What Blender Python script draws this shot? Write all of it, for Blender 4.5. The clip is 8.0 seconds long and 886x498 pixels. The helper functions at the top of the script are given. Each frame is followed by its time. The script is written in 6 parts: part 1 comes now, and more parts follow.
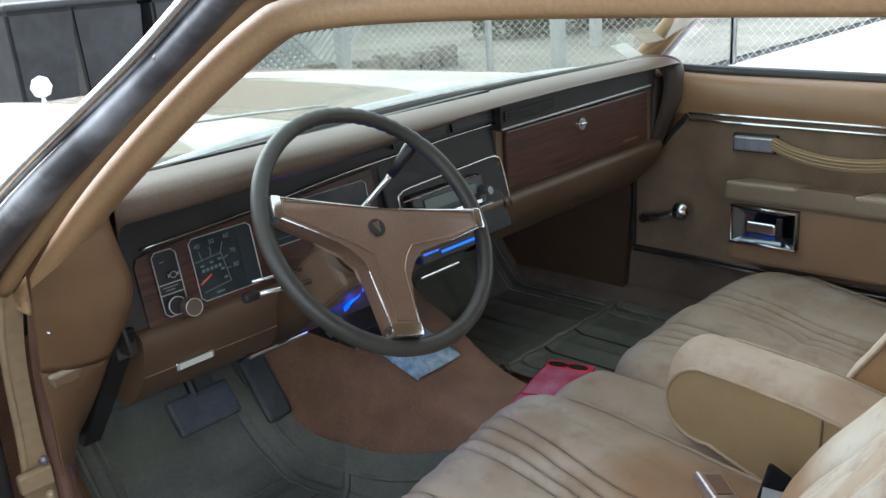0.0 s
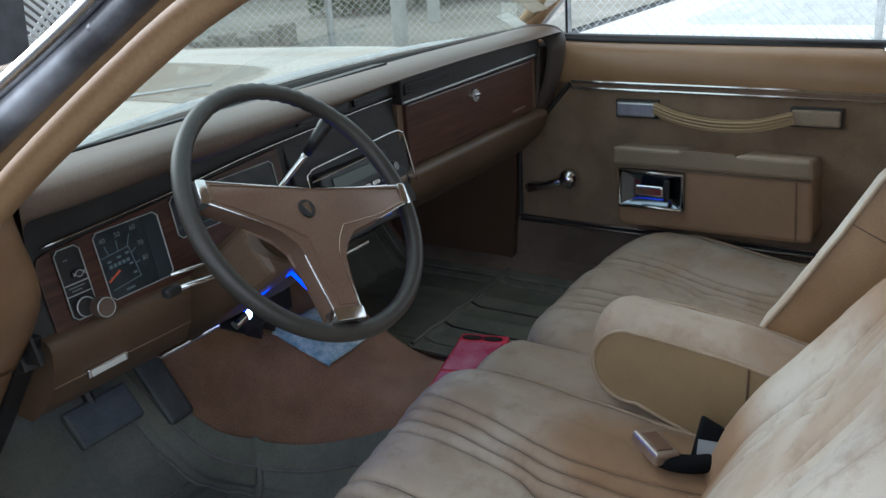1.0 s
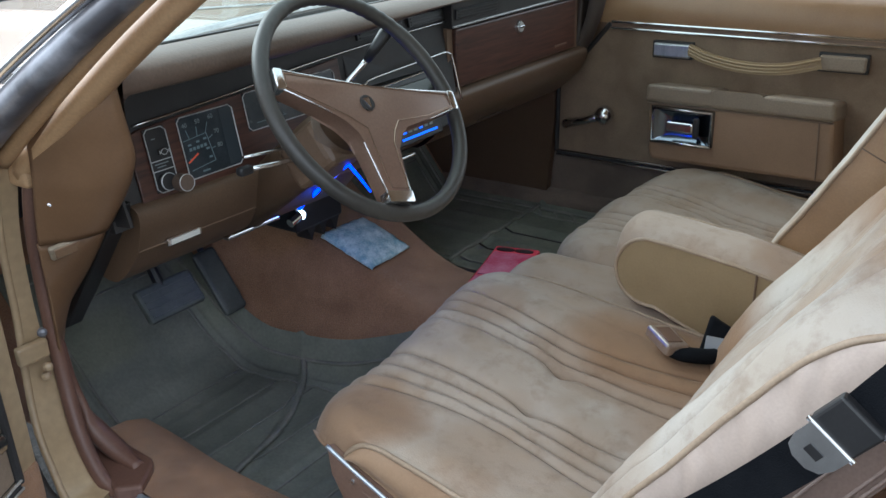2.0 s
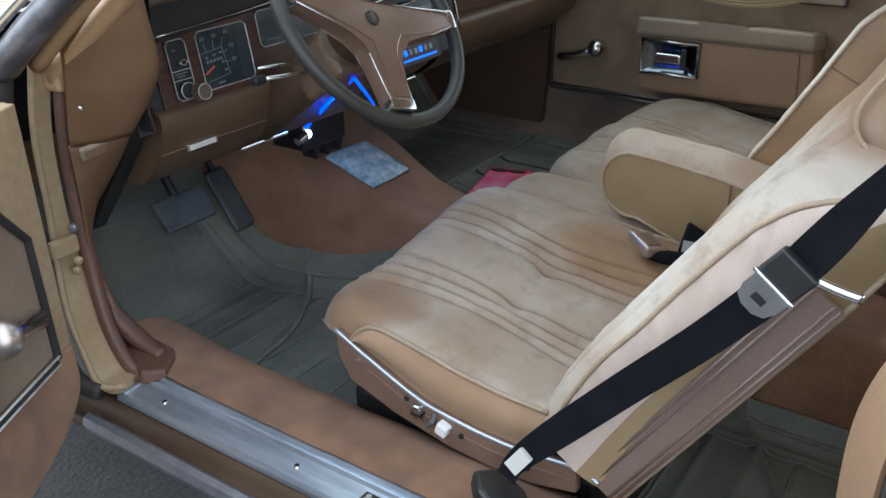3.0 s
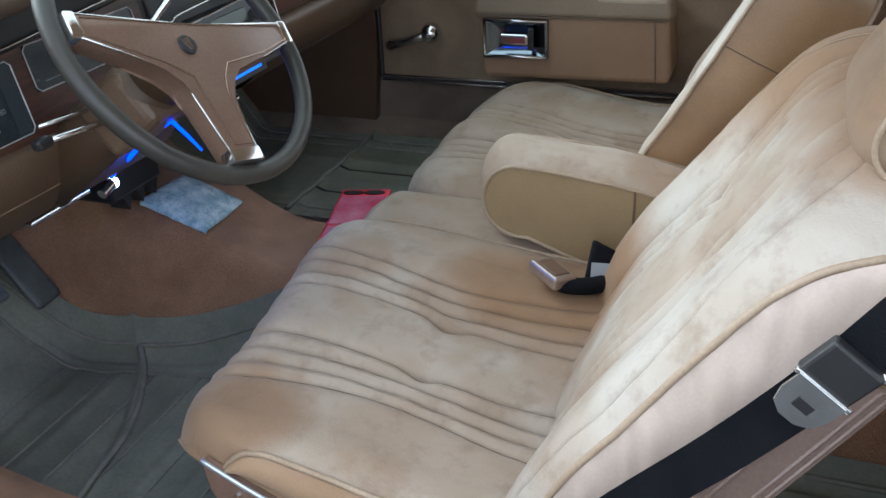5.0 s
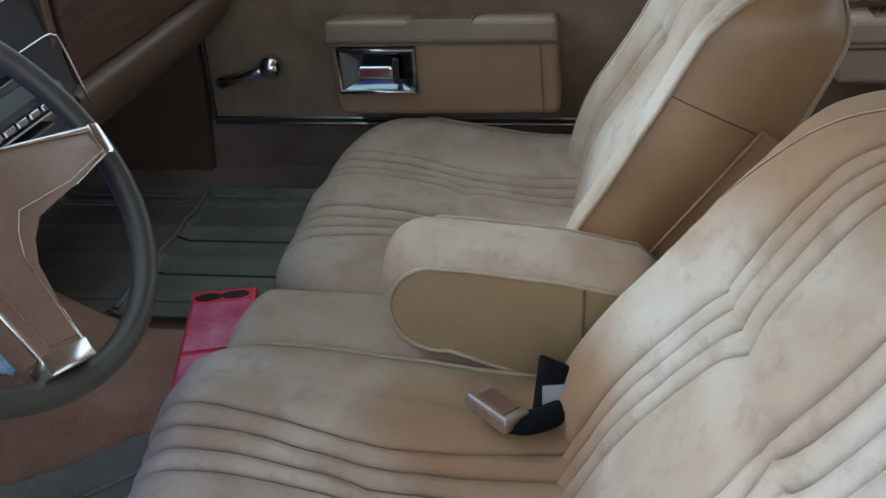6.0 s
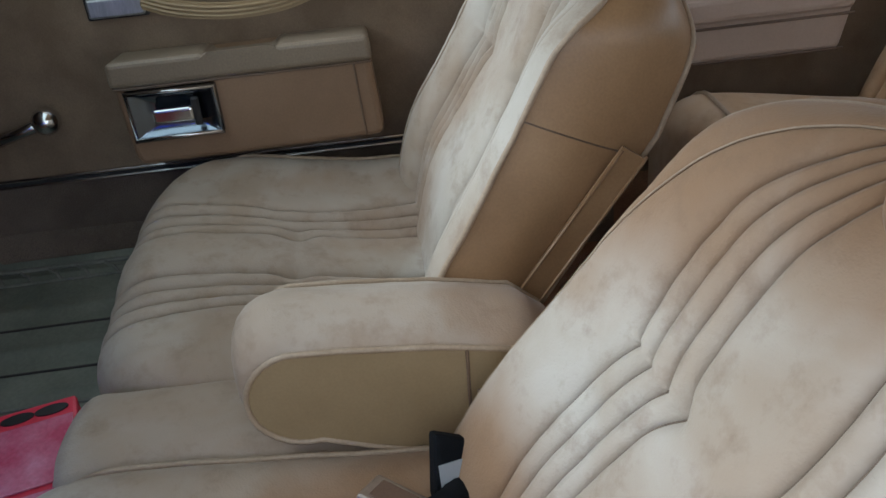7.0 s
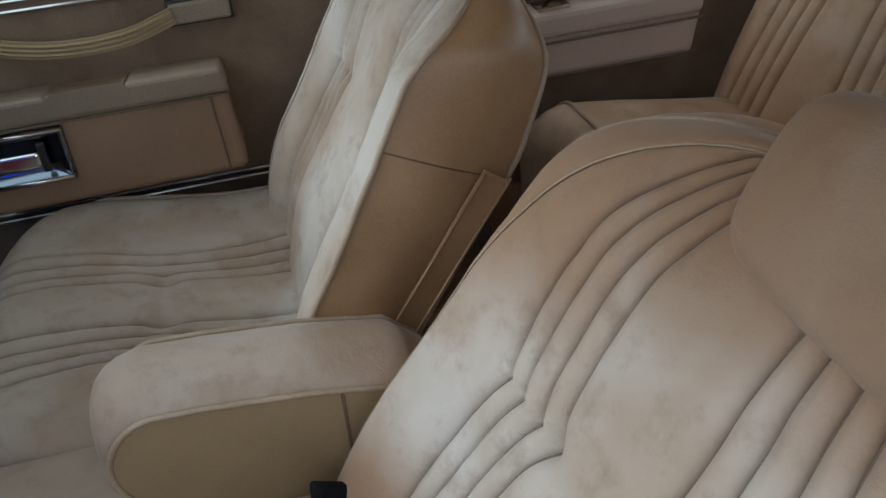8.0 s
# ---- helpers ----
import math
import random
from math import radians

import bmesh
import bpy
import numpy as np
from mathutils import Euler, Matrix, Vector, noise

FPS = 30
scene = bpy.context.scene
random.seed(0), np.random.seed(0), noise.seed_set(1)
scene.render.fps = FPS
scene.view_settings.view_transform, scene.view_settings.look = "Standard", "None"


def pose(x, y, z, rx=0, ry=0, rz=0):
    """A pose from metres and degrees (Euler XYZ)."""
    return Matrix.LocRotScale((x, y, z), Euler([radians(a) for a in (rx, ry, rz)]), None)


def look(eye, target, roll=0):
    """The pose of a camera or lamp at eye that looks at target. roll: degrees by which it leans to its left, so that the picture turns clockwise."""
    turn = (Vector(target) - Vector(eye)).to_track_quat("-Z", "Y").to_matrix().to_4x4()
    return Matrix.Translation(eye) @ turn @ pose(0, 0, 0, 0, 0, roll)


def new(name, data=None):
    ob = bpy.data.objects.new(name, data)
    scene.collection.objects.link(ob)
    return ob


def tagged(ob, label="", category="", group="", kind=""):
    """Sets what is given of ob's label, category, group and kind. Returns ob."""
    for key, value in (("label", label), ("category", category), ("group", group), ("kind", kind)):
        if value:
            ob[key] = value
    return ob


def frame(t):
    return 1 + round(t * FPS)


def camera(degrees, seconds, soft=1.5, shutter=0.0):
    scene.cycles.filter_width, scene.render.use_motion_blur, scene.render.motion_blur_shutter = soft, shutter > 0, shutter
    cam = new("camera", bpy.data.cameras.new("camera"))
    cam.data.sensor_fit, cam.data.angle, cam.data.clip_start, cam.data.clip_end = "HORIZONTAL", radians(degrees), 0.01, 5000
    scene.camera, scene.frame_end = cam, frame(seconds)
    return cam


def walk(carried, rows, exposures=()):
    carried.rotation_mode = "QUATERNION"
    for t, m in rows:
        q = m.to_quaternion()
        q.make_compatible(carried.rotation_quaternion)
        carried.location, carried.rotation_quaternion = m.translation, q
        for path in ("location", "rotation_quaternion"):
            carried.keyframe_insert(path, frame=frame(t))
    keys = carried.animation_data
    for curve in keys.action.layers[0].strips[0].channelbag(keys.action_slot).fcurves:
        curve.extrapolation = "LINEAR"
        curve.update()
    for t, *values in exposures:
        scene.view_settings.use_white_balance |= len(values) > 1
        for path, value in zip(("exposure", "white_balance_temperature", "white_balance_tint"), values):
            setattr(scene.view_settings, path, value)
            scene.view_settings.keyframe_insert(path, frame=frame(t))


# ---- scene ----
cam = camera(52.9, 8.0)
PATH = [
    (0, (-1.142, -0.833, 1.238), (0.227, 0.483, 0.611), -4.0),
    (0.5, (-1.171, -0.734, 1.224), (0.323, 0.417, 0.561), -4.3),
    (1, (-1.186, -0.719, 1.23), (0.381, 0.312, 0.536), -4.1),
    (1.5, (-1.247, -0.734, 1.228), (0.317, 0.281, 0.503), -2.8),
    (2, (-1.329, -0.792, 1.191), (0.173, 0.283, 0.424), -1.9),
    (2.2, (-1.355, -0.847, 1.175), (0.105, 0.263, 0.378), -2.0),
    (3.3, (-1.462, -0.866, 1.163), (0.021, 0.153, 0.289), -1.5),
    (3.5, (-1.471, -0.859, 1.162), (0.022, 0.144, 0.288), -1.8),
    (4, (-1.469, -0.863, 1.174), (0.035, 0.122, 0.298), -2.4),
    (4.2, (-1.45, -0.86, 1.173), (0.079, 0.095, 0.308), -3.1),
    (5.3, (-1.131, -0.558, 1.163), (0.531, -0.037, 0.178), -3.6),
    (5.5, (-1.07, -0.518, 1.164), (0.608, -0.1, 0.16), -3.7),
    (6, (-0.919, -0.46, 1.18), (0.782, -0.159, 0.172), -3.8),
    (6.5, (-0.82, -0.406, 1.192), (0.887, -0.355, 0.151), -3.7),
    (7, (-0.772, -0.404, 1.191), (0.919, -0.523, 0.129), -5.4),
    (7.5, (-0.75, -0.405, 1.193), (0.929, -0.598, 0.124), -5.6),
    (8, (-0.742, -0.438, 1.196), (0.915, -0.793, 0.133), -5.9),
]
EXPOSURES = [(0.0, 1.27, 5930, 6), (0.5, 1.40, 5850, 6), (1.0, 0.79, 5700, 6), (2.2, 1.24, 5700, 6), (3.5, 1.28, 5750, 7), (4.2, 1.28, 5700, 7), (5.5, 1.49, 5700, 6), (6.0, 0.99, 5600, 6), (6.5, 0.80, 5570, 7), (7.0, 0.98, 5690, 7), (8.0, 0.69, 5740, 8)]
walk(cam, [(t, look(eye, target, roll)) for t, eye, target, roll in PATH], EXPOSURES)

# ---- light ----
world = bpy.data.worlds.new("sky")
scene.world = world
world.use_nodes = True
wn, wl = world.node_tree.nodes, world.node_tree.links
sky = wn.new("ShaderNodeTexSky")
sky.sky_type = "NISHITA"
sky.sun_disc = False
sky.sun_elevation, sky.sun_rotation = radians(36), radians(3)
sky.air_density, sky.dust_density, sky.ozone_density = 1.0, 3.0, 1.0
haze = wn.new("ShaderNodeHueSaturation")
haze.inputs["Saturation"].default_value = 0.5
wl.new(sky.outputs["Color"], haze.inputs["Color"])
cloud = wn.new("ShaderNodeMix")
cloud.data_type = "RGBA"
cloud.inputs["Factor"].default_value = 0.6
cloud.inputs["B"].default_value = (8.4, 8.5, 8.6, 1)
wl.new(haze.outputs["Color"], cloud.inputs["A"])
wl.new(cloud.outputs["Result"], wn["Background"].inputs["Color"])
wn["Background"].inputs["Strength"].default_value = 0.165

sun_data = bpy.data.lights.new("sun", "SUN")
sun_data.energy, sun_data.angle, sun_data.color = 1.08, radians(40), (0.97, 0.985, 1.0)
sun = new("sun", sun_data)
sun.matrix_world = look((0.4, 7, 5.2), (0, 0, 0))


# ---- materials ----
def node_mat(name):
    m = bpy.data.materials.new(name)
    m.use_nodes = True
    return m, m.node_tree.nodes, m.node_tree.links, m.node_tree.nodes["Principled BSDF"]


def surface(name, a, b, rough=0.6, metal=0.0, scale=6.0, fine=180.0, bump=0.15, sheen=0.0, spread=(0.35, 0.65), rough_b=None, coat=0.0, stretch=(1, 1, 1), detail=0.25, dist=0.002, spec=0.5):
    """Two tones mixed by a broad noise, a fine grain over it, and a fine relief."""
    m, n, l, p = node_mat(name)
    tc = n.new("ShaderNodeTexCoord")
    mp = n.new("ShaderNodeMapping")
    mp.inputs["Scale"].default_value = stretch
    l.new(tc.outputs["Object"], mp.inputs["Vector"])
    big, small = n.new("ShaderNodeTexNoise"), n.new("ShaderNodeTexNoise")
    big.inputs["Scale"].default_value, big.inputs["Detail"].default_value, big.inputs["Roughness"].default_value = scale, 6, 0.6
    small.inputs["Scale"].default_value, small.inputs["Detail"].default_value = fine, 4
    l.new(mp.outputs["Vector"], big.inputs["Vector"])
    l.new(mp.outputs["Vector"], small.inputs["Vector"])
    ramp = n.new("ShaderNodeValToRGB")
    ramp.color_ramp.elements[0].position, ramp.color_ramp.elements[1].position = spread
    ramp.color_ramp.elements[0].color, ramp.color_ramp.elements[1].color = (*a, 1), (*b, 1)
    l.new(big.outputs["Fac"], ramp.inputs["Fac"])
    grain = n.new("ShaderNodeMix")
    grain.data_type, grain.blend_type = "RGBA", "OVERLAY"
    grain.inputs["Factor"].default_value = detail
    l.new(ramp.outputs["Color"], grain.inputs["A"])
    l.new(small.outputs["Fac"], grain.inputs["B"])
    l.new(grain.outputs["Result"], p.inputs["Base Color"])
    p.inputs["Roughness"].default_value, p.inputs["Metallic"].default_value = rough, metal
    p.inputs["Specular IOR Level"].default_value = spec
    if rough_b is not None:
        mr = n.new("ShaderNodeMapRange")
        mr.inputs["To Min"].default_value, mr.inputs["To Max"].default_value = rough, rough_b
        l.new(big.outputs["Fac"], mr.inputs["Value"])
        l.new(mr.outputs["Result"], p.inputs["Roughness"])
    p.inputs["Sheen Weight"].default_value, p.inputs["Sheen Roughness"].default_value = sheen, 0.4
    p.inputs["Coat Weight"].default_value = coat
    if bump:
        bp = n.new("ShaderNodeBump")
        bp.inputs["Strength"].default_value, bp.inputs["Distance"].default_value = bump, dist
        l.new(small.outputs["Fac"], bp.inputs["Height"])
        l.new(bp.outputs["Normal"], p.inputs["Normal"])
    return m


def velour(name, light, tan, stain, spots=(), soil_top=0.45):
    """Brushed seat cloth: nap patches, worn orange-brown stains with soft ragged edges, fine pile; spots also hold
    shade.
    """
    m, n, l, p = node_mat(name)
    tc = n.new("ShaderNodeTexCoord")
    nap, soil, fleck, pile = (n.new("ShaderNodeTexNoise") for _ in range(4))
    for t, s, d in ((nap, 9, 5), (soil, 3.3, 5), (fleck, 24, 4), (pile, 420, 3)):
        t.inputs["Scale"].default_value, t.inputs["Detail"].default_value = s, d
        l.new(tc.outputs["Object"], t.inputs["Vector"])
    nap.inputs["Distortion"].default_value = 0.6
    fleck.inputs["Detail"].default_value, fleck.inputs["Roughness"].default_value = 8, 0.68
    r1, r2, r3 = (n.new("ShaderNodeMapRange") for _ in range(3))
    for r, t, lo, hi, top in ((r1, nap, 0.38, 0.62, 1.0), (r2, soil, 0.47, 0.70, soil_top), (r3, fleck, 0.51, 0.70, 0.42)):
        r.inputs["From Min"].default_value, r.inputs["From Max"].default_value, r.inputs["To Max"].default_value = lo, hi, top
        l.new(t.outputs["Fac"], r.inputs["Value"])
    m1, m2, m3 = (n.new("ShaderNodeMix") for _ in range(3))
    for k in (m1, m2, m3):
        k.data_type = "RGBA"
    m1.inputs["A"].default_value, m1.inputs["B"].default_value = (*light, 1), (*tan, 1)
    l.new(r1.outputs["Result"], m1.inputs["Factor"])
    l.new(m1.outputs["Result"], m2.inputs["A"])
    m2.inputs["B"].default_value = (*stain, 1)
    worn = r2.outputs["Result"]
    if spots:
        warp = n.new("ShaderNodeVectorMath")
        warp.operation = "MULTIPLY_ADD"
        l.new(soil.outputs["Color"], warp.inputs[0])
        warp.inputs[1].default_value = (0.22, 0.22, 0.22)
        l.new(tc.outputs["Object"], warp.inputs[2])
    for sx, sy, sz, reach, most in spots:
        far = n.new("ShaderNodeVectorMath")
        far.operation = "DISTANCE"
        l.new(warp.outputs["Vector"], far.inputs[0])
        far.inputs[1].default_value = (sx + 0.11, sy + 0.11, sz + 0.11)
        fade = n.new("ShaderNodeMapRange")
        fade.interpolation_type = "SMOOTHSTEP"
        fade.inputs["From Min"].default_value, fade.inputs["From Max"].default_value = reach * 1.25, reach * 0.45
        fade.inputs["To Max"].default_value = most
        l.new(far.outputs["Value"], fade.inputs["Value"])
        most_of = n.new("ShaderNodeMath")
        most_of.operation = "MAXIMUM"
        l.new(worn, most_of.inputs[0])
        l.new(fade.outputs["Result"], most_of.inputs[1])
        worn = most_of.outputs["Value"]
    l.new(worn, m2.inputs["Factor"])
    l.new(m2.outputs["Result"], m3.inputs["A"])
    m3.inputs["B"].default_value = (stain[0] * 0.74, stain[1] * 0.84, stain[2] * 1.05, 1)
    l.new(r3.outputs["Result"], m3.inputs["Factor"])
    l.new(m3.outputs["Result"], p.inputs["Base Color"])
    p.inputs["Roughness"].default_value, p.inputs["Specular IOR Level"].default_value = 0.85, 0.25
    p.inputs["Sheen Weight"].default_value, p.inputs["Sheen Roughness"].default_value = 0.12, 0.4
    p.inputs["Sheen Tint"].default_value = (1.0, 0.97, 0.94, 1)
    bp, bq = n.new("ShaderNodeBump"), n.new("ShaderNodeBump")
    bp.inputs["Strength"].default_value, bp.inputs["Distance"].default_value = 0.4, 0.0015
    bq.inputs["Strength"].default_value, bq.inputs["Distance"].default_value = 0.6, 0.008
    l.new(pile.outputs["Fac"], bp.inputs["Height"])
    l.new(nap.outputs["Fac"], bq.inputs["Height"])
    l.new(bq.outputs["Normal"], bp.inputs["Normal"])
    l.new(bp.outputs["Normal"], p.inputs["Normal"])
    return m


def plain(name, colour, rough=0.4, metal=0.0, glow=0.0):
    m, n, l, p = node_mat(name)
    p.inputs["Base Color"].default_value = (*colour, 1)
    p.inputs["Roughness"].default_value, p.inputs["Metallic"].default_value = rough, metal
    if glow:
        p.inputs["Emission Color"].default_value, p.inputs["Emission Strength"].default_value = (*colour, 1), glow
    return m


def wood_grain(name):
    m, n, l, p = node_mat(name)
    tc, mp, w, no = n.new("ShaderNodeTexCoord"), n.new("ShaderNodeMapping"), n.new("ShaderNodeTexNoise"), n.new("ShaderNodeTexNoise")
    mp.inputs["Scale"].default_value = (4, 60, 60)
    l.new(tc.outputs["Object"], mp.inputs["Vector"])
    l.new(mp.outputs["Vector"], w.inputs["Vector"])
    w.inputs["Scale"].default_value, w.inputs["Detail"].default_value, w.inputs["Distortion"].default_value = 2.5, 6, 0.8
    r = n.new("ShaderNodeValToRGB")
    r.color_ramp.elements[0].position, r.color_ramp.elements[1].position = 0.3, 0.7
    r.color_ramp.elements[0].color, r.color_ramp.elements[1].color = (0.030, 0.012, 0.008, 1), (0.085, 0.034, 0.022, 1)
    l.new(w.outputs["Fac"], r.inputs["Fac"])
    l.new(r.outputs["Color"], p.inputs["Base Color"])
    p.inputs["Roughness"].default_value = 0.42
    return m


def glass_mat(name, tint, gloss=1.0):
    """A thin clear pane: mostly clear, with a Fresnel share of reflection."""
    m = bpy.data.materials.new(name)
    m.use_nodes = True
    n, l = m.node_tree.nodes, m.node_tree.links
    n.remove(n["Principled BSDF"])
    tr, gl, mx, fr = n.new("ShaderNodeBsdfTransparent"), n.new("ShaderNodeBsdfGlossy"), n.new("ShaderNodeMixShader"), n.new("ShaderNodeFresnel")
    tr.inputs["Color"].default_value = (*tint, 1)
    gl.inputs["Roughness"].default_value = 0.02
    fr.inputs["IOR"].default_value = 1.45
    l.new(fr.outputs["Fac"], mx.inputs["Fac"])
    l.new(tr.outputs["BSDF"], mx.inputs[1])
    l.new(gl.outputs["BSDF"], mx.inputs[2])
    l.new(mx.outputs["Shader"], n["Material Output"].inputs["Surface"])
    return m


# broad passenger, centre and armrest-top spots also stand in for cabin shade
STAINS_AND_SHADE = [
    (-0.15, -0.71, 0.89, 0.19, 0.9), (-0.31, -0.75, 0.93, 0.15, 0.9), (-0.45, -0.75, 0.93, 0.13, 0.8), (-0.18, -0.66, 0.82, 0.11, 0.5), (-0.13, -0.62, 0.77, 0.09, 0.5),
    (-0.17, -0.37, 0.53, 0.17, 0.9), (-0.24, -0.30, 0.52, 0.13, 0.6), (-0.42, -0.14, 0.54, 0.24, 0.36), (-0.52, -0.32, 0.52, 0.18, 0.45), (-0.30, -0.24, 0.53, 0.16, 0.32), (-0.31, -0.41, 0.50, 0.10, 0.6), (-0.20, -0.10, 0.54, 0.10, 0.55),
    (-0.58, -0.10, 0.52, 0.13, 0.85), (-0.62, -0.28, 0.50, 0.08, 0.7), (-0.01, -0.50, 0.64, 0.10, 0.7), (0.00, -0.20, 0.55, 0.22, 0.52),
    (0.00, -0.32, 0.68, 0.20, 0.38), (0.13, -0.22, 0.54, 0.14, 0.5), (0.36, -0.18, 0.53, 0.28, 0.43), (0.42, -0.42, 0.51, 0.14, 0.55), (0.34, -0.67, 0.95, 0.08, 0.4),
]
VELOUR = velour("tan velour", (0.475, 0.433, 0.376), (0.412, 0.356, 0.290), (0.258, 0.148, 0.075), STAINS_AND_SHADE, 0.55)
VELOUR_REAR = velour("rear velour", (0.46, 0.345, 0.24), (0.42, 0.285, 0.17), (0.34, 0.19, 0.085), (), 0.8)
VINYL = surface("tan vinyl", (0.240, 0.142, 0.071), (0.300, 0.188, 0.102), 0.27, scale=5, fine=320, bump=0.10, rough_b=0.5, detail=0.1)
VINYL_TAN = surface("smooth tan seat vinyl", (0.32, 0.205, 0.122), (0.40, 0.270, 0.170), 0.33, scale=5, fine=320, bump=0.10, rough_b=0.5, detail=0.1)
VINYL_SIDE = surface("worn brown seat vinyl", (0.215, 0.122, 0.056), (0.335, 0.205, 0.105), 0.25, scale=4, fine=320, bump=0.12, rough_b=0.5, detail=0.15)
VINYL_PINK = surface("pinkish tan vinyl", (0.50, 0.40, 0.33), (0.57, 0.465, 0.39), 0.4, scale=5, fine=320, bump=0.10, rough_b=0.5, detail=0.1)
VINYL_BROWN = surface("brown vinyl", (0.21, 0.130, 0.075), (0.265, 0.17, 0.103), 0.42, scale=5, fine=320, bump=0.12, rough_b=0.52, detail=0.12)
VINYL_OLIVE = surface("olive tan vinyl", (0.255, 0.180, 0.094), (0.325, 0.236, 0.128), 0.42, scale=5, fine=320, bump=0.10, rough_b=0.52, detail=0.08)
WELT = surface("welt cord", (0.30, 0.22, 0.145), (0.37, 0.28, 0.195), 0.5, scale=20, fine=300, bump=0.1)
VINYL_END = surface("mid brown vinyl", (0.128, 0.070, 0.034), (0.172, 0.098, 0.050), 0.38, scale=5, fine=320, bump=0.12, rough_b=0.52, detail=0.12)
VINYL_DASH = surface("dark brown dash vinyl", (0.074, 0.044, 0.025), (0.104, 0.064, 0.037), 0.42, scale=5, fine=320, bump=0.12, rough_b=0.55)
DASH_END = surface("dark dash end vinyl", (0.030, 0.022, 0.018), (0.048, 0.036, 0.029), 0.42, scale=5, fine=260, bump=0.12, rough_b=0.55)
PAD = surface("dash pad vinyl", (0.094, 0.065, 0.047), (0.128, 0.090, 0.067), 0.36, scale=4, fine=260, bump=0.18, rough_b=0.52)
TRIM = surface("tan plastic trim", (0.37, 0.230, 0.118), (0.44, 0.285, 0.155), 0.42, scale=3, fine=260, bump=0.08, rough_b=0.55)
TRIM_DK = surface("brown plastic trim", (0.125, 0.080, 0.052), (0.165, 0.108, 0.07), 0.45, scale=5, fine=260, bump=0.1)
DOOR_CLOTH = surface("brown door cloth", (0.168, 0.116, 0.074), (0.24, 0.173, 0.116), 0.9, scale=7, fine=420, bump=0.3, sheen=0.2)
CARPET = surface("brown carpet", (0.205, 0.088, 0.032), (0.43, 0.212, 0.090), 0.95, scale=8, fine=1300, bump=0.8, sheen=0.25, detail=0.6, dist=0.006)
# the same brown carpet, its colour darkened for the shaded passenger side
CARPET_SHADED = surface("carpet darkened for shade", (0.145, 0.108, 0.082), (0.22, 0.166, 0.126), 0.95, scale=8, fine=500, bump=0.8, sheen=0.1, detail=0.6, dist=0.006)
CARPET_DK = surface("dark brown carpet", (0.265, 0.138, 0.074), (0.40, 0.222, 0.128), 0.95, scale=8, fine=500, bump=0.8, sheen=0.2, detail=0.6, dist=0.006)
RUBBER_WORN = surface("scuffed rubber ridge", (0.15, 0.152, 0.13), (0.23, 0.225, 0.195), 0.6, scale=14, fine=150, bump=0.2)
RUBBER = surface("grey rubber mat", (0.132, 0.140, 0.112), (0.212, 0.218, 0.177), 0.5, scale=7, fine=150, bump=0.3, rough_b=0.75)
BLACK = surface("black plastic", (0.012, 0.012, 0.013), (0.022, 0.022, 0.023), 0.4, scale=8, fine=300, bump=0.08)
BLACK_SOFT = surface("soft black vinyl", (0.016, 0.015, 0.015), (0.030, 0.028, 0.027), 0.55, scale=8, fine=300, bump=0.15)
WHEEL_GRIP = surface("dark brown wheel rim", (0.026, 0.024, 0.021), (0.044, 0.041, 0.035), 0.38, scale=10, fine=200, bump=0.05, rough_b=0.5)
SPOKE = surface("bronze spoke pad", (0.155, 0.096, 0.068), (0.195, 0.123, 0.088), 0.30, metal=0.3, scale=4, fine=300, bump=0.04, rough_b=0.42)
BUCKLE = surface("worn pinkish nickel", (0.46, 0.40, 0.36), (0.60, 0.53, 0.48), 0.26, metal=0.9, scale=14, fine=160, bump=0.04, rough_b=0.42)
BRONZE = surface("polished bronze trim", (0.26, 0.18, 0.125), (0.34, 0.25, 0.18), 0.25, metal=0.7, scale=12, fine=200, bump=0.03)
VINYL_CAP = surface("grey brown vinyl", (0.19, 0.145, 0.10), (0.235, 0.185, 0.13), 0.4, scale=5, fine=320, bump=0.1, rough_b=0.5)
CHROME = surface("chrome", (0.62, 0.62, 0.62), (0.74, 0.74, 0.74), 0.12, metal=1.0, scale=20, fine=120, bump=0.02, rough_b=0.2)
ALU = surface("brushed sill aluminium", (0.44, 0.50, 0.58), (0.64, 0.70, 0.78), 0.30, metal=0.85, scale=12, fine=90, bump=0.12, rough_b=0.5, stretch=(6, 0.5, 1))
WOOD = wood_grain("woodgrain panel")
PAINT_TAN = surface("tan car paint", (0.33, 0.235, 0.135), (0.39, 0.285, 0.170), 0.3, scale=6, fine=80, bump=0.02, coat=0.4, rough_b=0.45)
PAINT_PALE = surface("beige hood paint", (0.42, 0.35, 0.26), (0.48, 0.405, 0.31), 0.25, scale=3, fine=60, bump=0.01, coat=0.6)
SEAL = surface("dark rubber seal", (0.022, 0.019, 0.018), (0.045, 0.038, 0.034), 0.5, scale=15, fine=150, bump=0.2, rough_b=0.75)
STEEL = surface("grey dusty door frame", (0.16, 0.16, 0.175), (0.26, 0.26, 0.28), 0.32, metal=0.5, scale=7, fine=60, bump=0.05, rough_b=0.5)
WEB = surface("black belt webbing", (0.004, 0.005, 0.007), (0.008, 0.009, 0.011), 0.85, scale=20, fine=600, bump=0.4, spec=0.12)
PEDAL = surface("worn grey pedal rubber", (0.055, 0.064, 0.060), (0.092, 0.103, 0.096), 0.55, scale=20, fine=200, bump=0.3)
VALANCE = surface("pinkish brown seat trim", (0.150, 0.092, 0.066), (0.20, 0.128, 0.095), 0.40, scale=6, fine=220, bump=0.06, rough_b=0.52)
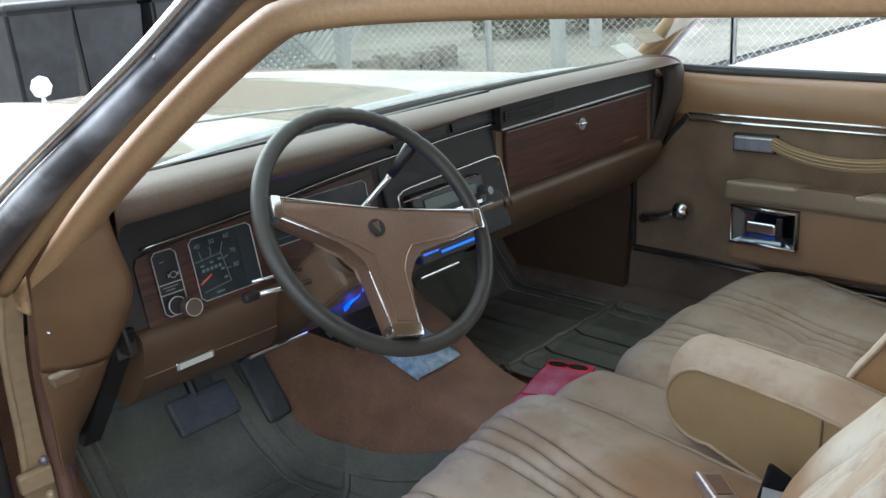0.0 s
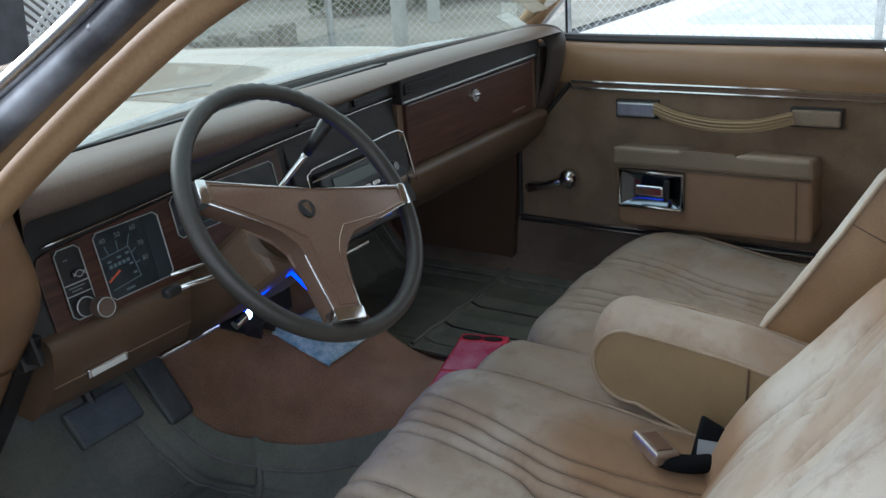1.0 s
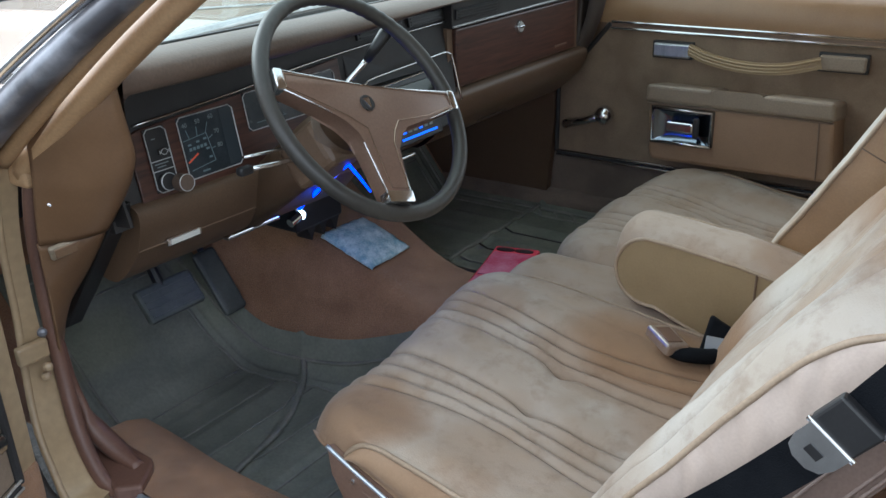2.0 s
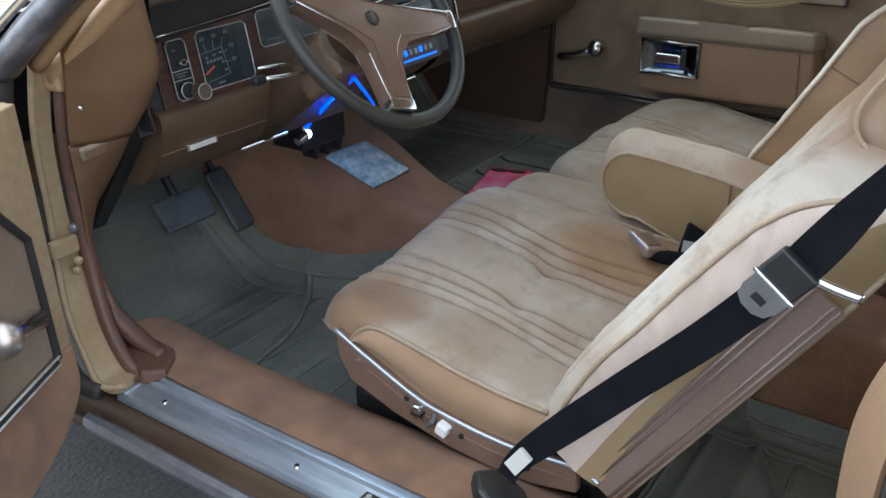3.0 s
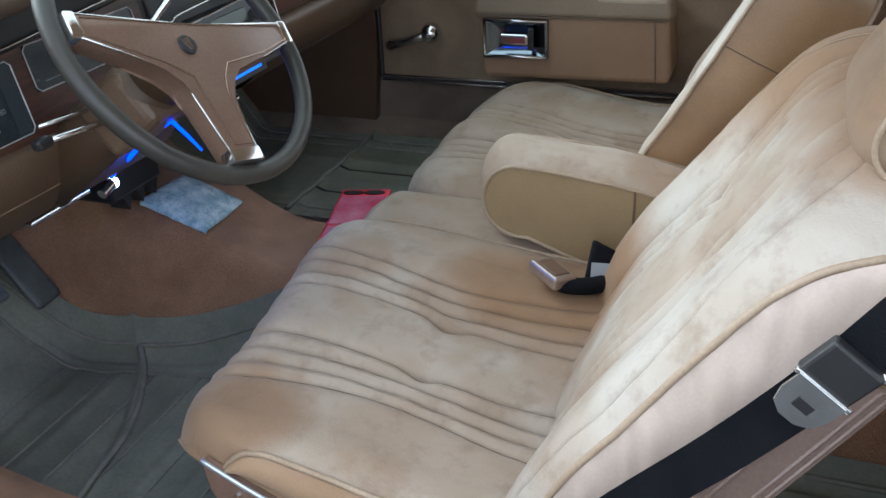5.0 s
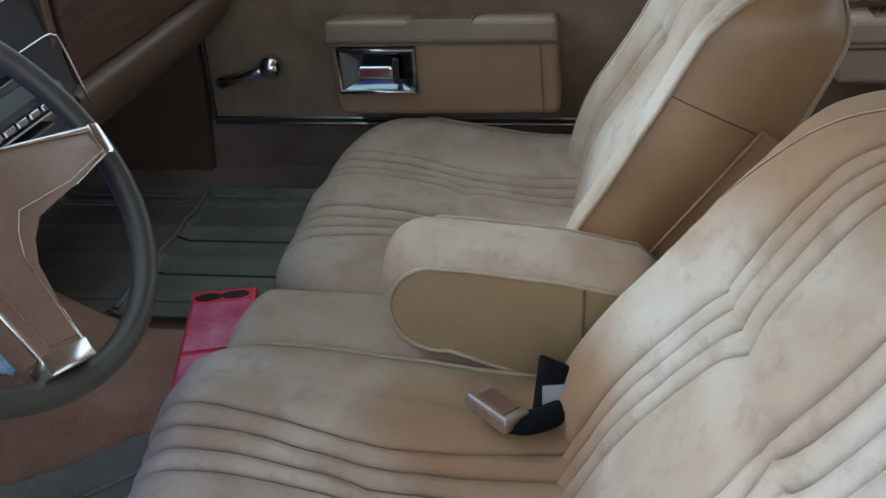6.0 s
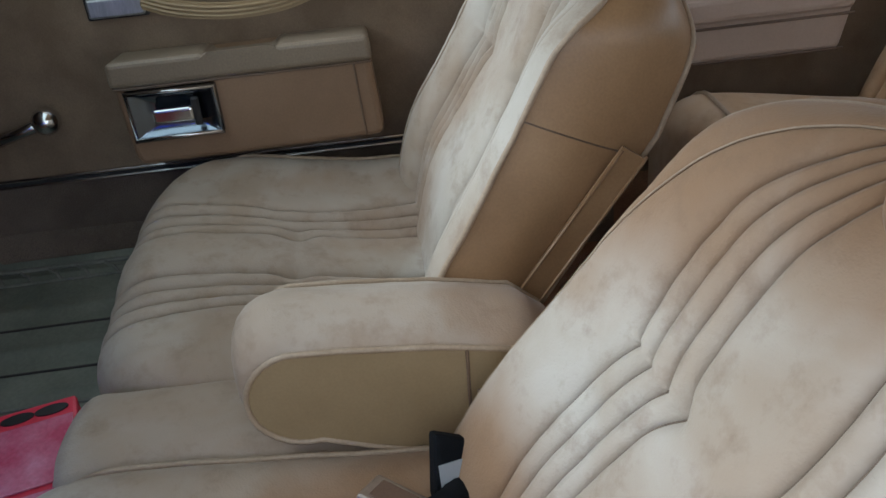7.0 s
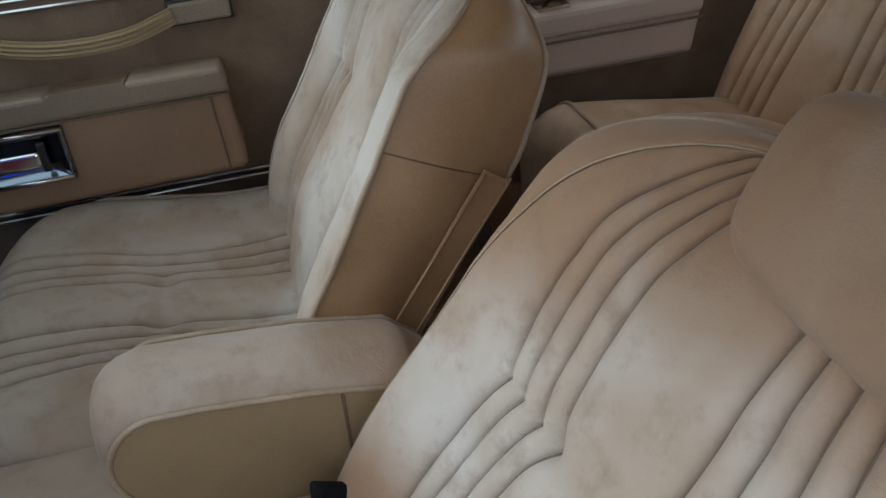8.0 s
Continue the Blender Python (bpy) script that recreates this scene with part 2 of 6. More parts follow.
CHANNEL = surface("satin pinkish brown vinyl", (0.16, 0.110, 0.088), (0.20, 0.142, 0.115), 0.28, scale=5, fine=320, bump=0.06, rough_b=0.36)
PLATE_GREY = surface("grey satin metal", (0.13, 0.135, 0.14), (0.19, 0.19, 0.19), 0.3, metal=0.6, scale=20, fine=120, bump=0.03)
PILLAR = surface("blotched dusty pillar paint", (0.09, 0.09, 0.10), (0.34, 0.35, 0.385), 0.28, metal=0.3, scale=9, fine=60, bump=0.06, rough_b=0.5, spread=(0.42, 0.72))
MAROON = surface("maroon moulded trim", (0.105, 0.052, 0.036), (0.145, 0.075, 0.052), 0.45, scale=8, fine=200, bump=0.1)
GLASS = glass_mat("tinted glass", (0.65, 0.72, 0.67))
GLASS_SIDE = glass_mat("side glass", (0.84, 0.88, 0.87))
# the haze of reflections is put into this colour as mottled grey-blue
DARK_GLASS = surface("hazed instrument glass", (0.018, 0.024, 0.029), (0.040, 0.050, 0.057), 0.10, scale=30, fine=300, bump=0.02, rough_b=0.35)
WHITE_INK = plain("white dial print", (0.19, 0.225, 0.23), 0.6)
RED_INK = plain("orange red needle", (0.75, 0.12, 0.06), 0.5)
BLUE_GLOW = plain("blue lamp", (0.005, 0.035, 1.0), 0.4, glow=2.2)
BLUE_DISPLAY = plain("blue display", (0.01, 0.12, 1.0), 0.4, glow=0.7)
WHITE_GLOW = plain("white blue lamp", (0.55, 0.75, 1.0), 0.4, glow=5.0)
SILVER = surface("worn silver paint", (0.42, 0.43, 0.43), (0.56, 0.57, 0.57), 0.35, metal=0.4, scale=30, fine=200, bump=0.03)
BRUSHED = surface("brushed metal", (0.40, 0.41, 0.41), (0.52, 0.53, 0.53), 0.38, metal=0.8, scale=20, fine=150, bump=0.05, stretch=(1, 6, 1))
WHITE = plain("white plastic", (0.75, 0.75, 0.74), 0.4)
LABEL_WHITE = plain("white label", (0.55, 0.54, 0.50), 0.7)
LABEL_TAN = surface("dull tan plate", (0.22, 0.175, 0.12), (0.29, 0.235, 0.165), 0.5, scale=30, fine=200, bump=0.05)
# groove shade put in as dark cords laid along the sewn lines
GROOVE_SHADE = surface("shade in the sewn grooves", (0.15, 0.112, 0.082), (0.20, 0.152, 0.112), 0.8, scale=60, fine=500, bump=0.2)
RED_CARD = surface("red card", (0.52, 0.02, 0.05), (0.62, 0.03, 0.07), 0.45, scale=8, fine=200, bump=0.03)


# ---- building tools ----
def finish(ob, smooth=True):
    if smooth:
        ob.data.polygons.foreach_set("use_smooth", [True] * len(ob.data.polygons))
    return ob


def part(name, bm, material, parent=None, label="", smooth=False):
    """Links a bmesh as one mesh object under a thing or a part."""
    bmesh.ops.recalc_face_normals(bm, faces=bm.faces)
    me = bpy.data.meshes.new(name)
    bm.to_mesh(me)
    bm.free()
    me.materials.append(material)
    ob = new(name, me)
    ob.parent = parent
    if label:
        ob["label"] = label
    return finish(ob, smooth)


def thing(name, label, category, group="", kind=""):
    return tagged(new(name), label, category, group, kind)


def sharp_smooth(ob, degrees=40):
    """Smooth shading with edges sharper than the angle kept sharp."""
    me = ob.data
    finish(ob)
    bm = bmesh.new()
    bm.from_mesh(me)
    for e in bm.edges:
        e.smooth = not (e.is_manifold and e.calc_face_angle(0) > radians(degrees))
    bm.to_mesh(me)
    bm.free()
    return ob


def box(x0, x1, y0, y1, z0, z1, bevel=0.0, seg=2, bm=None):
    b = bm or bmesh.new()
    geo = bmesh.ops.create_cube(b, size=1.0)["verts"]
    for v in geo:
        v.co = Vector(((x0 + x1) / 2 + v.co.x * (x1 - x0), (y0 + y1) / 2 + v.co.y * (y1 - y0), (z0 + z1) / 2 + v.co.z * (z1 - z0)))
    if bevel:
        es = list({e for v in geo for e in v.link_edges})
        bmesh.ops.bevel(b, geom=es, offset=bevel, segments=seg, profile=0.5, affect="EDGES")
    return b


def prism(points, axis, lo, hi, bevel=0.0, seg=2, bm=None):
    """A flat outline pushed along an axis. points: the two other coordinates, in x, y, z order."""
    b = bm or bmesh.new()
    def at(p, h):
        c = list(p)
        c.insert("xyz".index(axis), h)
        return Vector(c)
    low, high = [b.verts.new(at(p, lo)) for p in points], [b.verts.new(at(p, hi)) for p in points]
    n = len(points)
    b.faces.new(low)
    b.faces.new(high[::-1])
    for i in range(n):
        b.faces.new((low[i], high[i], high[(i + 1) % n], low[(i + 1) % n]))
    if bevel:
        es = list({e for v in low + high for e in v.link_edges})
        bmesh.ops.bevel(b, geom=es, offset=bevel, segments=seg, profile=0.5, affect="EDGES")
    return b


def smooth_points(points, steps=6, closed=False):
    """A curve through the points."""
    p = [Vector(q) for q in points]
    n, out = len(p), []
    for i in range(n if closed else n - 1):
        a, b = p[i], p[(i + 1) % n]
        before = p[i - 1] if closed or i else a + (a - b)
        after = p[(i + 2) % n] if closed or i + 2 < n else b + (b - a)
        for k in range(steps):
            t = k / steps
            out.append(0.5 * (2 * a + (b - before) * t + (2 * before - 5 * a + 4 * b - after) * t * t + (3 * a - before - 3 * b + after) * t ** 3))
    if not closed:
        out.append(p[-1])
    return out


def tube(points, radius, sides=8, closed=False, flat=1.0, up=None, bm=None):
    """A round (or flattened) bar swept along points. radius: a number, or one for each point."""
    b = bm or bmesh.new()
    p = [Vector(q) for q in points]
    n = len(p)
    rings, ref = [], None
    for i in range(n):
        if closed:
            t = (p[(i + 1) % n] - p[i - 1]).normalized()
        else:
            t = (p[min(i + 1, n - 1)] - p[max(i - 1, 0)]).normalized()
        if up is not None:
            ref = Vector(up)
        elif ref is None:
            ref = Vector((0, 0, 1)) if abs(t.z) < 0.9 else Vector((1, 0, 0))
        side = t.cross(ref).normalized()
        over = side.cross(t).normalized()
        if up is None:
            ref = over
        r = radius[i] if isinstance(radius, (list, tuple)) else radius
        rings.append([b.verts.new(p[i] + r * (math.cos(a) * side + flat * math.sin(a) * over)) for a in (2 * math.pi * k / sides for k in range(sides))])
    for i in range(n if closed else n - 1):
        q, w = rings[i], rings[(i + 1) % n]
        for k in range(sides):
            b.faces.new((q[k], q[(k + 1) % sides], w[(k + 1) % sides], w[k]))
    if not closed:
        b.faces.new(rings[0])
        b.faces.new(rings[-1])
    return b


def band(points, across, half, thick, bm=None):
    """A flat strap: points along it, a list of (or one) unit vectors across it."""
    b = bm or bmesh.new()
    p = [Vector(q) for q in points]
    n, rings = len(p), []
    for i in range(n):
        t = (p[min(i + 1, n - 1)] - p[max(i - 1, 0)]).normalized()
        s = Vector(across[i] if isinstance(across, list) else across)
        s = (s - s.dot(t) * t).normalized()
        o = s.cross(t).normalized()
        h = half[i] if isinstance(half, (list, tuple)) else half
        rings.append([b.verts.new(p[i] + s * h * x + o * thick * y) for x, y in ((-1, -0.5), (-0.9, 0.5), (0.9, 0.5), (1, -0.5))])
    for q, w in zip(rings, rings[1:]):
        for k in range(4):
            b.faces.new((q[k], q[(k + 1) % 4], w[(k + 1) % 4], w[k]))
    b.faces.new(rings[0])
    b.faces.new(rings[-1])
    return b


def sheet(name, nu, nv, f, material, parent=None, label="", thick=0.0):
    """A smooth surface from f(u, v), u and v from 0 to 1."""
    verts = [f(i / nu, j / nv) for j in range(nv + 1) for i in range(nu + 1)]
    w = nu + 1
    faces = [(j * w + i, j * w + i + 1, (j + 1) * w + i + 1, (j + 1) * w + i) for j in range(nv) for i in range(nu)]
    me = bpy.data.meshes.new(name)
    me.from_pydata([tuple(v) for v in verts], [], faces)
    me.materials.append(material)
    ob = new(name, me)
    ob.parent = parent
    if label:
        ob["label"] = label
    if thick:
        bm = bmesh.new()
        bm.from_mesh(me)
        bmesh.ops.solidify(bm, geom=bm.faces[:], thickness=thick)
        bmesh.ops.recalc_face_normals(bm, faces=bm.faces)
        bm.to_mesh(me)
        bm.free()
    return finish(ob)


def ball(centre, r, bm=None, seg=16, squash=(1, 1, 1)):
    b = bm or bmesh.new()
    geo = bmesh.ops.create_uvsphere(b, u_segments=seg, v_segments=seg // 2, radius=r)["verts"]
    for v in geo:
        v.co = Vector(centre) + Vector((v.co.x * squash[0], v.co.y * squash[1], v.co.z * squash[2]))
    return b


def rod(a, c, r0, r1=None, seg=16, bm=None):
    """A round rod or cone stump from a to c."""
    b = bm or bmesh.new()
    a, c = Vector(a), Vector(c)
    m = Matrix.Translation((a + c) / 2) @ (c - a).to_track_quat("Z", "Y").to_matrix().to_4x4()
    bmesh.ops.create_cone(b, cap_ends=True, segments=seg, radius1=r0, radius2=r0 if r1 is None else r1, depth=(c - a).length, matrix=m)
    return b


def moved(bm, m):
    bmesh.ops.transform(bm, matrix=m, verts=bm.verts)
    return bm


def ramp01(x, lo, hi):
    t = min(1.0, max(0.0, (x - lo) / (hi - lo)))
    return t * t * (3 - 2 * t)


# ---- ground and car shell ----
ASPHALT = surface("worn asphalt", (0.035, 0.035, 0.036), (0.075, 0.073, 0.070), 0.85, scale=2.5, fine=90, bump=0.7, detail=0.7, dist=0.01)
CONCRETE = surface("pale concrete", (0.20, 0.185, 0.15), (0.33, 0.305, 0.26), 0.85, scale=0.6, fine=25, bump=0.2)
tagged(sheet("ground", 40, 40, lambda u, v: Vector(((u - 0.5) * 900, (v - 0.5) * 900, 0)), ASPHALT), "dark worn asphalt ground", "ground", kind="structure")

FLOOR_Z = 0.245


def floor_height(x, y):
    """Car floor: flat wells, toe board, transmission tunnel, upturned edges."""
    z = FLOOR_Z + 0.36 * ramp01(y, 0.46, 0.86)
    crest = 0.424 + 0.10 * ramp01(y, 0.16, 0.44) + 0.16 * ramp01(y, 0.44, 0.75) - 0.03 * ramp01(-y, 0.5, 1.0)
    half = 0.115 + 0.09 * ramp01(y, 0.25, 0.75)
    a = abs(x - 0.015)
    k = 1 - ramp01(a, half - 0.035, half + 0.10)
    z = max(z, z + (crest - z) * k)
    z = max(z, FLOOR_Z + 0.112 * ramp01(x, 0.12, 0.20) * ramp01(y, -0.55, -0.40))
    z = max(z, 0.245 + 0.15 * (ramp01(-x, 0.585, 0.665) if x < 0 else ramp01(x, 0.662, 0.715)))
    return z


def floor_point(u, v):
    x, y = -0.72 + 1.44 * u, -1.25 + 2.15 * v
    return Vector((x, y, floor_height(x, y)))


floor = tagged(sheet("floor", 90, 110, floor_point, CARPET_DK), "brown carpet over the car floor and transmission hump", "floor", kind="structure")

car_body = thing("car_body", "old two-door car body in tan paint with worn metal sill", "car", kind="structure")


def sill(s):
    """Door sill: carpeted step, ribbed metal plate with screws, painted rocker with a rolled lip."""
    y0, y1 = -0.84, 0.285

    def step(u, v):
        row = [(0.585, 0.30), (0.605, 0.36), (0.625, 0.392), (0.66, 0.407), (0.70, 0.411), (0.747, 0.4095)] if s < 0 else [(0.664, 0.26), (0.676, 0.33), (0.686, 0.38), (0.70, 0.402), (0.72, 0.410), (0.742, 0.410)]
        x, z = row[round(v * 5)]
        y = y0 + ((y1 + 0.05 if s < 0 else 0.84) - y0) * u
        return Vector((s * (x - 0.02 * ramp01(y, 0.1, 0.32)), y, z + 0.002 * noise.noise(Vector((y * 12, z * 30, 1)))))

    sheet("carpet_step", 60, 5, step, CARPET if s < 0 else CARPET_SHADED, car_body, "brown carpet over the inner sill")
    cross = [(0.742, 0.384), (0.742, 0.403), (0.745, 0.407), (0.749, 0.407), (0.752, 0.399), (0.755, 0.399), (0.758, 0.402), (0.761, 0.397), (0.797, 0.393), (0.802, 0.387), (0.802, 0.380), (0.795, 0.374)]
    part("sill_plate", prism([(s * x, z) for x, z in cross], "y", -0.80, 0.208), ALU, car_body, "scuffed ribbed aluminium sill plate")
    rocker = [(0.70, 0.376), (0.800, 0.376), (0.806, 0.370), (0.812, 0.356), (0.824, 0.346), (0.834, 0.345), (0.838, 0.338), (0.832, 0.322), (0.80, 0.28), (0.70, 0.26)]
    part("rocker", prism([(s * x, z) for x, z in rocker], "y", -0.84, 0.30, 0.003), VINYL_DASH, car_body, "brown painted rocker panel")
    lip = [(0.824, 0.356), (0.832, 0.361), (0.842, 0.358), (0.846, 0.345), (0.840, 0.330), (0.834, 0.340), (0.827, 0.350)]
    part("rocker_lip", prism([(s * x, z) for x, z in lip], "y", -0.84, 0.245), STEEL, car_body, "bare scuffed metal lip")
    for y in (0.122, -0.147, -0.42, -0.70):
        part("sill_screw", rod((s * 0.779, y, 0.393), (s * 0.779, y, 0.3975), 0.0055, 0.0035, 14), CHROME, car_body)


sill(-1)
sill(1)
for y in (0.195,):
    part("plate_rib", box(-0.798, -0.762, y - 0.004, y + 0.004, 0.392, 0.3975, 0.0015), ALU, car_body)
badge = part("sill_badge", box(-0.794, -0.768, -0.297, -0.259, 0.3925, 0.3985, 0.001), BLACK, car_body, "small black and silver maker's plate")
part("badge_panel", box(-0.7925, -0.7695, -0.2955, -0.281, 0.3985, 0.3993), PLATE_GREY, badge)
part("badge_motif", rod((-0.784, -0.268, 0.3985), (-0.784, -0.268, 0.3993), 0.0055, seg=6), SILVER, badge)
part("badge_motif", rod((-0.775, -0.268, 0.3985), (-0.775, -0.268, 0.3993), 0.0045, seg=5), SILVER, badge)
for k in range(3):
    part("badge_line", box(-0.790 + 0.007 * k, -0.7885 + 0.007 * k, -0.295, -0.284, 0.3993, 0.3998), BLACK, badge)


def front_pillar(s):
    if s < 0:
        line = [(0.728, 0.300, 0.862), (0.715, 0.215, 0.930), (0.695, 0.08, 1.030), (0.672, -0.06, 1.123), (0.652, -0.165, 1.186), (0.647, -0.24, 1.208), (0.645, -0.45, 1.217), (0.645, -0.9, 1.217)]
    else:
        line = [(0.728, 0.335, 0.900), (0.716, 0.285, 0.950), (0.702, 0.205, 1.030), (0.682, 0.115, 1.110), (0.662, 0.020, 1.180), (0.648, -0.10, 1.215), (0.640, -0.45, 1.230), (0.640, -0.9, 1.232)]
    trim = smooth_points([(s * x, y, z) for x, y, z in line], 6)
    outside = [p + Vector((0, 0, 0.024 * ramp01(-p.y, 0.10, 0.35))) for p in trim]
    slim = [1 - 0.36 * ramp01(0.30 - p.y, 0.0, 0.42) for p in trim]
    part("pillar_trim", tube(trim, 0.030, 12, flat=0.62, up=(s * 0.5, 0.55, 0.6)), TRIM, car_body, "tan plastic windshield pillar trim", smooth=True)
    off = Vector((s * 0.040, -0.012, 0.018))
    part("pillar_bead", tube([p + off for p in trim], 0.012, 8), TRIM, car_body, smooth=True)
    off = Vector((s * 0.078, 0.000, 0.026))
    part("door_frame_channel", tube([p + off * q for p, q in zip(outside, slim)], [0.040 * q for q in slim], 12, flat=0.55, up=(s * 0.4, 0.5, 0.7)), PILLAR, car_body, "grey dusty windshield pillar", smooth=True)
    off = Vector((s * 0.104, 0.022, 0.040))
    part("drip_rail", tube([p + off * q for p, q in zip(outside, slim)], 0.008, 8), CHROME, car_body, "bright drip moulding", smooth=True)
    for k in (7, 19):
        p = outside[k] + Vector((s * 0.078 * slim[k], -0.018, 0.026))
        part("pillar_screw", ball(p + Vector((s * 0.012, -0.012, 0.006)), 0.006, seg=10), STEEL, car_body)
    part("trim_end", box(min(s * 0.712, s * 0.752), max(s * 0.712, s * 0.752), 0.272, 0.318, 0.838, 0.868, 0.008, 3), TRIM, car_body, "clipped end of the pillar trim")
    # post below the windshield, hinge pillar with its seal
    post = smooth_points([(s * 0.745, 0.31, 0.90), (s * 0.760, 0.325, 0.78), (s * 0.765, 0.325, 0.66), (s * 0.768, 0.318, 0.56), (s * 0.780, 0.285, 0.47), (s * 0.787, 0.235, 0.414), (s * 0.776, 0.198, 0.402)], 6)
    wide = [0.013 + 0.011 * ramp01(k / len(post), 0.30, 0.60) + 0.006 * ramp01(k / len(post), 0.70, 0.85) - 0.020 * ramp01(k / len(post), 0.90, 1.0) for k in range(len(post))]
    sharp_smooth(part("hinge_post", band([p + Vector((s * 0.002, 0, 0)) for p in post], (1, 0, 0), wide, 0.016), PAINT_TAN, car_body, "tan painted door jamb"), 50)
    part("jamb_lip", tube([p + Vector((s * (0.001 + w), -0.004, 0.003)) for p, w in zip(post, wide)], 0.0055, 8), PAINT_TAN, car_body, smooth=True)
    part("door_seal", tube([p + Vector((-s * 0.024, -0.018, 0)) for p in post], 0.0115, 8), MAROON, car_body, "brown rubber door seal", smooth=True)
    part("jamb_seal", tube([p + Vector((s * 0.044, 0.020, 0)) for p in post], 0.014, 8), SEAL, car_body, "dark worn jamb rubber", smooth=True)
    part("jamb_outer", tube([p + Vector((s * 0.080, 0.050, 0)) for p in post], 0.030, 10), TRIM_DK, car_body, smooth=True)
    for z, y in ((0.640, 0.285), (0.585, 0.290), (0.567, 0.300)):
        part("jamb_bolt", ball((s * 0.770, y - 0.004, z), 0.007, seg=10), STEEL if z == 0.640 else PAINT_TAN, car_body)
    part("hinge_plate", box(min(s * 0.755, s * 0.80), max(s * 0.755, s * 0.785), 0.298, 0.312, 0.592, 0.620, 0.004), PAINT_TAN, car_body)


front_pillar(-1)
front_pillar(1)


def kick_panel(s):
    if s > 0:
        part("kick_panel", prism([(0.285, 0.80), (0.83, 0.80), (0.83, 0.30), (0.315, 0.30), (0.300, 0.44), (0.285, 0.60)], "x", 0.69, 0.735, 0.006), VINYL_DASH, car_body, "brown plastic kick panel")
        return
    # moulded step at the foot of the jamb seal
    part("seal_foot", prism([(-0.700, 0.312), (-0.688, 0.262), (-0.692, 0.200), (-0.704, 0.184), (-0.744, 0.158), (-0.770, 0.186), (-0.742, 0.262), (-0.728, 0.322)], "z", 0.398, 0.420, 0.005, 2), MAROON, car_body, "maroon brown moulded seal foot")
    part("foot_ridge", tube(smooth_points([(-0.735, 0.312, 0.600), (-0.730, 0.308, 0.520), (-0.722, 0.290, 0.462), (-0.716, 0.250, 0.430), (-0.716, 0.200, 0.418)], 6), [0.010 + 0.008 * ramp01(k / 24, 0.2, 0.6) - 0.008 * ramp01(k / 24, 0.7, 1.0) for k in range(25)], 10, flat=0.7, up=(0, 0.3, 1)), MAROON, car_body, smooth=True)


kick_panel(-1)
kick_panel(1)

# roof, rails and rear pillars close the cabin
def roof(u, v):
    x, y = (u * 2 - 1) * 0.66, -0.20 - 1.30 * v
    return Vector((x, y, 1.245 + 0.075 * (1 - (x / 0.66) ** 2) * (1 - 0.25 * v) - 0.10 * ramp01(v, 0.55, 1.0)))


sheet("roof", 24, 24, roof, PAINT_TAN, car_body, "tan car roof", thick=0.02)
tagged(sheet("ceiling", 24, 24, lambda u, v: roof(u, v) + Vector((0, 0, -0.03)), surface("tan headliner", (0.45, 0.33, 0.21), (0.50, 0.37, 0.24), 0.8)), "tan fabric headliner", "ceiling", kind="structure")
part("roof_header", tube(smooth_points([(-0.66, -0.18, 1.20), (-0.35, -0.155, 1.225), (0, -0.15, 1.235), (0.35, -0.155, 1.225), (0.66, -0.18, 1.20)], 6), 0.032, 10, flat=0.7, up=(0, 0.5, 1)), TRIM, car_body, "tan windshield header trim", smooth=True)


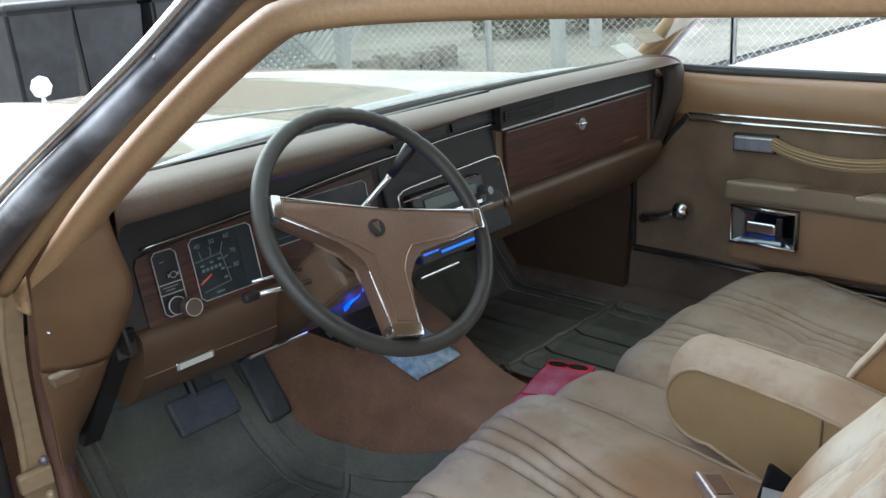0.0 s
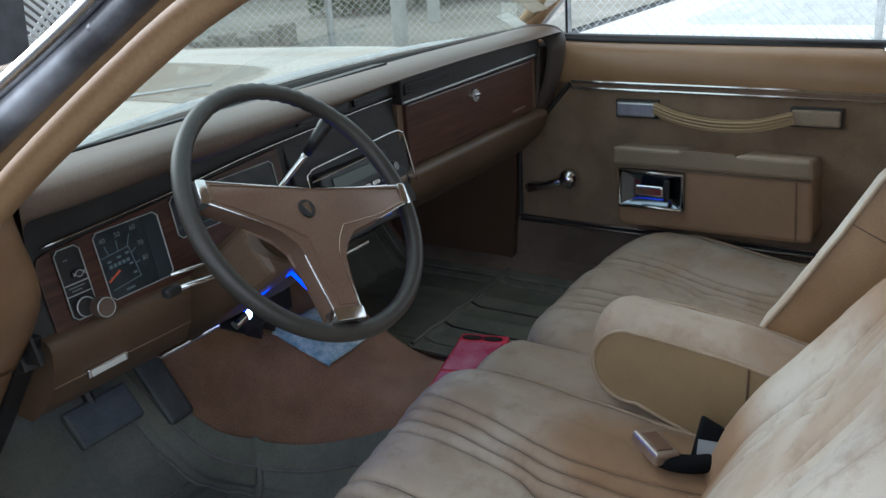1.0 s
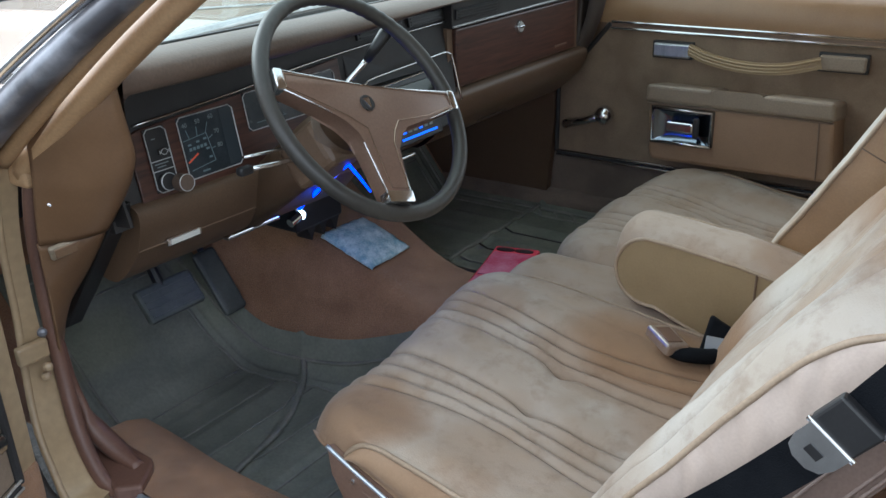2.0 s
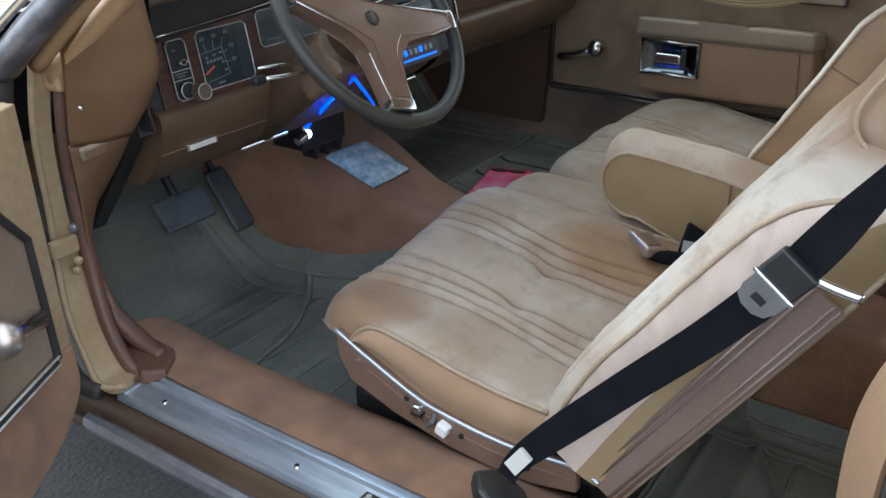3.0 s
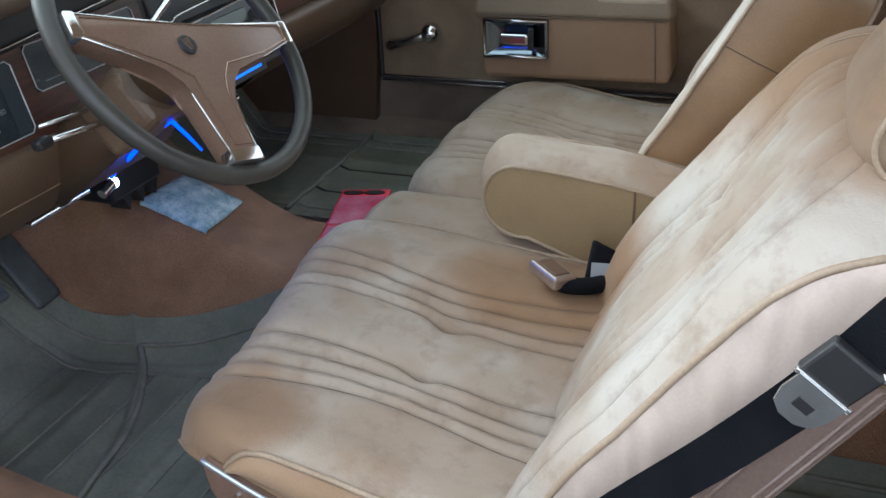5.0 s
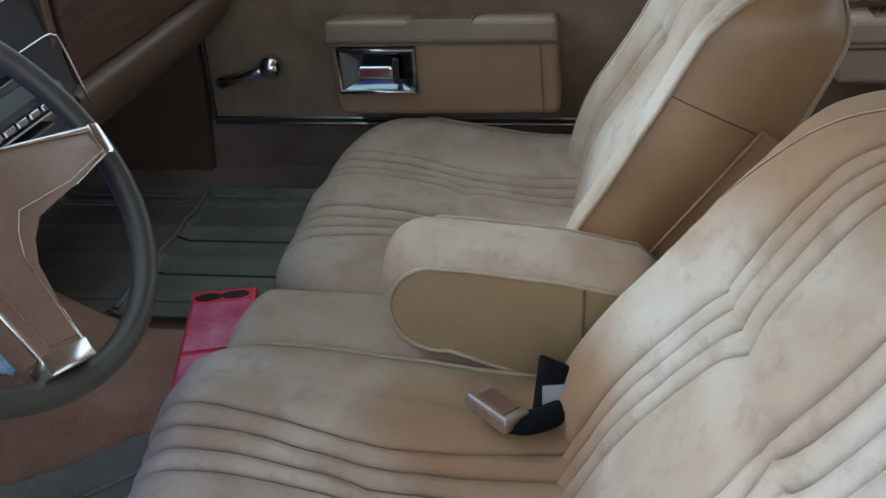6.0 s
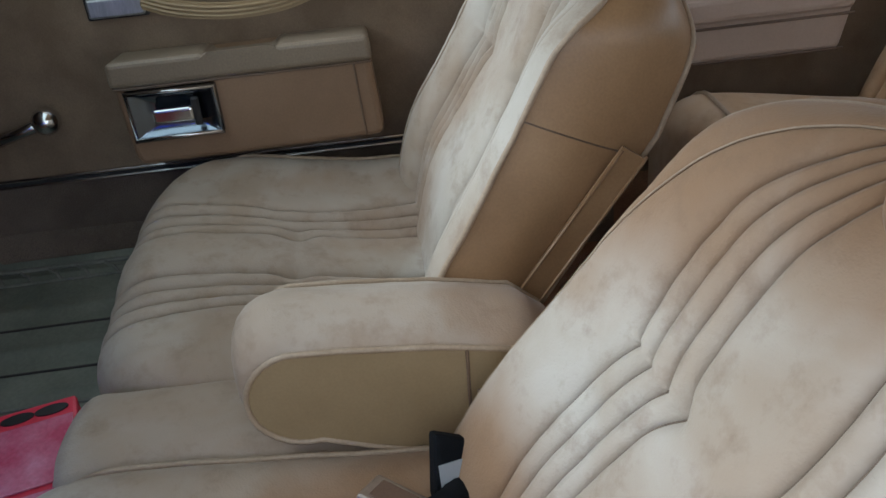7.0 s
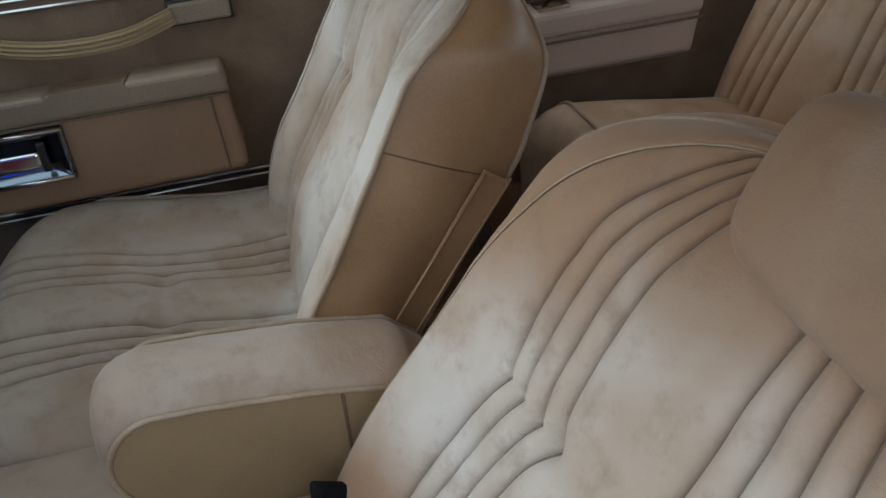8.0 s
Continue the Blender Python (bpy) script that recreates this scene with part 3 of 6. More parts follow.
def quarter(s):
    """Rear edge of the door opening, side panel behind it and rear roof pillar."""
    edge = smooth_points([(s * 0.70, -0.95, 1.225), (s * 0.745, -0.93, 1.08), (s * 0.775, -0.895, 0.93), (s * 0.782, -0.848, 0.82), (s * 0.785, -0.820, 0.73), (s * 0.785, -0.818, 0.62), (s * 0.785, -0.825, 0.52), (s * 0.785, -0.82, 0.40)], 6)
    sharp_smooth(part("lock_pillar", band([p + Vector((-s * 0.006, 0.006, 0)) for p in edge], (s * 0.80, -0.60, 0), 0.026, 0.014), VINYL_BROWN, car_body, "tan painted lock pillar"), 50)
    part("pillar_rim", tube([p + Vector((-s * 0.020, 0.018, 0)) for p in edge], 0.007, 8), VINYL_BROWN, car_body, smooth=True)
    part("pillar_seal", tube([p + Vector((s * 0.016, -0.014, 0)) for p in edge], 0.006, 8), SEAL, car_body, smooth=True)
    part("quarter_panel", prism([(-0.83, 0.28), (-0.86, 0.80), (-0.93, 0.93), (-1.95, 0.93), (-1.95, 0.28)], "x", min(s * 0.80, s * 0.86), max(s * 0.80, s * 0.86), 0.008), PAINT_TAN, car_body, "tan painted rear quarter panel")
    part("rear_pillar", prism([(-1.42, 0.92), (-2.0, 0.92), (-1.9, 1.0), (-1.42, 1.22), (-1.25, 1.22)], "x", min(s * 0.63, s * 0.70), max(s * 0.63, s * 0.70), 0.006), TRIM, car_body)
    part("rear_side_trim", prism([(-0.84, 0.27), (-0.86, 0.80), (-0.92, 0.92), (-1.62, 0.92), (-1.62, 0.27)], "x", min(s * 0.705, s * 0.755), max(s * 0.705, s * 0.755), 0.006), DOOR_CLOTH, car_body, "brown cloth rear side panel")
    rest_top = [(-0.90, 0.702), (-0.90, 0.64), (-0.90, 0.60), (-1.235, 0.598), (-1.255, 0.70), (-1.235, 0.715), (-0.93, 0.715)]
    part("side_armrest", prism(rest_top, "x", min(s * 0.655, s * 0.72), max(s * 0.655, s * 0.72), 0.012, 3), VINYL_PINK, car_body, "pinkish tan vinyl rear side armrest")
    part("armrest_cap", box(min(s * 0.645, s * 0.72), max(s * 0.645, s * 0.72), -1.25, -0.90, 0.672, 0.722, 0.014, 3), VINYL_PINK, car_body)
    part("armrest_bead", tube([(s * 0.6435, -0.905, 0.668), (s * 0.6435, -1.245, 0.668)], 0.0025, 6), TRIM_DK, car_body)
    part("armrest_bead", tube([(s * 0.654, -0.905, 0.604), (s * 0.654, -1.24, 0.602)], 0.0025, 6), TRIM_DK, car_body)
    part("ashtray", box(min(s * 0.65, s * 0.69), max(s * 0.65, s * 0.69), -1.0, -0.94, 0.720, 0.728, 0.003), CHROME, car_body, "small chrome ashtray lid")
    pleats = [box(min(s * 0.690, s * 0.71), max(s * 0.690, s * 0.71), -0.93 - 0.035 * k, -0.90 - 0.035 * k, 0.735, 0.90, 0.007, 2) for k in range(18)]
    for b in pleats:
        part("panel_pleat", b, VELOUR_REAR, car_body)


quarter(-1)
quarter(1)
part("rear_shelf", box(-0.66, 0.66, -2.0, -1.62, 0.90, 0.92, 0.004), TRIM_DK, car_body)
part("rear_bulkhead", box(-0.75, 0.75, -1.70, -1.66, 0.25, 0.90), BLACK, car_body)
part("firewall", box(-0.74, 0.74, 0.84, 0.88, 0.25, 0.86), BLACK, car_body)
rear_glass = sheet("rear_glass", 12, 6, lambda u, v: Vector(((u * 2 - 1) * 0.62, -1.49 - 0.50 * v, 1.195 - 0.275 * v + 0.03 * (1 - (u * 2 - 1) ** 2) * (1 - v))), GLASS_SIDE, car_body, "sloping clear rear window")
rear_glass.visible_shadow = False


def road_wheel(x, y):
    """A tyre with rounded shoulders and a dished steel rim."""
    s = 1 if x > 0 else -1
    n = 40
    wheel = part("wheel", tube([(x, y + 0.255 * math.cos(2 * math.pi * k / n), 0.325 + 0.255 * math.sin(2 * math.pi * k / n)) for k in range(n)], 0.072, 12, closed=True, flat=1.25), SEAL, car_body, "black rubber tyre", smooth=True)
    part("rim", rod((x - s * 0.05, y, 0.325), (x + s * 0.062, y, 0.325), 0.19, 0.185, 36), PLATE_GREY, wheel)
    part("hub_cap", rod((x + s * 0.060, y, 0.325), (x + s * 0.080, y, 0.325), 0.12, 0.07, 32), CHROME, wheel)


for wx in (-0.76, 0.76):
    for wy in (1.36, -1.62):
        road_wheel(wx, wy)
part("trunk_lid", box(-0.84, 0.84, -3.0, -1.98, 0.86, 0.92, 0.02), PAINT_TAN, car_body)


# hood, fenders and cowl
def hood(u, v):
    x, y = -0.92 + 1.84 * u, 0.50 + 1.75 * v
    a = abs(x)
    z = 0.905 + 0.035 * math.exp(-((x / 0.10) ** 2)) * 0.6 + 0.020 * math.exp(-(((a - 0.74) / 0.10) ** 2)) - 0.055 * v ** 2 - 0.35 * max(0.0, (a - 0.84) / 0.08) ** 2 * 0.3
    z -= 0.006 * math.exp(-abs(a - 0.66) / 0.006)
    return Vector((x, y, z))


def cowl(u, v):
    x = -0.70 + 1.40 * u
    return Vector((x, 0.34 - 0.06 * (x / 0.7) ** 2 + (0.20 + 0.06 * (x / 0.7) ** 2) * v, 0.955 - 0.045 * v))


sheet("cowl_panel", 20, 6, cowl, PAINT_PALE, car_body, "beige cowl panel")
for k in range(14):
    part("cowl_slot", box(-0.60 + 0.09 * k, -0.53 + 0.09 * k, 0.425, 0.437, 0.933, 0.9375), SEAL, car_body)
sheet("hood", 90, 40, hood, PAINT_PALE, car_body, "pale beige car hood")
for s in (-1, 1):
    part("fender", prism([(0.36, 0.30), (0.36, 0.90), (2.25, 0.84), (2.25, 0.40), (1.75, 0.40), (1.65, 0.62), (1.35, 0.70), (1.05, 0.62), (0.95, 0.30)], "x", min(s * 0.87, s * 0.925), max(s * 0.87, s * 0.925), 0.012), PAINT_PALE, car_body, "beige front fender")
ornament = part("hood_ornament", rod((0.06, 2.02, 0.855), (0.06, 2.02, 0.890), 0.012, 0.006), CHROME, car_body, "clear faceted hood ornament on a chrome stalk")
gem = ball((0.06, 2.02, 0.926), 0.036, seg=8, squash=(1, 0.35, 1))
part("ornament_gem", gem, plain("cut glass", (0.82, 0.84, 0.86), 0.08, 0.8), ornament)
part("cowl_moulding", tube(smooth_points([(-0.66, 0.30, 0.952), (-0.4, 0.345, 0.975), (0, 0.36, 0.982), (0.4, 0.345, 0.975), (0.66, 0.30, 0.960)], 8), 0.012, 8), CHROME, car_body, "bright windshield moulding", smooth=True)
part("wiper", tube([(-0.40, 0.56, 0.992), (-0.2, 0.555, 0.982), (-0.006, 0.55, 0.968)], 0.0035, 8), CHROME, car_body, "bright wiper arm", smooth=True)

window_1 = thing("window_1", "raked clear windshield with dark edge and stickers", "windshield", kind="structure")


def windscreen(u, v):
    x = (u * 2 - 1) * (0.665 - 0.05 * v)
    bow = 1 - (u * 2 - 1) ** 2
    return Vector((x, 0.285 + 0.065 * bow + v * (-0.455 - 0.04 * bow), 0.965 + 0.26 * v + 0.018 * bow * v))


pane = sheet("pane", 24, 12, windscreen, GLASS, window_1)
pane.visible_shadow = False
part("lower_rubber", tube([windscreen(k / 24, 0.02) for k in range(25)], 0.012, 8), SEAL, window_1, smooth=True)


# ---- front seats ----
SEAT_X, PASS_X, SEAT_HALF = 0.355, 0.345, 0.28
PLEATS = (0.055, 0.079, 0.103, 0.127)


def cushion_path(s, yf):
    """Along the padded front and top of a cushion: y, z, normal (y, z), share of top."""
    r, l1 = 0.075, 0.075
    l2 = r * math.pi / 2
    if s < l1:
        return yf - 0.015 * (1 - s / l1), 0.463 - 0.5 * (l1 - s), (1.0, 0.0), 0.0
    if s < l1 + l2:
        t = (s - l1) / r
        return yf - r * (1 - math.cos(t)), 0.463 + r * math.sin(t), (math.cos(t), math.sin(t)), math.sin(t)
    return yf - r - (s - l1 - l2), 0.538, (0.0, 1.0), 1.0


CUSHION_RUN = 0.075 + 0.075 * math.pi / 2 + 0.430


def cushion_grooves(v):
    """Distances of the sewn grooves from the cushion's middle line: drawn together where the buttons pull."""
    y = cushion_path(v * CUSHION_RUN, -0.002)[0]
    fan = 0.030 * ramp01(abs(y + 0.268), 0.0, 0.24)
    tug = 0.006 * math.exp(-abs(y + 0.268) / 0.03)
    return [g + fan * k / 3 - tug * (1 - 0.3 * k) for k, g in enumerate(PLEATS)]


def spread_columns(u, grooves, half):
    """Maps u to a place across, with columns gathered at the grooves."""
    marks = [-half] + [-g for g in reversed(grooves)] + list(grooves) + [half]
    k = u * (len(marks) - 1)
    i = min(len(marks) - 2, int(k + 1e-6))
    t = min(1.0, max(0.0, k - i))
    return marks[i] + (marks[i + 1] - marks[i]) * (0.5 - 0.5 * math.cos(math.pi * t))


def groove(off):
    return 0.007 * math.exp(-off / 0.0012) + 0.0110 * math.exp(-off / 0.0080)


def cushion_point(c, v, cx, sag=0.0):
    """A point of the padded top and front of a seat cushion; c: metres from its middle."""
    a = abs(c)
    corner = 0.0
    turn_r = 0.045 if cx < 0 < c else 0.125
    if a > SEAT_HALF - turn_r:
        corner = turn_r - math.sqrt(max(0.0, turn_r ** 2 - (a - SEAT_HALF + turn_r) ** 2))
    yf = -0.012 - 0.85 * corner + 0.010 * (1 - (c / SEAT_HALF) ** 2) + (0.038 * ramp01(c, -0.06, 0.22) if cx < 0 else 0.0)
    y, z, n, top = cushion_path(v * CUSHION_RUN, yf)
    if c * cx > 0 and a > 0.22:
        y = max(y, -0.462)
    z += top * ((0.012 * ramp01(c, -0.05, 0.16) if cx < 0 else 0.0) + 0.012 * (1 - (c / SEAT_HALF) ** 2) - 0.058 * (1 - 0.45 * (c / SEAT_HALF) ** 2) * ramp01(-y, 0.09, 0.47) - sag * math.exp(-((c / 0.2) ** 2) - ((y + 0.30) / 0.13) ** 2))
    edge = max(0.0, (a - SEAT_HALF + 0.05) / 0.05)
    outer = c * cx > 0
    z -= top * (0.004 if outer else 0.016) * edge ** 2
    if outer:
        z += top * 0.020 * ramp01(a, 0.16, 0.27) * (1 - 0.6 * ramp01(-y, 0.15, 0.42))
    dip = 0.0
    for k, g in enumerate(cushion_grooves(v)):
        dip = max(dip, (1.0 if k < 3 else 0.8) * groove(abs(a - g)))
    dip += 0.004 * math.exp(-(((a - 0.09) / 0.035) ** 2))
    dip *= 0.25 + 0.75 * top
    dip += 0.014 * math.exp(-(((a - 0.050) / 0.018) ** 2) - ((y + 0.268) / 0.020) ** 2)
    dip += 0.0035 * math.exp(-abs(a - 0.205 - 0.03 * abs(y + 0.27)) / 0.004) * top * (1 if c * cx < 0 else 0.3)
    wob = 0.0022 * noise.noise(Vector((c * 14 + cx, y * 14, 3.1))) + 0.0014 * noise.noise(Vector((c * 40, y * 40 + cx, 7.7)))
    if outer:
        z = max(z, 0.425 + 0.088 * ramp01(a, 0.15, 0.27))
    return Vector((cx + c, y - n[0] * (dip - wob), z - n[1] * (dip - wob)))


def build_cushion(parent, cx, sag):
    out = 1 if cx > 0 else -1
    body = sheet("cushion", 9 * 28, 150, lambda u, v: cushion_point(spread_columns(u, cushion_grooves(v), SEAT_HALF), v, cx, sag), VELOUR, parent, "pleated tan velour cushion, stained and worn")
    for u, sgn in ((0.0, -1), (1.0, 1)):
        rim = [cushion_point((u * 2 - 1) * SEAT_HALF, v / 60, cx, sag) for v in range(4, 61)]
        outer = sgn == out
        if outer:
            rim = [p for p in rim if p.y > -0.455]

        def wall(a, b, rim=rim, sgn=sgn, outer=outer):
            p = rim[min(len(rim) - 1, round(a * (len(rim) - 1)))]
            low = 0.385
            if outer:
                low = 0.526 - 0.078 * ramp01(-p.y, 0.08, 0.34)
            z = p.z + (min(low, p.z) - p.z) * b
            return Vector((p.x + sgn * (0.010 * math.sin(math.pi * min(1, b * 1.1)) + 0.003 * b), p.y, z))

        sheet("side_boxing", len(rim) - 1, 8, wall, VINYL_TAN if outer else VELOUR, parent, "smooth tan vinyl side" if outer else "")
        part("welt", tube([p + Vector((sgn * 0.002, 0, 0.001)) for p in rim], 0.0034, 8), WELT, parent, smooth=True)
    for sgn in (-1, 1):
        for k in range(4):
            line = []
            for q in range(13, 61):
                v = q / 62
                n = cushion_path(v * CUSHION_RUN, 0.0)[2]
                line.append(cushion_point(sgn * cushion_grooves(v)[k], v, cx, sag) + Vector((0, n[0], n[1])) * (0.0065 if k < 3 else 0.005))
            part("seam", tube(line, 0.0011, 5), GROOVE_SHADE, parent, smooth=True)
    part("seat_frame", box(cx - 0.24, cx + 0.24, -0.50, -0.09, 0.262, 0.40, 0.01), BLACK, parent, "black seat base frame")
    return body


def build_valance(parent, cx):
    """The trim plate low on the outer side of a cushion, with its bright edge, lever and screws."""
    s = 1 if cx > 0 else -1
    x = cx + s * (SEAT_HALF + 0.006)
    edge = [(-0.112, 0.530), (-0.168, 0.503), (-0.253, 0.467), (-0.309, 0.456), (-0.362, 0.450), (-0.421, 0.449), (-0.492, 0.456)]
    outline = edge + [(-0.494, 0.418), (-0.430, 0.404), (-0.379, 0.404), (-0.307, 0.410), (-0.213, 0.430), (-0.135, 0.455), (-0.116, 0.490)]
    part("valance", prism(outline, "x", x - 0.007, x + 0.007, 0.003), VALANCE, parent, "pinkish brown plastic lower side trim")
    top = smooth_points([(x + s * 0.006, y, z + 0.001) for y, z in edge] + [(x + s * 0.012, -0.525, 0.452)], 6)
    part("bright_edge", tube(top, 0.0030, 8), ALU, parent, "worn bright metal edging", smooth=True)
    part("moulded_line", tube([(x + s * 0.0072, y, z - 0.018) for y, z in edge[1:]], 0.0014, 6), VALANCE, parent)
    for y, z, mat in ((-0.153, 0.494, CHROME), (-0.236, 0.462, BLACK), (-0.325, 0.436, BLACK), (-0.425, 0.428, BLACK)):
        part("screw", rod((x + s * 0.006, y, z), (x + s * 0.010, y, z), 0.0045, 0.0035, 12), mat, parent)
    clip = part("lever", box(min(x, x + s * 0.018), max(x, x + s * 0.018), -0.266, -0.250, 0.440, 0.462, 0.004), CHROME, parent, "small chrome seat catch")
    part("catch_band", box(min(x, x + s * 0.019), max(x, x + s * 0.019), -0.2665, -0.2495, 0.447, 0.453, 0.001), BLACK, clip)
    part("slide_lever", tube([(x + s * 0.006, -0.283, 0.455), (x + s * 0.013, -0.281, 0.444), (x + s * 0.015, -0.274, 0.436)], 0.0042, 8), PLATE_GREY, parent)
    knob = box(-0.008, 0.008, -0.009, 0.009, -0.009, 0.009, 0.003)
    part("lever_knob", moved(knob, pose(x + s * 0.012, -0.299, 0.440, 20, 0, 0)), WHITE, parent, "white plastic lever knob")


def back_high(narrow):
    return 0.546 if narrow else 0.522


def back_half(h, narrow):
    """Half the width of a seat back at the height h along it; the driver's narrows to a rounder top."""
    v = h / back_high(narrow)
    w = 0.294 - 0.034 * min(v, 0.80) / 0.80
    bend = 2.3 if narrow else 2.7
    return w if v <= 0.78 else w * max(0.0, 1 - ((v - 0.78) / 0.22) ** bend) ** (1 / bend)


def face_seam(h, narrow):
    """The sewn line between the pleated middle and the plain border."""
    if narrow:
        return min(0.264 * max(0.0, 1 - (h / 0.538) ** 3.2) ** 0.40, back_half(h, narrow) - 0.004)
    return 0.86 * back_half(h, narrow)


def back_grooves(h, narrow):
    """Places of the sewn grooves across half of a seat back, with a kink where the buttons pull."""
    kink = 0.284 if narrow else 0.306
    seam, out = face_seam(h, narrow), []
    for k, g in enumerate((0.050, 0.079, 0.111, 0.141) if narrow else (0.070, 0.096, 0.122, 0.148)):
        if h < kink:
            g += 0.027 * (1 - math.exp((h - kink) / 0.045)) - 0.006 * k / 3
        else:
            g += 0.013 * (1 - math.exp((kink - h) / 0.022)) - (0.8 + 0.5 * k) * max(0.0, h - 0.36) ** 2
        out.append(max(0.002 * (k + 1), min(g, seam - 0.009 * (4 - k))))
    return out


def back_columns(u, h, narrow):
    """Metres across at the height h for u from 0 to 1, with columns gathered at the grooves."""
    g, seam, w = back_grooves(h, narrow), face_seam(h, narrow), back_half(h, narrow)
    marks = [-w, -seam] + [-x for x in reversed(g)] + g + [seam, w]
    k = u * (len(marks) - 1)
    i = min(len(marks) - 2, int(k + 1e-6))
    t = min(1.0, max(0.0, k - i))
    return marks[i] + (marks[i + 1] - marks[i]) * (0.5 - 0.5 * math.cos(math.pi * t))


def back_point(x, h, narrow, wing=0.0):
    """A point of the padded face of a seat back: x metres across, forward, up along the back."""
    w, v = max(1e-4, back_half(h, narrow)), h / back_high(narrow)
    a = min(1.0, abs(x) / w)
    d = (0.014 if narrow else 0.022) * math.exp(-(((v - 0.22) / 0.22) ** 2)) + (0.012 if narrow else -0.002)
    d += 0.016 * ramp01(a, 0.50, 0.80) * (1 - 0.7 * ramp01(v, 0.5, 0.9))
    d -= (0.022 if narrow else 0.010) * max(0.0, (a - 0.86) / 0.14) ** 2
    if narrow:
        d -= min(0.090, 0.090 * max(0.0, (h - 0.315) / 0.19) ** 3) * ramp01(a, 0.58, 1.0) * (1.0 if x < 0 else 0.2)
    d += wing * ramp01(-x / w, 0.45, 1.0) * (1 - 0.5 * ramp01(v, 0.75, 1.0))
    d -= 0.065 * max(0.0, (v - 0.76) / 0.24) ** 1.8
    dip = 0.0
    lines = back_grooves(h, narrow)
    for k, g in enumerate(lines):
        dip = max(dip, groove(abs(abs(x) - g)) * (1.0 if narrow else 1.6))
    dip *= 1 - 0.5 * ramp01(v, 0.93, 1.0)
    tuft = 0.284 if narrow else 0.306
    dip += 0.010 * math.exp(-(((abs(x) - lines[0]) / 0.016) ** 2) - ((h - tuft) / 0.016) ** 2)
    dip += 0.0045 * math.exp(-abs(abs(x) - face_seam(h, narrow)) / 0.0022)
    wob = 0.0022 * noise.noise(Vector((x * 15, v * 7, 1.3))) + 0.0010 * noise.noise(Vector((x * 40, v * 20, 9.1)))
    return Vector((x, d - dip + wob, h))


def build_back(parent, cx, lean, face_label, head):
    m = pose(cx, -0.455, 0.485, lean, 0, 0)
    top = 0.997
    narrow = cx < 0
    wing = 0.0 if narrow else 0.032
    high = top * back_high(narrow)
    sheet("backrest", 11 * 26, 150, lambda u, v: m @ back_point(back_columns(u, v * high, narrow), v * high, narrow, wing), VELOUR, parent, face_label)
    for sgn in (-1, 1):
        for k in range(4):
            line = []
            for q in range(4, 76):
                h = high * q / 80
                line.append(m @ (back_point(sgn * back_grooves(h, narrow)[k], h, narrow, wing) + Vector((0, 0.0062, 0))))
            part("seam", tube(line, 0.0009 if narrow else 0.0017, 5), GROOVE_SHADE, parent, smooth=True)
        border = [m @ (back_point(sgn * face_seam(high * q / 80, narrow), high * q / 80, narrow, wing) + Vector((0, 0.0036, 0))) for q in range(2, 79)]
        if sgn < 0:
            continue
        part("border_seam", tube(border, 0.0009, 5), WELT, parent, smooth=True)
    steps = 150 if narrow else 80
    left = [back_point(-back_half(high * k / steps, narrow), high * k / steps, narrow, wing) for k in range(steps + 1)]
    right = [back_point(back_half(high * k / steps, narrow), high * k / steps, narrow, wing) for k in range(steps + 1)]
    rim = left + right[::-1]

    def depth(h):
        return (0.108 + 0.012 * min(1.0, max(0.0, h) / 0.36) if narrow else 0.048 + 0.078 * min(1.0, max(0.0, h) / 0.36)) - 0.025 * ramp01(h, 0.46, 0.53)

    def shell(a, b):
        p = rim[min(len(rim) - 1, round(a * (len(rim) - 1)))]
        t = depth(p.z)
        out = 1 + 0.035 * math.sin(math.pi * b) + (0.022 * math.sin(math.pi * min(1.0, b * 2.2)) * noise.noise(Vector((p.z * 62 + 7 * b, p.x * 20, b * 2))) if cx < 0 else 0.0)
        y = p.y - (t + p.y) * b
        tuck = 1 - 0.05 * b ** 3
        return m @ Vector((p.x * out * tuck, y, p.z * (1 - 0.02 * b ** 2) + 0.012 * math.sin(math.pi * b) * ramp01(p.z, 0.3, 0.5)))

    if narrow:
        # one vinyl on both halves; daylight on the front is put in as pink
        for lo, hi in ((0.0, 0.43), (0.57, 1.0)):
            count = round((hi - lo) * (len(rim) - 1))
            sheet("side_boxing", count, 14, lambda a, b: shell(lo + (hi - lo) * a, b * 0.5), VINYL_PINK, parent, "gathered vinyl side, pink put in for daylight")
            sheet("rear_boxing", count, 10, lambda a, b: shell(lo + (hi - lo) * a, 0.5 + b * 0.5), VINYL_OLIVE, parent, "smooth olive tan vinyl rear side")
        sheet("top_roll", 44, 16, lambda a, b: shell(0.43 + 0.14 * a, b), VELOUR, parent, "velour rolled over the top")
    else:
        sheet("side_boxing", len(rim) - 1, 16, shell, VINYL_SIDE, parent, "smooth tan vinyl sides")
    sheet("back_panel", 24, 30, lambda u, v: m @ Vector(((u * 2 - 1) * back_half(v * high, narrow) * 0.952, -depth(v * 0.522) - 0.012 * math.sin(math.pi * v) * (1 - (u * 2 - 1) ** 4), v * top * 0.522 * 0.98)), VINYL, parent, "tan vinyl back panel")
    part("welt", tube([m @ (p + Vector((0, -0.002, 0.0))) for p in rim], 0.0036, 8), WELT, parent, smooth=True)
    rear = [m @ Vector((p.x * 0.952, -depth(p.z) - 0.001, p.z * 0.98)) for p in rim]
    part("rear_welt", tube(rear, 0.0035, 8), WELT, parent, smooth=True)
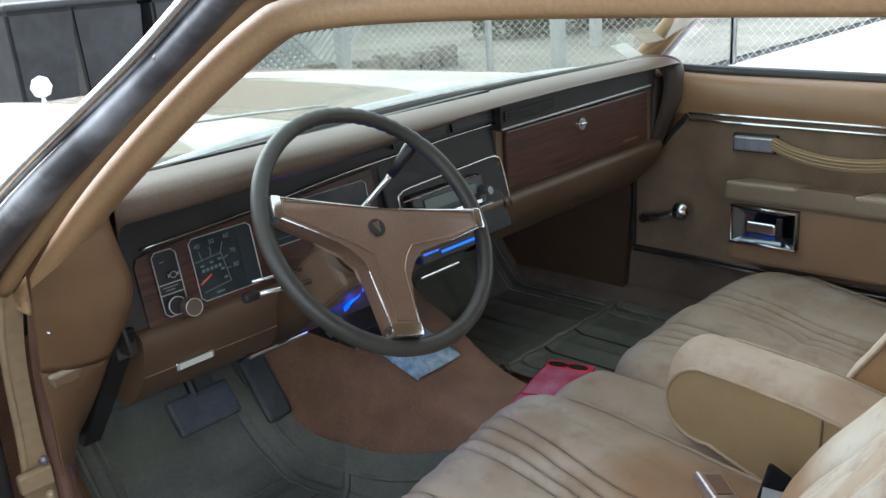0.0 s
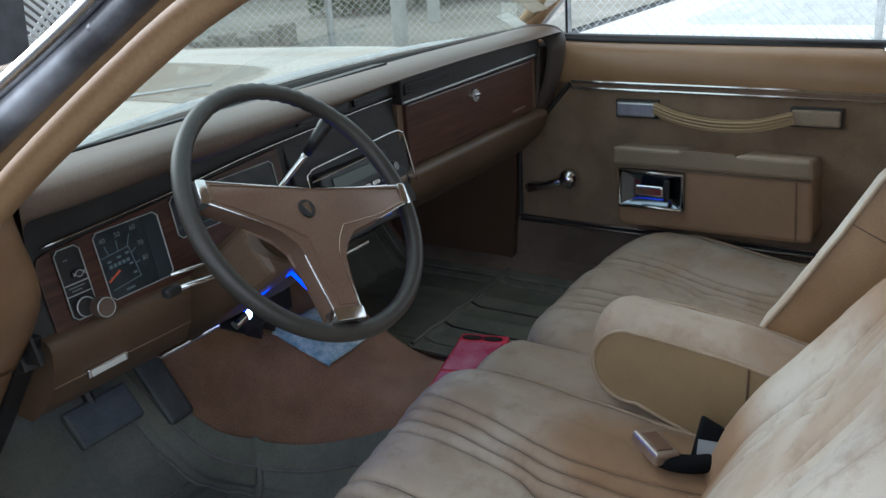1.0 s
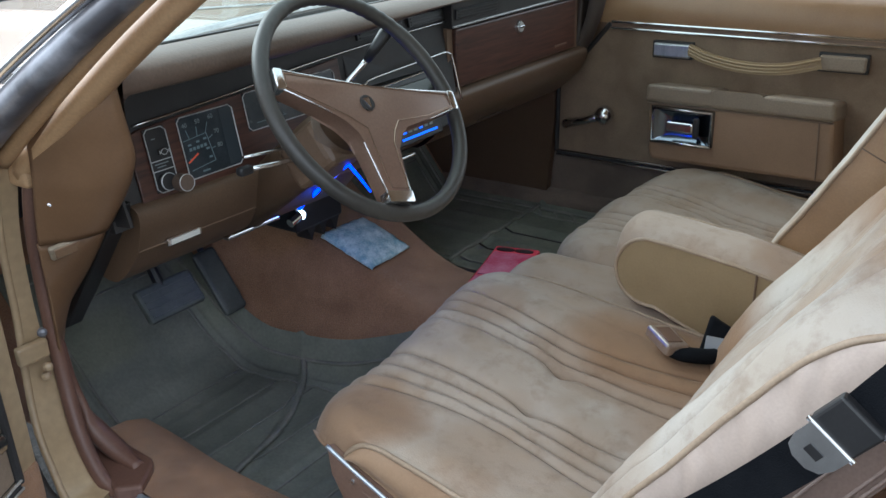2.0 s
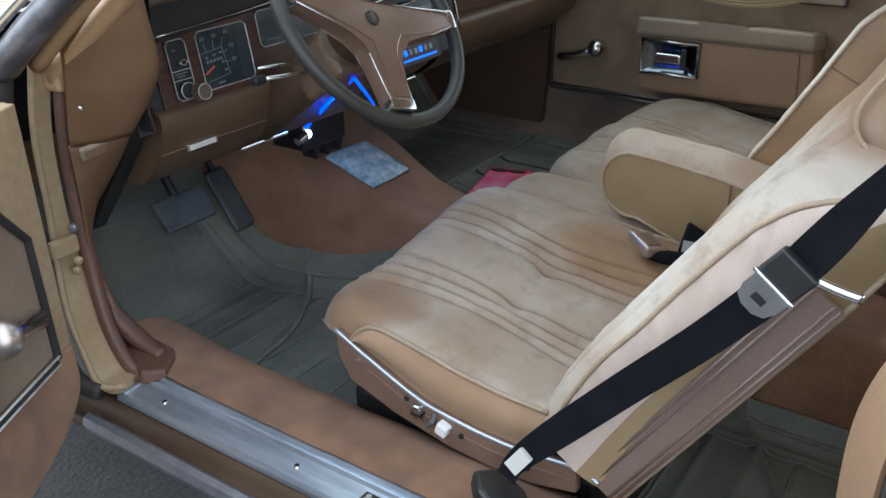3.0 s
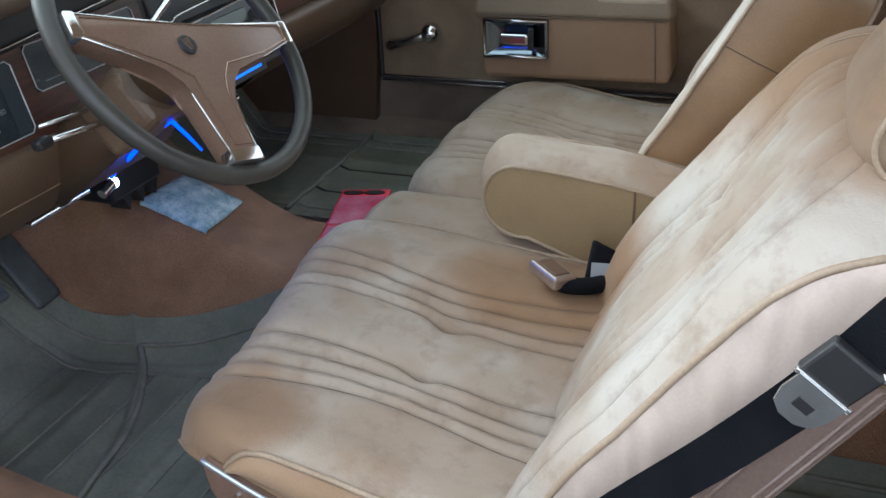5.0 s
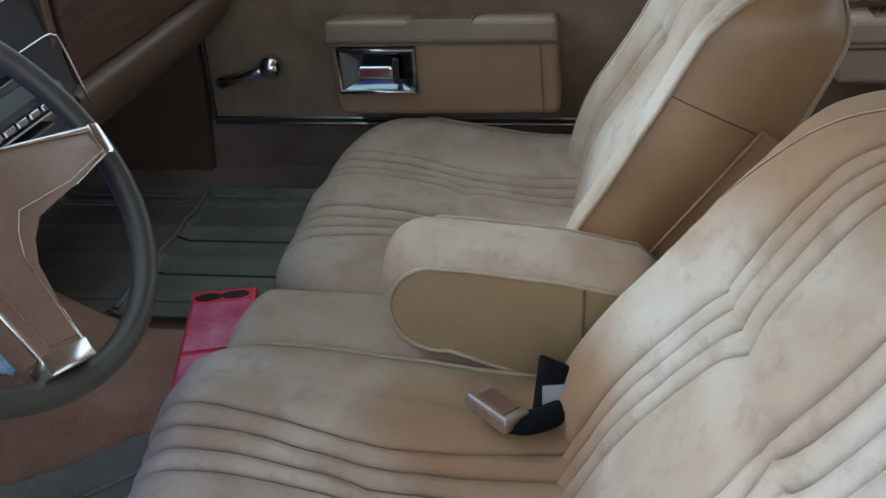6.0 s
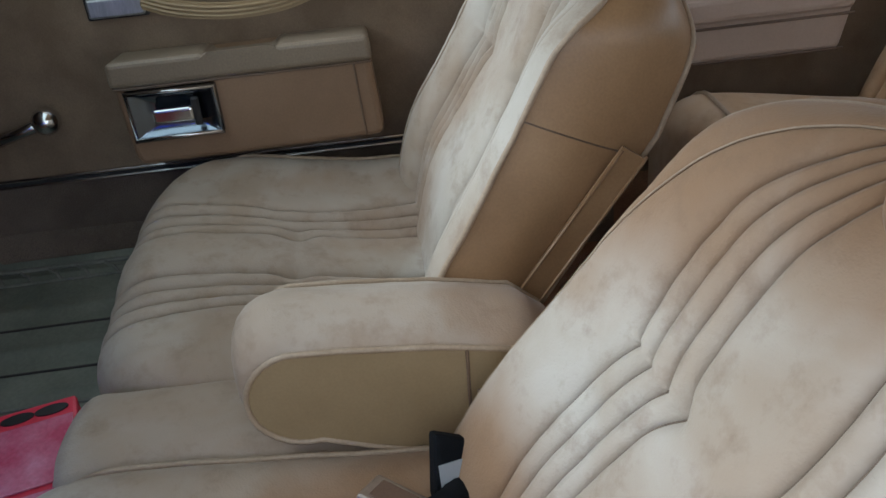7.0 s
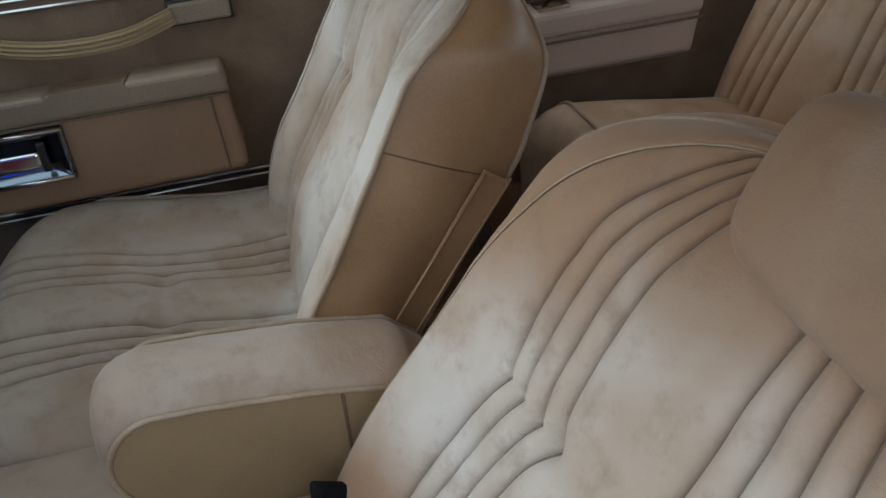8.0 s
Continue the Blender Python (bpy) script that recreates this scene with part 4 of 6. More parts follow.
    for s in (-1, 1):
        # trim channel low on each side
        w = 0.287 * s
        a, b = Vector((w * 1.016, -0.084, 0.0)), Vector((w * 0.962, -0.094, 0.375 if cx < 0 else 0.335))
        if cx > 0:
            a.x, b.x = w * 1.006, w * 0.965
            a.y, b.y = -0.020, -0.098
        part("side_channel", band([m @ a.lerp(b, q / 8) for q in range(9)], m.to_3x3() @ Vector((0, 1, 0.1)), 0.024 if cx < 0 else 0.017, 0.006), CHANNEL if cx < 0 and s < 0 else VINYL_SIDE, parent, "satin brown vinyl side channel")
        for off in (0.020, 0.012, -0.013, -0.020) if cx < 0 else (0.015, -0.015):
            part("channel_bead", tube([m @ (a + Vector((s * 0.003, off, 0))), m @ (b + Vector((s * 0.003, off, 0)))], 0.0020, 6), CHANNEL if cx < 0 and s < 0 else VINYL, parent, smooth=True)
        if narrow and s < 0:
            continue
        at = 0.335 / 0.522 / top * steps / (len(rim) - 1)
        part("cross_seam", tube([shell(at if s < 0 else 1 - at, 0.03 + 0.94 * q / 16) + Vector((0.0006 * s, 0, 0)) for q in range(17)], 0.0010, 6), TRIM_DK, parent, smooth=True)
    if head:
        def pw(x, e):
            return math.copysign(abs(x) ** e, x)

        def pillow(u, v):
            t, q = (u * 2 - 1) * math.pi, (v - 0.5) * math.pi
            return m @ Vector((-0.072 + 0.122 * pw(math.cos(q), 0.35) * pw(math.cos(t), 0.40), -0.044 + 0.060 * pw(math.cos(q), 0.6) * pw(math.sin(t), 0.7), 0.530 + 0.066 * pw(math.sin(q), 0.55)))
        loop = []
        for k in range(40):
            a = 2 * math.pi * k / 40
            loop.append(m @ Vector((-0.190, -0.044 + 0.047 * pw(math.cos(a), 0.75), 0.530 + 0.053 * pw(math.sin(a), 0.7))))
        part("rest_welt", tube(loop, 0.0026, 6, closed=True), WELT, parent, smooth=True)
        return pillow


driver_seat = thing("driver_bench", "stained tan velour bench seat half with pleats and head restraint", "car seat", "front seats")
build_cushion(driver_seat, -SEAT_X, 0.006)
build_valance(driver_seat, -SEAT_X)
rest = build_back(driver_seat, -SEAT_X, 31.5, "reclined pleated pale velour backrest", True)
sheet("head_restraint", 48, 32, rest, VELOUR, driver_seat, "padded velour head restraint")

passenger_seat = thing("passenger_bench", "tan velour bench seat half with pleats and a vinyl-sided backrest", "car seat", "front seats")
build_cushion(passenger_seat, PASS_X, 0.0)
build_valance(passenger_seat, PASS_X)
build_back(passenger_seat, PASS_X, 23.5, "upright pleated pale velour backrest", False)


def middle_pad(u, v):
    """The narrow cushion between the seats, with a tighter front edge than theirs."""
    x, c = -0.080 + 0.160 * u, 2 * u - 1
    r, rise, run = 0.034, 0.075, 0.43
    s, front = v * (rise + r * math.pi / 2 + run), -0.006 - 0.010 * c * c
    if s < rise:
        y, z = front, 0.415 + s
    elif s < rise + r * math.pi / 2:
        t = (s - rise) / r
        y, z = front - r * (1 - math.cos(t)), 0.490 + r * math.sin(t)
    else:
        y, z = front - r - (s - rise - r * math.pi / 2), 0.524
    z += (0.010 - 0.020 * c ** 4 - 0.034 * ramp01(-y, 0.12, 0.5)) * ramp01(v, 0.1, 0.3)
    return Vector((x, y, z + 0.0025 * noise.noise(Vector((x * 20, y * 20, 2)))))


centre_cushion = thing("centre_cushion", "narrow plain velour cushion between the front seats", "car seat")
sheet("pad", 24, 90, middle_pad, VELOUR, centre_cushion)

# folding armrest between the seats: rounded nose, tilting down to the rear
centre_armrest = thing("armrest_console", "folded-down velour centre armrest with olive vinyl sides", "armrest")
ARM_X0, ARM_X1 = -0.064, 0.052
nose, low = Vector((-0.298, 0.5915)), 0.0585
arm_side = [(nose.x + low * math.cos(t), nose.y + low * math.sin(t)) for t in (radians(a) for a in range(-100, 81, 12))]
arm_side += [(-0.34, 0.646), (-0.44, 0.634), (-0.53, 0.616), (-0.565, 0.585), (-0.565, 0.50), (-0.53, 0.462), (-0.44, 0.489), (-0.36, 0.514)]


def arm_body(u, v):
    """Round the outline by u, across by v, with a soft pillow crown."""
    k = u * len(arm_side)
    i, f = int(k) % len(arm_side), k - int(k)
    a, b = Vector(arm_side[i]), Vector(arm_side[(i + 1) % len(arm_side)])
    p = a.lerp(b, f)
    mid = Vector((-0.42, 0.565))
    square = math.exp(-(((p.x + 0.265) / 0.055) ** 2) - ((p.y - 0.655) / 0.05) ** 2)
    grow = (0.012 + 0.014 * square) * math.sin(math.pi * v) ** 0.5
    d = (p - mid).normalized()
    p = p + d * grow + Vector((0, 0.0015 * noise.noise(Vector((p.x * 25, p.y * 25, v * 4)))))
    lift = 0.011 * math.sin(math.pi * min(1.0, v * 1.15)) ** 0.7 * ramp01(p.y, 0.57, 0.63)
    return Vector((ARM_X0 + (ARM_X1 - ARM_X0) * v, p.x, p.y + lift))


sheet("armrest_body", 120, 20, arm_body, VELOUR, centre_armrest, "velour-covered top and nose")
for x, s in ((ARM_X0, -1), (ARM_X1, 1)):
    part("side_panel", prism([(p[0] * 0.990 - 0.004, p[1] * 0.990 + 0.006) for p in arm_side], "x", x - 0.004, x + 0.004, 0.003), VINYL_OLIVE, centre_armrest, "olive tan vinyl side")
    part("welt", tube([(x + s * 0.0035, p[0], p[1]) for p in arm_side], 0.0032, 8, closed=True), WELT, centre_armrest, smooth=True)
part("strap_tab", box(ARM_X0 - 0.008, ARM_X0 - 0.003, -0.535, -0.475, 0.568, 0.573, 0.002), TRIM_DK, centre_armrest)
part("side_seam", tube([(ARM_X0 - 0.005, -0.468, 0.628), (ARM_X0 - 0.0055, -0.466, 0.50)], 0.0018, 6), TRIM_DK, centre_armrest)


# ---- dashboard ----
dashboard = thing("dashboard", "brown padded dashboard with woodgrain panels and square gauges", "dashboard")
PAD_LINE = [(0.345, 0.962), (0.300, 0.978), (0.24, 0.992), (0.190, 0.999), (0.158, 0.997), (0.140, 0.989), (0.136, 0.979), (0.147, 0.970), (0.170, 0.966), (0.190, 0.965), (0.225, 0.965), (0.262, 0.965)]
pad_curve = smooth_points([(0, y, z) for y, z in PAD_LINE], 4)


def dash_pad(u, v):
    x = -0.676 + 1.366 * u
    p = pad_curve[round(v * (len(pad_curve) - 1))]
    end = max(0.0, (abs(x - 0.018) - 0.60) / 0.0725)
    lip = (0.012 * ramp01(x, -0.25, 0.1) - 0.012 * ramp01(-x, 0.05, 0.60)) * ramp01(v, 0.45, 0.62)
    end = end if x > 0 else 0.0
    y, z = p.y + 0.012 * end ** 2, p.z + lip - 0.010 * end ** 2 - 0.006 * ramp01(x, 0.2, 0.65)
    web = min(1.0, max(0.0, (-0.628 - x) / 0.048))
    if web > 0 and v > 0.44:
        # the underside rolls down into the driver's end slab
        t = min(1.0, (v - 0.44) / 0.5)
        web = 1 - math.sqrt(max(0.0, 1 - web ** 2))
        y += (0.141 + 0.010 * t - y) * web
        z += (0.992 - 0.075 * t - z) * web
    return Vector((x, y, z))


sheet("top_pad", 80, len(pad_curve) - 1, dash_pad, PAD, dashboard, "brown padded vinyl dash top")


def end_cap(s, deep):
    """The padded end of the dash: rolls over the edge and runs down to the kick panel."""
    line = smooth_points([(0, 0.340, 0.962), (0, 0.24, 0.990), (0, 0.165, 0.990), (0, 0.138, 0.965), (0, 0.142, 0.915), (0, 0.156, 0.865), (0, 0.186, 0.800), (0, 0.222, 0.764), (0, 0.30, 0.742), (0, 0.42, 0.735)], 5)

    def cap(u, v):
        p = line[round(u * (len(line) - 1))]
        a = (v - 0.5) * math.pi
        x = s * (0.668 + 0.030 * math.sin(a))
        inward = 0.030 * (1 - math.cos(a))
        return Vector((x, p.y + inward, p.z - inward * 0.6))

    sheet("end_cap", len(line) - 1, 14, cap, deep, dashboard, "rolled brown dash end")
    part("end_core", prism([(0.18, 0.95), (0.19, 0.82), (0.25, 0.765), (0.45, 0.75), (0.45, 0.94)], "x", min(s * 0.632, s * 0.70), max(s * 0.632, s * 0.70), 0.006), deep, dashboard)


def driver_end():
    """The driver's end of the dash: a smooth slab that rolls round from the gauge recess and runs down as the kick panel."""
    inner = smooth_points([(0, 0.345, 0.961), (0, 0.262, 0.988), (0, 0.190, 0.999), (0, 0.148, 0.992), (0, 0.139, 0.962), (0, 0.148, 0.915), (0, 0.160, 0.866), (0, 0.186, 0.826), (0, 0.218, 0.782), (0, 0.276, 0.712), (0, 0.335, 0.650), (0, 0.390, 0.595)], 6)
    outer = smooth_points([(0, 0.400, 0.930), (0, 0.345, 0.955), (0, 0.300, 0.960), (0, 0.262, 0.945), (0, 0.256, 0.915), (0, 0.258, 0.880), (0, 0.264, 0.846), (0, 0.272, 0.812), (0, 0.280, 0.770), (0, 0.286, 0.700), (0, 0.290, 0.620), (0, 0.300, 0.540)], 6)
    n = len(inner) - 1

    def slab(k, v):
        a, b = inner[k], outer[k]
        off = 0.022 * ramp01(a.z, 0.870, 0.975) + 0.010 * ramp01(-a.z, -0.840, -0.760)
        if v < 0.18:
            t = v / 0.18 * math.pi / 2
            fold = 0.050 * ramp01(k, 17, 24)
            return Vector((-0.655 - off - 0.022 * (1 - math.cos(t)), a.y + fold * (1 - math.sin(t)), a.z))
        t = (v - 0.18) / 0.82
        y = a.y + (b.y - a.y) * t ** (1.6 if b.y > a.y else 0.9)
        return Vector((-0.677 - off - (0.069 - off) * t, y, a.z + (b.z - a.z) * t))

    split = 49
    sheet("end_cap", split, 40, lambda u, v: slab(round(u * split), v), VINYL_END, dashboard, "rolled brown dash end", thick=0.004)
    low = n - split
    kick = sheet("kick_panel", low, 40, lambda u, v: slab(split + round(u * low), v) + Vector((0, 0.003 if u > 0 else 0.006, 0)), VINYL_END, car_body, "brown plastic kick panel", thick=0.004)
    part("panel_joint", tube([slab(split, 0.2 + 0.8 * k / 20) + Vector((0, -0.0005, 0)) for k in range(21)], 0.0008, 6), BLACK, dashboard, smooth=True)
    at = slab(split + 1, 0.66)
    ex = (slab(split + 4, 0.80) - slab(split + 4, 0.40)).normalized() * -1
    ez = (slab(split + 1, 0.58) - slab(split + 7, 0.58)).normalized()
    ey = ez.cross(ex).normalized()
    ez = ex.cross(ey).normalized()
    vent_at = Matrix.Translation(at) @ Matrix((ex, ey, ez)).transposed().to_4x4()
    vent = part("kick_vent", moved(box(-0.026, 0.026, -0.004, 0.004, -0.012, 0.012, 0.003), vent_at), LABEL_TAN, kick, "small tan vent plate")
    part("vent_face", moved(box(-0.020, 0.020, -0.0052, -0.003, -0.0080, 0.0095, 0.001), vent_at), VINYL_BROWN, vent)
    screw = slab(41, 0.90)
    part("end_screw", ball(screw + Vector((0, -0.003, 0)), 0.004, seg=8), CHROME, dashboard)


driver_end()
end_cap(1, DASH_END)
part("vent_band", box(0.092, 0.638, 0.186, 0.235, 0.926, 0.9760, 0.002), BLACK_SOFT, dashboard, "black recessed vent band")
part("band_bead", tube([(0.092, 0.184, 0.930), (0.610, 0.184, 0.934)], 0.0022, 6), SILVER, dashboard, "chrome bead over the glove box")
part("vent", box(0.100, 0.250, 0.181, 0.188, 0.942, 0.962, 0.002), BLACK, dashboard)
for k in range(3):
    part("vent_slat", box(0.106, 0.244, 0.1785, 0.183, 0.9455 + 0.0055 * k, 0.9475 + 0.0055 * k), BLACK_SOFT, dashboard)
part("defrost_slot", box(-0.56, -0.30, 0.275, 0.283, 0.984, 0.9885, 0.002), BLACK, dashboard)
part("dash_core", box(-0.632, -0.185, 0.29, 0.50, 0.72, 0.950), BLACK, dashboard)
part("dash_core", box(-0.184, 0.635, 0.236, 0.50, 0.72, 0.950), BLACK, dashboard)

# gauge face: one plane under the pad, turned a little towards the driver
fx = Vector((1, -0.053, 0.022)).normalized()
fh = Vector((0, 0.148, 0.989))
fh = (fh - fh.dot(fx) * fx).normalized()
fn = fx.cross(fh)
FACE = Matrix((fx, fh, fn)).transposed().to_4x4()
FACE.translation = (0, 0.195, 0.85)


def on_face(x, h, d=0.0):
    return FACE @ Vector((x, h, d))


def plate(name, x0, x1, h0, h1, d0, d1, mat, parent, bevel=0.0, label=""):
    return part(name, moved(box(x0, x1, h0, h1, d0, d1, bevel), FACE), mat, parent, label)


def ring(name, x0, x1, h0, h1, d, r, mat, parent, label=""):
    c = 0.006
    pts = [(x0 + c, h0), (x1 - c, h0), (x1, h0 + c), (x1, h1 - c), (x1 - c, h1), (x0 + c, h1), (x0, h1 - c), (x0, h0 + c)]
    return part(name, tube([on_face(x, h, d) for x, h in pts], r, 6, closed=True), mat, parent, label)


plate("dash_face", -0.672, 0.100, -0.075, 0.150, -0.040, -0.004, BLACK_SOFT, dashboard, 0.0, "black recessed dash face")
part("cluster_panel", moved(prism([(-0.622, -0.058), (-0.205, -0.052), (-0.205, 0.076), (-0.43, 0.061), (-0.600, 0.052), (-0.616, 0.048), (-0.622, 0.036)], "z", -0.004, 0.001, 0.0015), FACE), WOOD, dashboard, "dark reddish woodgrain instrument panel")
part("recess_wall", moved(prism([(-0.668, -0.066), (-0.664, -0.066), (-0.672, 0.110), (-0.676, 0.110)], "z", -0.01, 0.030), FACE), BLACK, dashboard)
part("band_bead", tube(smooth_points([on_face(-0.610, 0.0585, 0.003), on_face(-0.43, 0.0665, 0.003), on_face(-0.26, 0.0795, 0.003), on_face(-0.02, 0.0875, 0.003), on_face(0.098, 0.089, 0.003)], 6), 0.0019, 6), CHROME, dashboard, "thin chrome bead", smooth=True)
for x0, x1 in ((-0.150, -0.030), (-0.012, 0.092)):
    vent_box = plate("vent", x0, x1, 0.094, 0.113, -0.004, 0.002, BLACK, dashboard, 0.001, "black air vent")
    for k in range(3):
        plate("vent_slat", x0 + 0.005, x1 - 0.005, 0.0965 + 0.0055 * k, 0.0985 + 0.0055 * k, 0.001, 0.004, BLACK_SOFT, vent_box)

switch = plate("switch_panel", -0.598, -0.563, -0.041, 0.049, 0.001, 0.004, BLACK, dashboard, 0.001, "black switch panel with silver outline")
ring("outline", -0.598, -0.563, -0.041, 0.049, 0.005, 0.0009, SILVER, switch)
for h in (0.0035, -0.0105):
    plate("divider", -0.597, -0.564, h - 0.0006, h + 0.0006, 0.004, 0.0052, SILVER, switch)
plate("rocker", -0.583, -0.567, 0.0105, 0.0185, 0.004, 0.009, BLACK_SOFT, switch, 0.001)
ring("rocker_edge", -0.583, -0.567, 0.0105, 0.0185, 0.009, 0.0006, SILVER, switch)
plate("mark", -0.588, -0.582, 0.0335, 0.0347, 0.004, 0.0046, WHITE_INK, switch)
for k, (a, b) in enumerate(((-0.592, -0.570), (-0.589, -0.575))):
    plate("print_bar", a, b, -0.0020 - 0.0042 * k, -0.0005 - 0.0042 * k, 0.004, 0.0046, WHITE_INK, switch)
part("dial", rod(on_face(-0.582, -0.027, 0.004), on_face(-0.582, -0.027, 0.014), 0.0125, 0.0115, 24), BLACK_SOFT, switch)
part("dial_ring", tube([on_face(-0.582 + 0.0122 * math.cos(2 * math.pi * q / 28), -0.027 + 0.0122 * math.sin(2 * math.pi * q / 28), 0.013) for q in range(28)], 0.0008, 6, closed=True), SILVER, switch)
k2 = on_face(-0.571, -0.031, 0.0)
stalk = part("lamp_knob", rod(k2 + fn * 0.004, k2 + fn * 0.026, 0.005, 0.005, 12), PLATE_GREY, switch)
part("knob_cap", rod(k2 + fn * 0.020, k2 + fn * 0.038, 0.0125, 0.0118, 28), PAD, stalk, "round brown headlamp knob")
for d, r in ((0.038, 0.0119),):
    part("knob_ring", tube([k2 + fn * d + FACE.to_3x3() @ Vector((r * math.cos(a), r * math.sin(a), 0)) for a in (2 * math.pi * q / 28 for q in range(28))], 0.0006, 6, closed=True), SILVER, stalk)

# speedometer: a deep box under slanted glass, pale scale at its left, a grey-blue reflection painted at its right
speedo = plate("speedometer", -0.541, -0.442, -0.038, 0.052, -0.012, 0.0015, DARK_GLASS, dashboard, 0.001, "square black speedometer with pale scale")
ring("outline", -0.541, -0.442, -0.038, 0.052, 0.003, 0.0009, SILVER, speedo)
plate("side_wall", -0.466, -0.4445, -0.034, 0.049, 0.0015, 0.0025, plain("grey blue gauge reflection", (0.035, 0.045, 0.052), 0.25), speedo)
SCALE_INK = plain("pale blue dial print", (0.125, 0.185, 0.205), 0.6)
for a, b in (((-0.537, 0.018), (-0.496, 0.0215)), ((-0.496, 0.0215), (-0.490, -0.021)), ((-0.534, -0.026), (-0.490, -0.021))):
    part("scale_line", tube([on_face(*a, 0.002), on_face(*b, 0.002)], 0.0006, 5), SCALE_INK, speedo)
for a, b in (((-0.526, 0.019), (-0.529, 0.032)), ((-0.512, 0.020), (-0.5105, 0.034)), ((-0.497, 0.0215), (-0.490, 0.036)), ((-0.494, 0.012), (-0.486, 0.016)), ((-0.4925, -0.003), (-0.485, -0.002))):
    part("tick", tube([on_face(*a, 0.002), on_face(*b, 0.002)], 0.0006, 5), SCALE_INK, speedo)
for k in range(5):
    plate("odometer_digit", -0.530 + 0.0066 * k, -0.5256 + 0.0066 * k, 0.0015 + 0.0003 * k, 0.0060 + 0.0003 * k, 0.0015, 0.0021, SCALE_INK, speedo)
for x, h in ((-0.528, 0.0105), (-0.513, 0.0125), (-0.500, 0.014), (-0.4985, -0.001), (-0.4965, -0.014), (-0.530, -0.010)):
    plate("small_digit", x - 0.0028, x + 0.0028, h - 0.0014, h + 0.0014, 0.0015, 0.0021, SCALE_INK, speedo)
plate("unit_bar", -0.516, -0.503, -0.0325, -0.0300, 0.0015, 0.0021, SCALE_INK, speedo)


def lettering(text, size, m, mat, parent, name="numeral"):
    cu = bpy.data.curves.new(name, "FONT")
    cu.body, cu.size, cu.align_x, cu.align_y = text, size, "CENTER", "CENTER"
    probe = bpy.data.objects.new(name, cu)
    scene.collection.objects.link(probe)
    bpy.context.view_layer.update()
    me = bpy.data.meshes.new_from_object(probe)
    bpy.data.objects.remove(probe)
    me.materials.clear()
    me.materials.append(mat)
    ob = new(name, me)
    ob.parent = parent
    ob.matrix_world = m
    return ob


for text, x, h in (("40", -0.530, 0.039), ("50", -0.507, 0.0405), ("60", -0.483, 0.0425), ("70", -0.478, 0.0195), ("80", -0.477, -0.001)):
    lettering(text, 0.0092, FACE @ pose(x, h, 0.0028), WHITE_INK, speedo)
part("needle", tube([on_face(-0.537, -0.0135, 0.003), on_face(-0.518, -0.0040, 0.003)], 0.0013, 6), RED_INK, speedo, "orange red needle")
pod = plate("gauge_pod", -0.418, -0.223, 0.003, 0.061, -0.012, 0.0015, DARK_GLASS, dashboard, 0.001, "wide black gauge window with chrome edge")
ring("outline", -0.418, -0.223, 0.003, 0.061, 0.003, 0.0009, SILVER, pod)
plate("pod_mark", -0.292, -0.284, 0.030, 0.038, 0.0015, 0.0022, SCALE_INK, pod)
plate("pod_bar", -0.400, -0.340, 0.012, 0.0132, 0.0015, 0.0022, SCALE_INK, pod)

# centre stack with radio
stack = part("radio_console", box(-0.190, 0.092, 0.184, 0.24, 0.752, 0.926, 0.003), BLACK_SOFT, dashboard, "black radio console")
radio = part("radio", box(-0.150, 0.030, 0.168, 0.19, 0.812, 0.862, 0.003), BLACK, stack, "old push-button radio")
part("radio_window", box(-0.125, 0.006, 0.1655, 0.169, 0.832, 0.852, 0.001), plain("green grey dial", (0.06, 0.075, 0.065), 0.3), radio)
part("radio_bead", box(-0.160, 0.045, 0.172, 0.182, 0.806, 0.808), BRUSHED, stack)
for k in range(5):
    part("radio_button", box(-0.118 + 0.026 * k, -0.098 + 0.026 * k, 0.158, 0.169, 0.818, 0.826, 0.0015), CHROME, radio)
for x in (-0.142, 0.022):
    part("radio_knob", rod((x, 0.17, 0.837), (x, 0.148, 0.837), 0.008, 0.007, 18), PLATE_GREY, radio)
player = part("car_stereo", box(-0.165, 0.005, 0.166, 0.30, 0.752, 0.800, 0.003), BLACK, stack, "modern stereo with blue display")
part("display", box(-0.160, -0.125, 0.1645, 0.1665, 0.768, 0.782), BLUE_DISPLAY, player, "glowing blue display")
part("blue_light_bar", box(-0.118, -0.012, 0.1645, 0.1665, 0.762, 0.7655), BLUE_DISPLAY, player)
for k in range(6):
    part("display_digit", box(-0.112 + 0.016 * k, -0.102 + 0.016 * k, 0.1645, 0.1665, 0.773, 0.783), WHITE_INK if k % 3 else BLUE_DISPLAY, player)
# the console's face leans away at the top
LEAN_BACK = Matrix(((1, 0, 0, 0), (0, 1, 0.30, -0.24), (0, 0, 1, 0), (0, 0, 0, 1)))
for piece in [stack] + list(stack.children_recursive):
    piece.data.transform(LEAN_BACK)
bay_pts = [on_face(x, h, 0.022) for x, h in ((-0.176, -0.058), (-0.178, 0.014), (-0.170, 0.024), (-0.150, 0.029), (-0.02, 0.034), (0.048, 0.0365), (0.064, 0.032), (0.072, 0.020), (0.080, -0.060))]
part("stack_frame", tube(smooth_points(bay_pts, 4), 0.0021, 6), CHROME, dashboard, "chrome outline of the radio bay", smooth=True)
part("bay_line", tube([on_face(-0.172, 0.009, 0.024), on_face(0.0, 0.0145, 0.024)], 0.0016, 6), CHROME, dashboard)
part("ashtray_strip", box(-0.142, -0.043, 0.184, 0.192, 0.713, 0.719, 0.002), CHROME, dashboard)

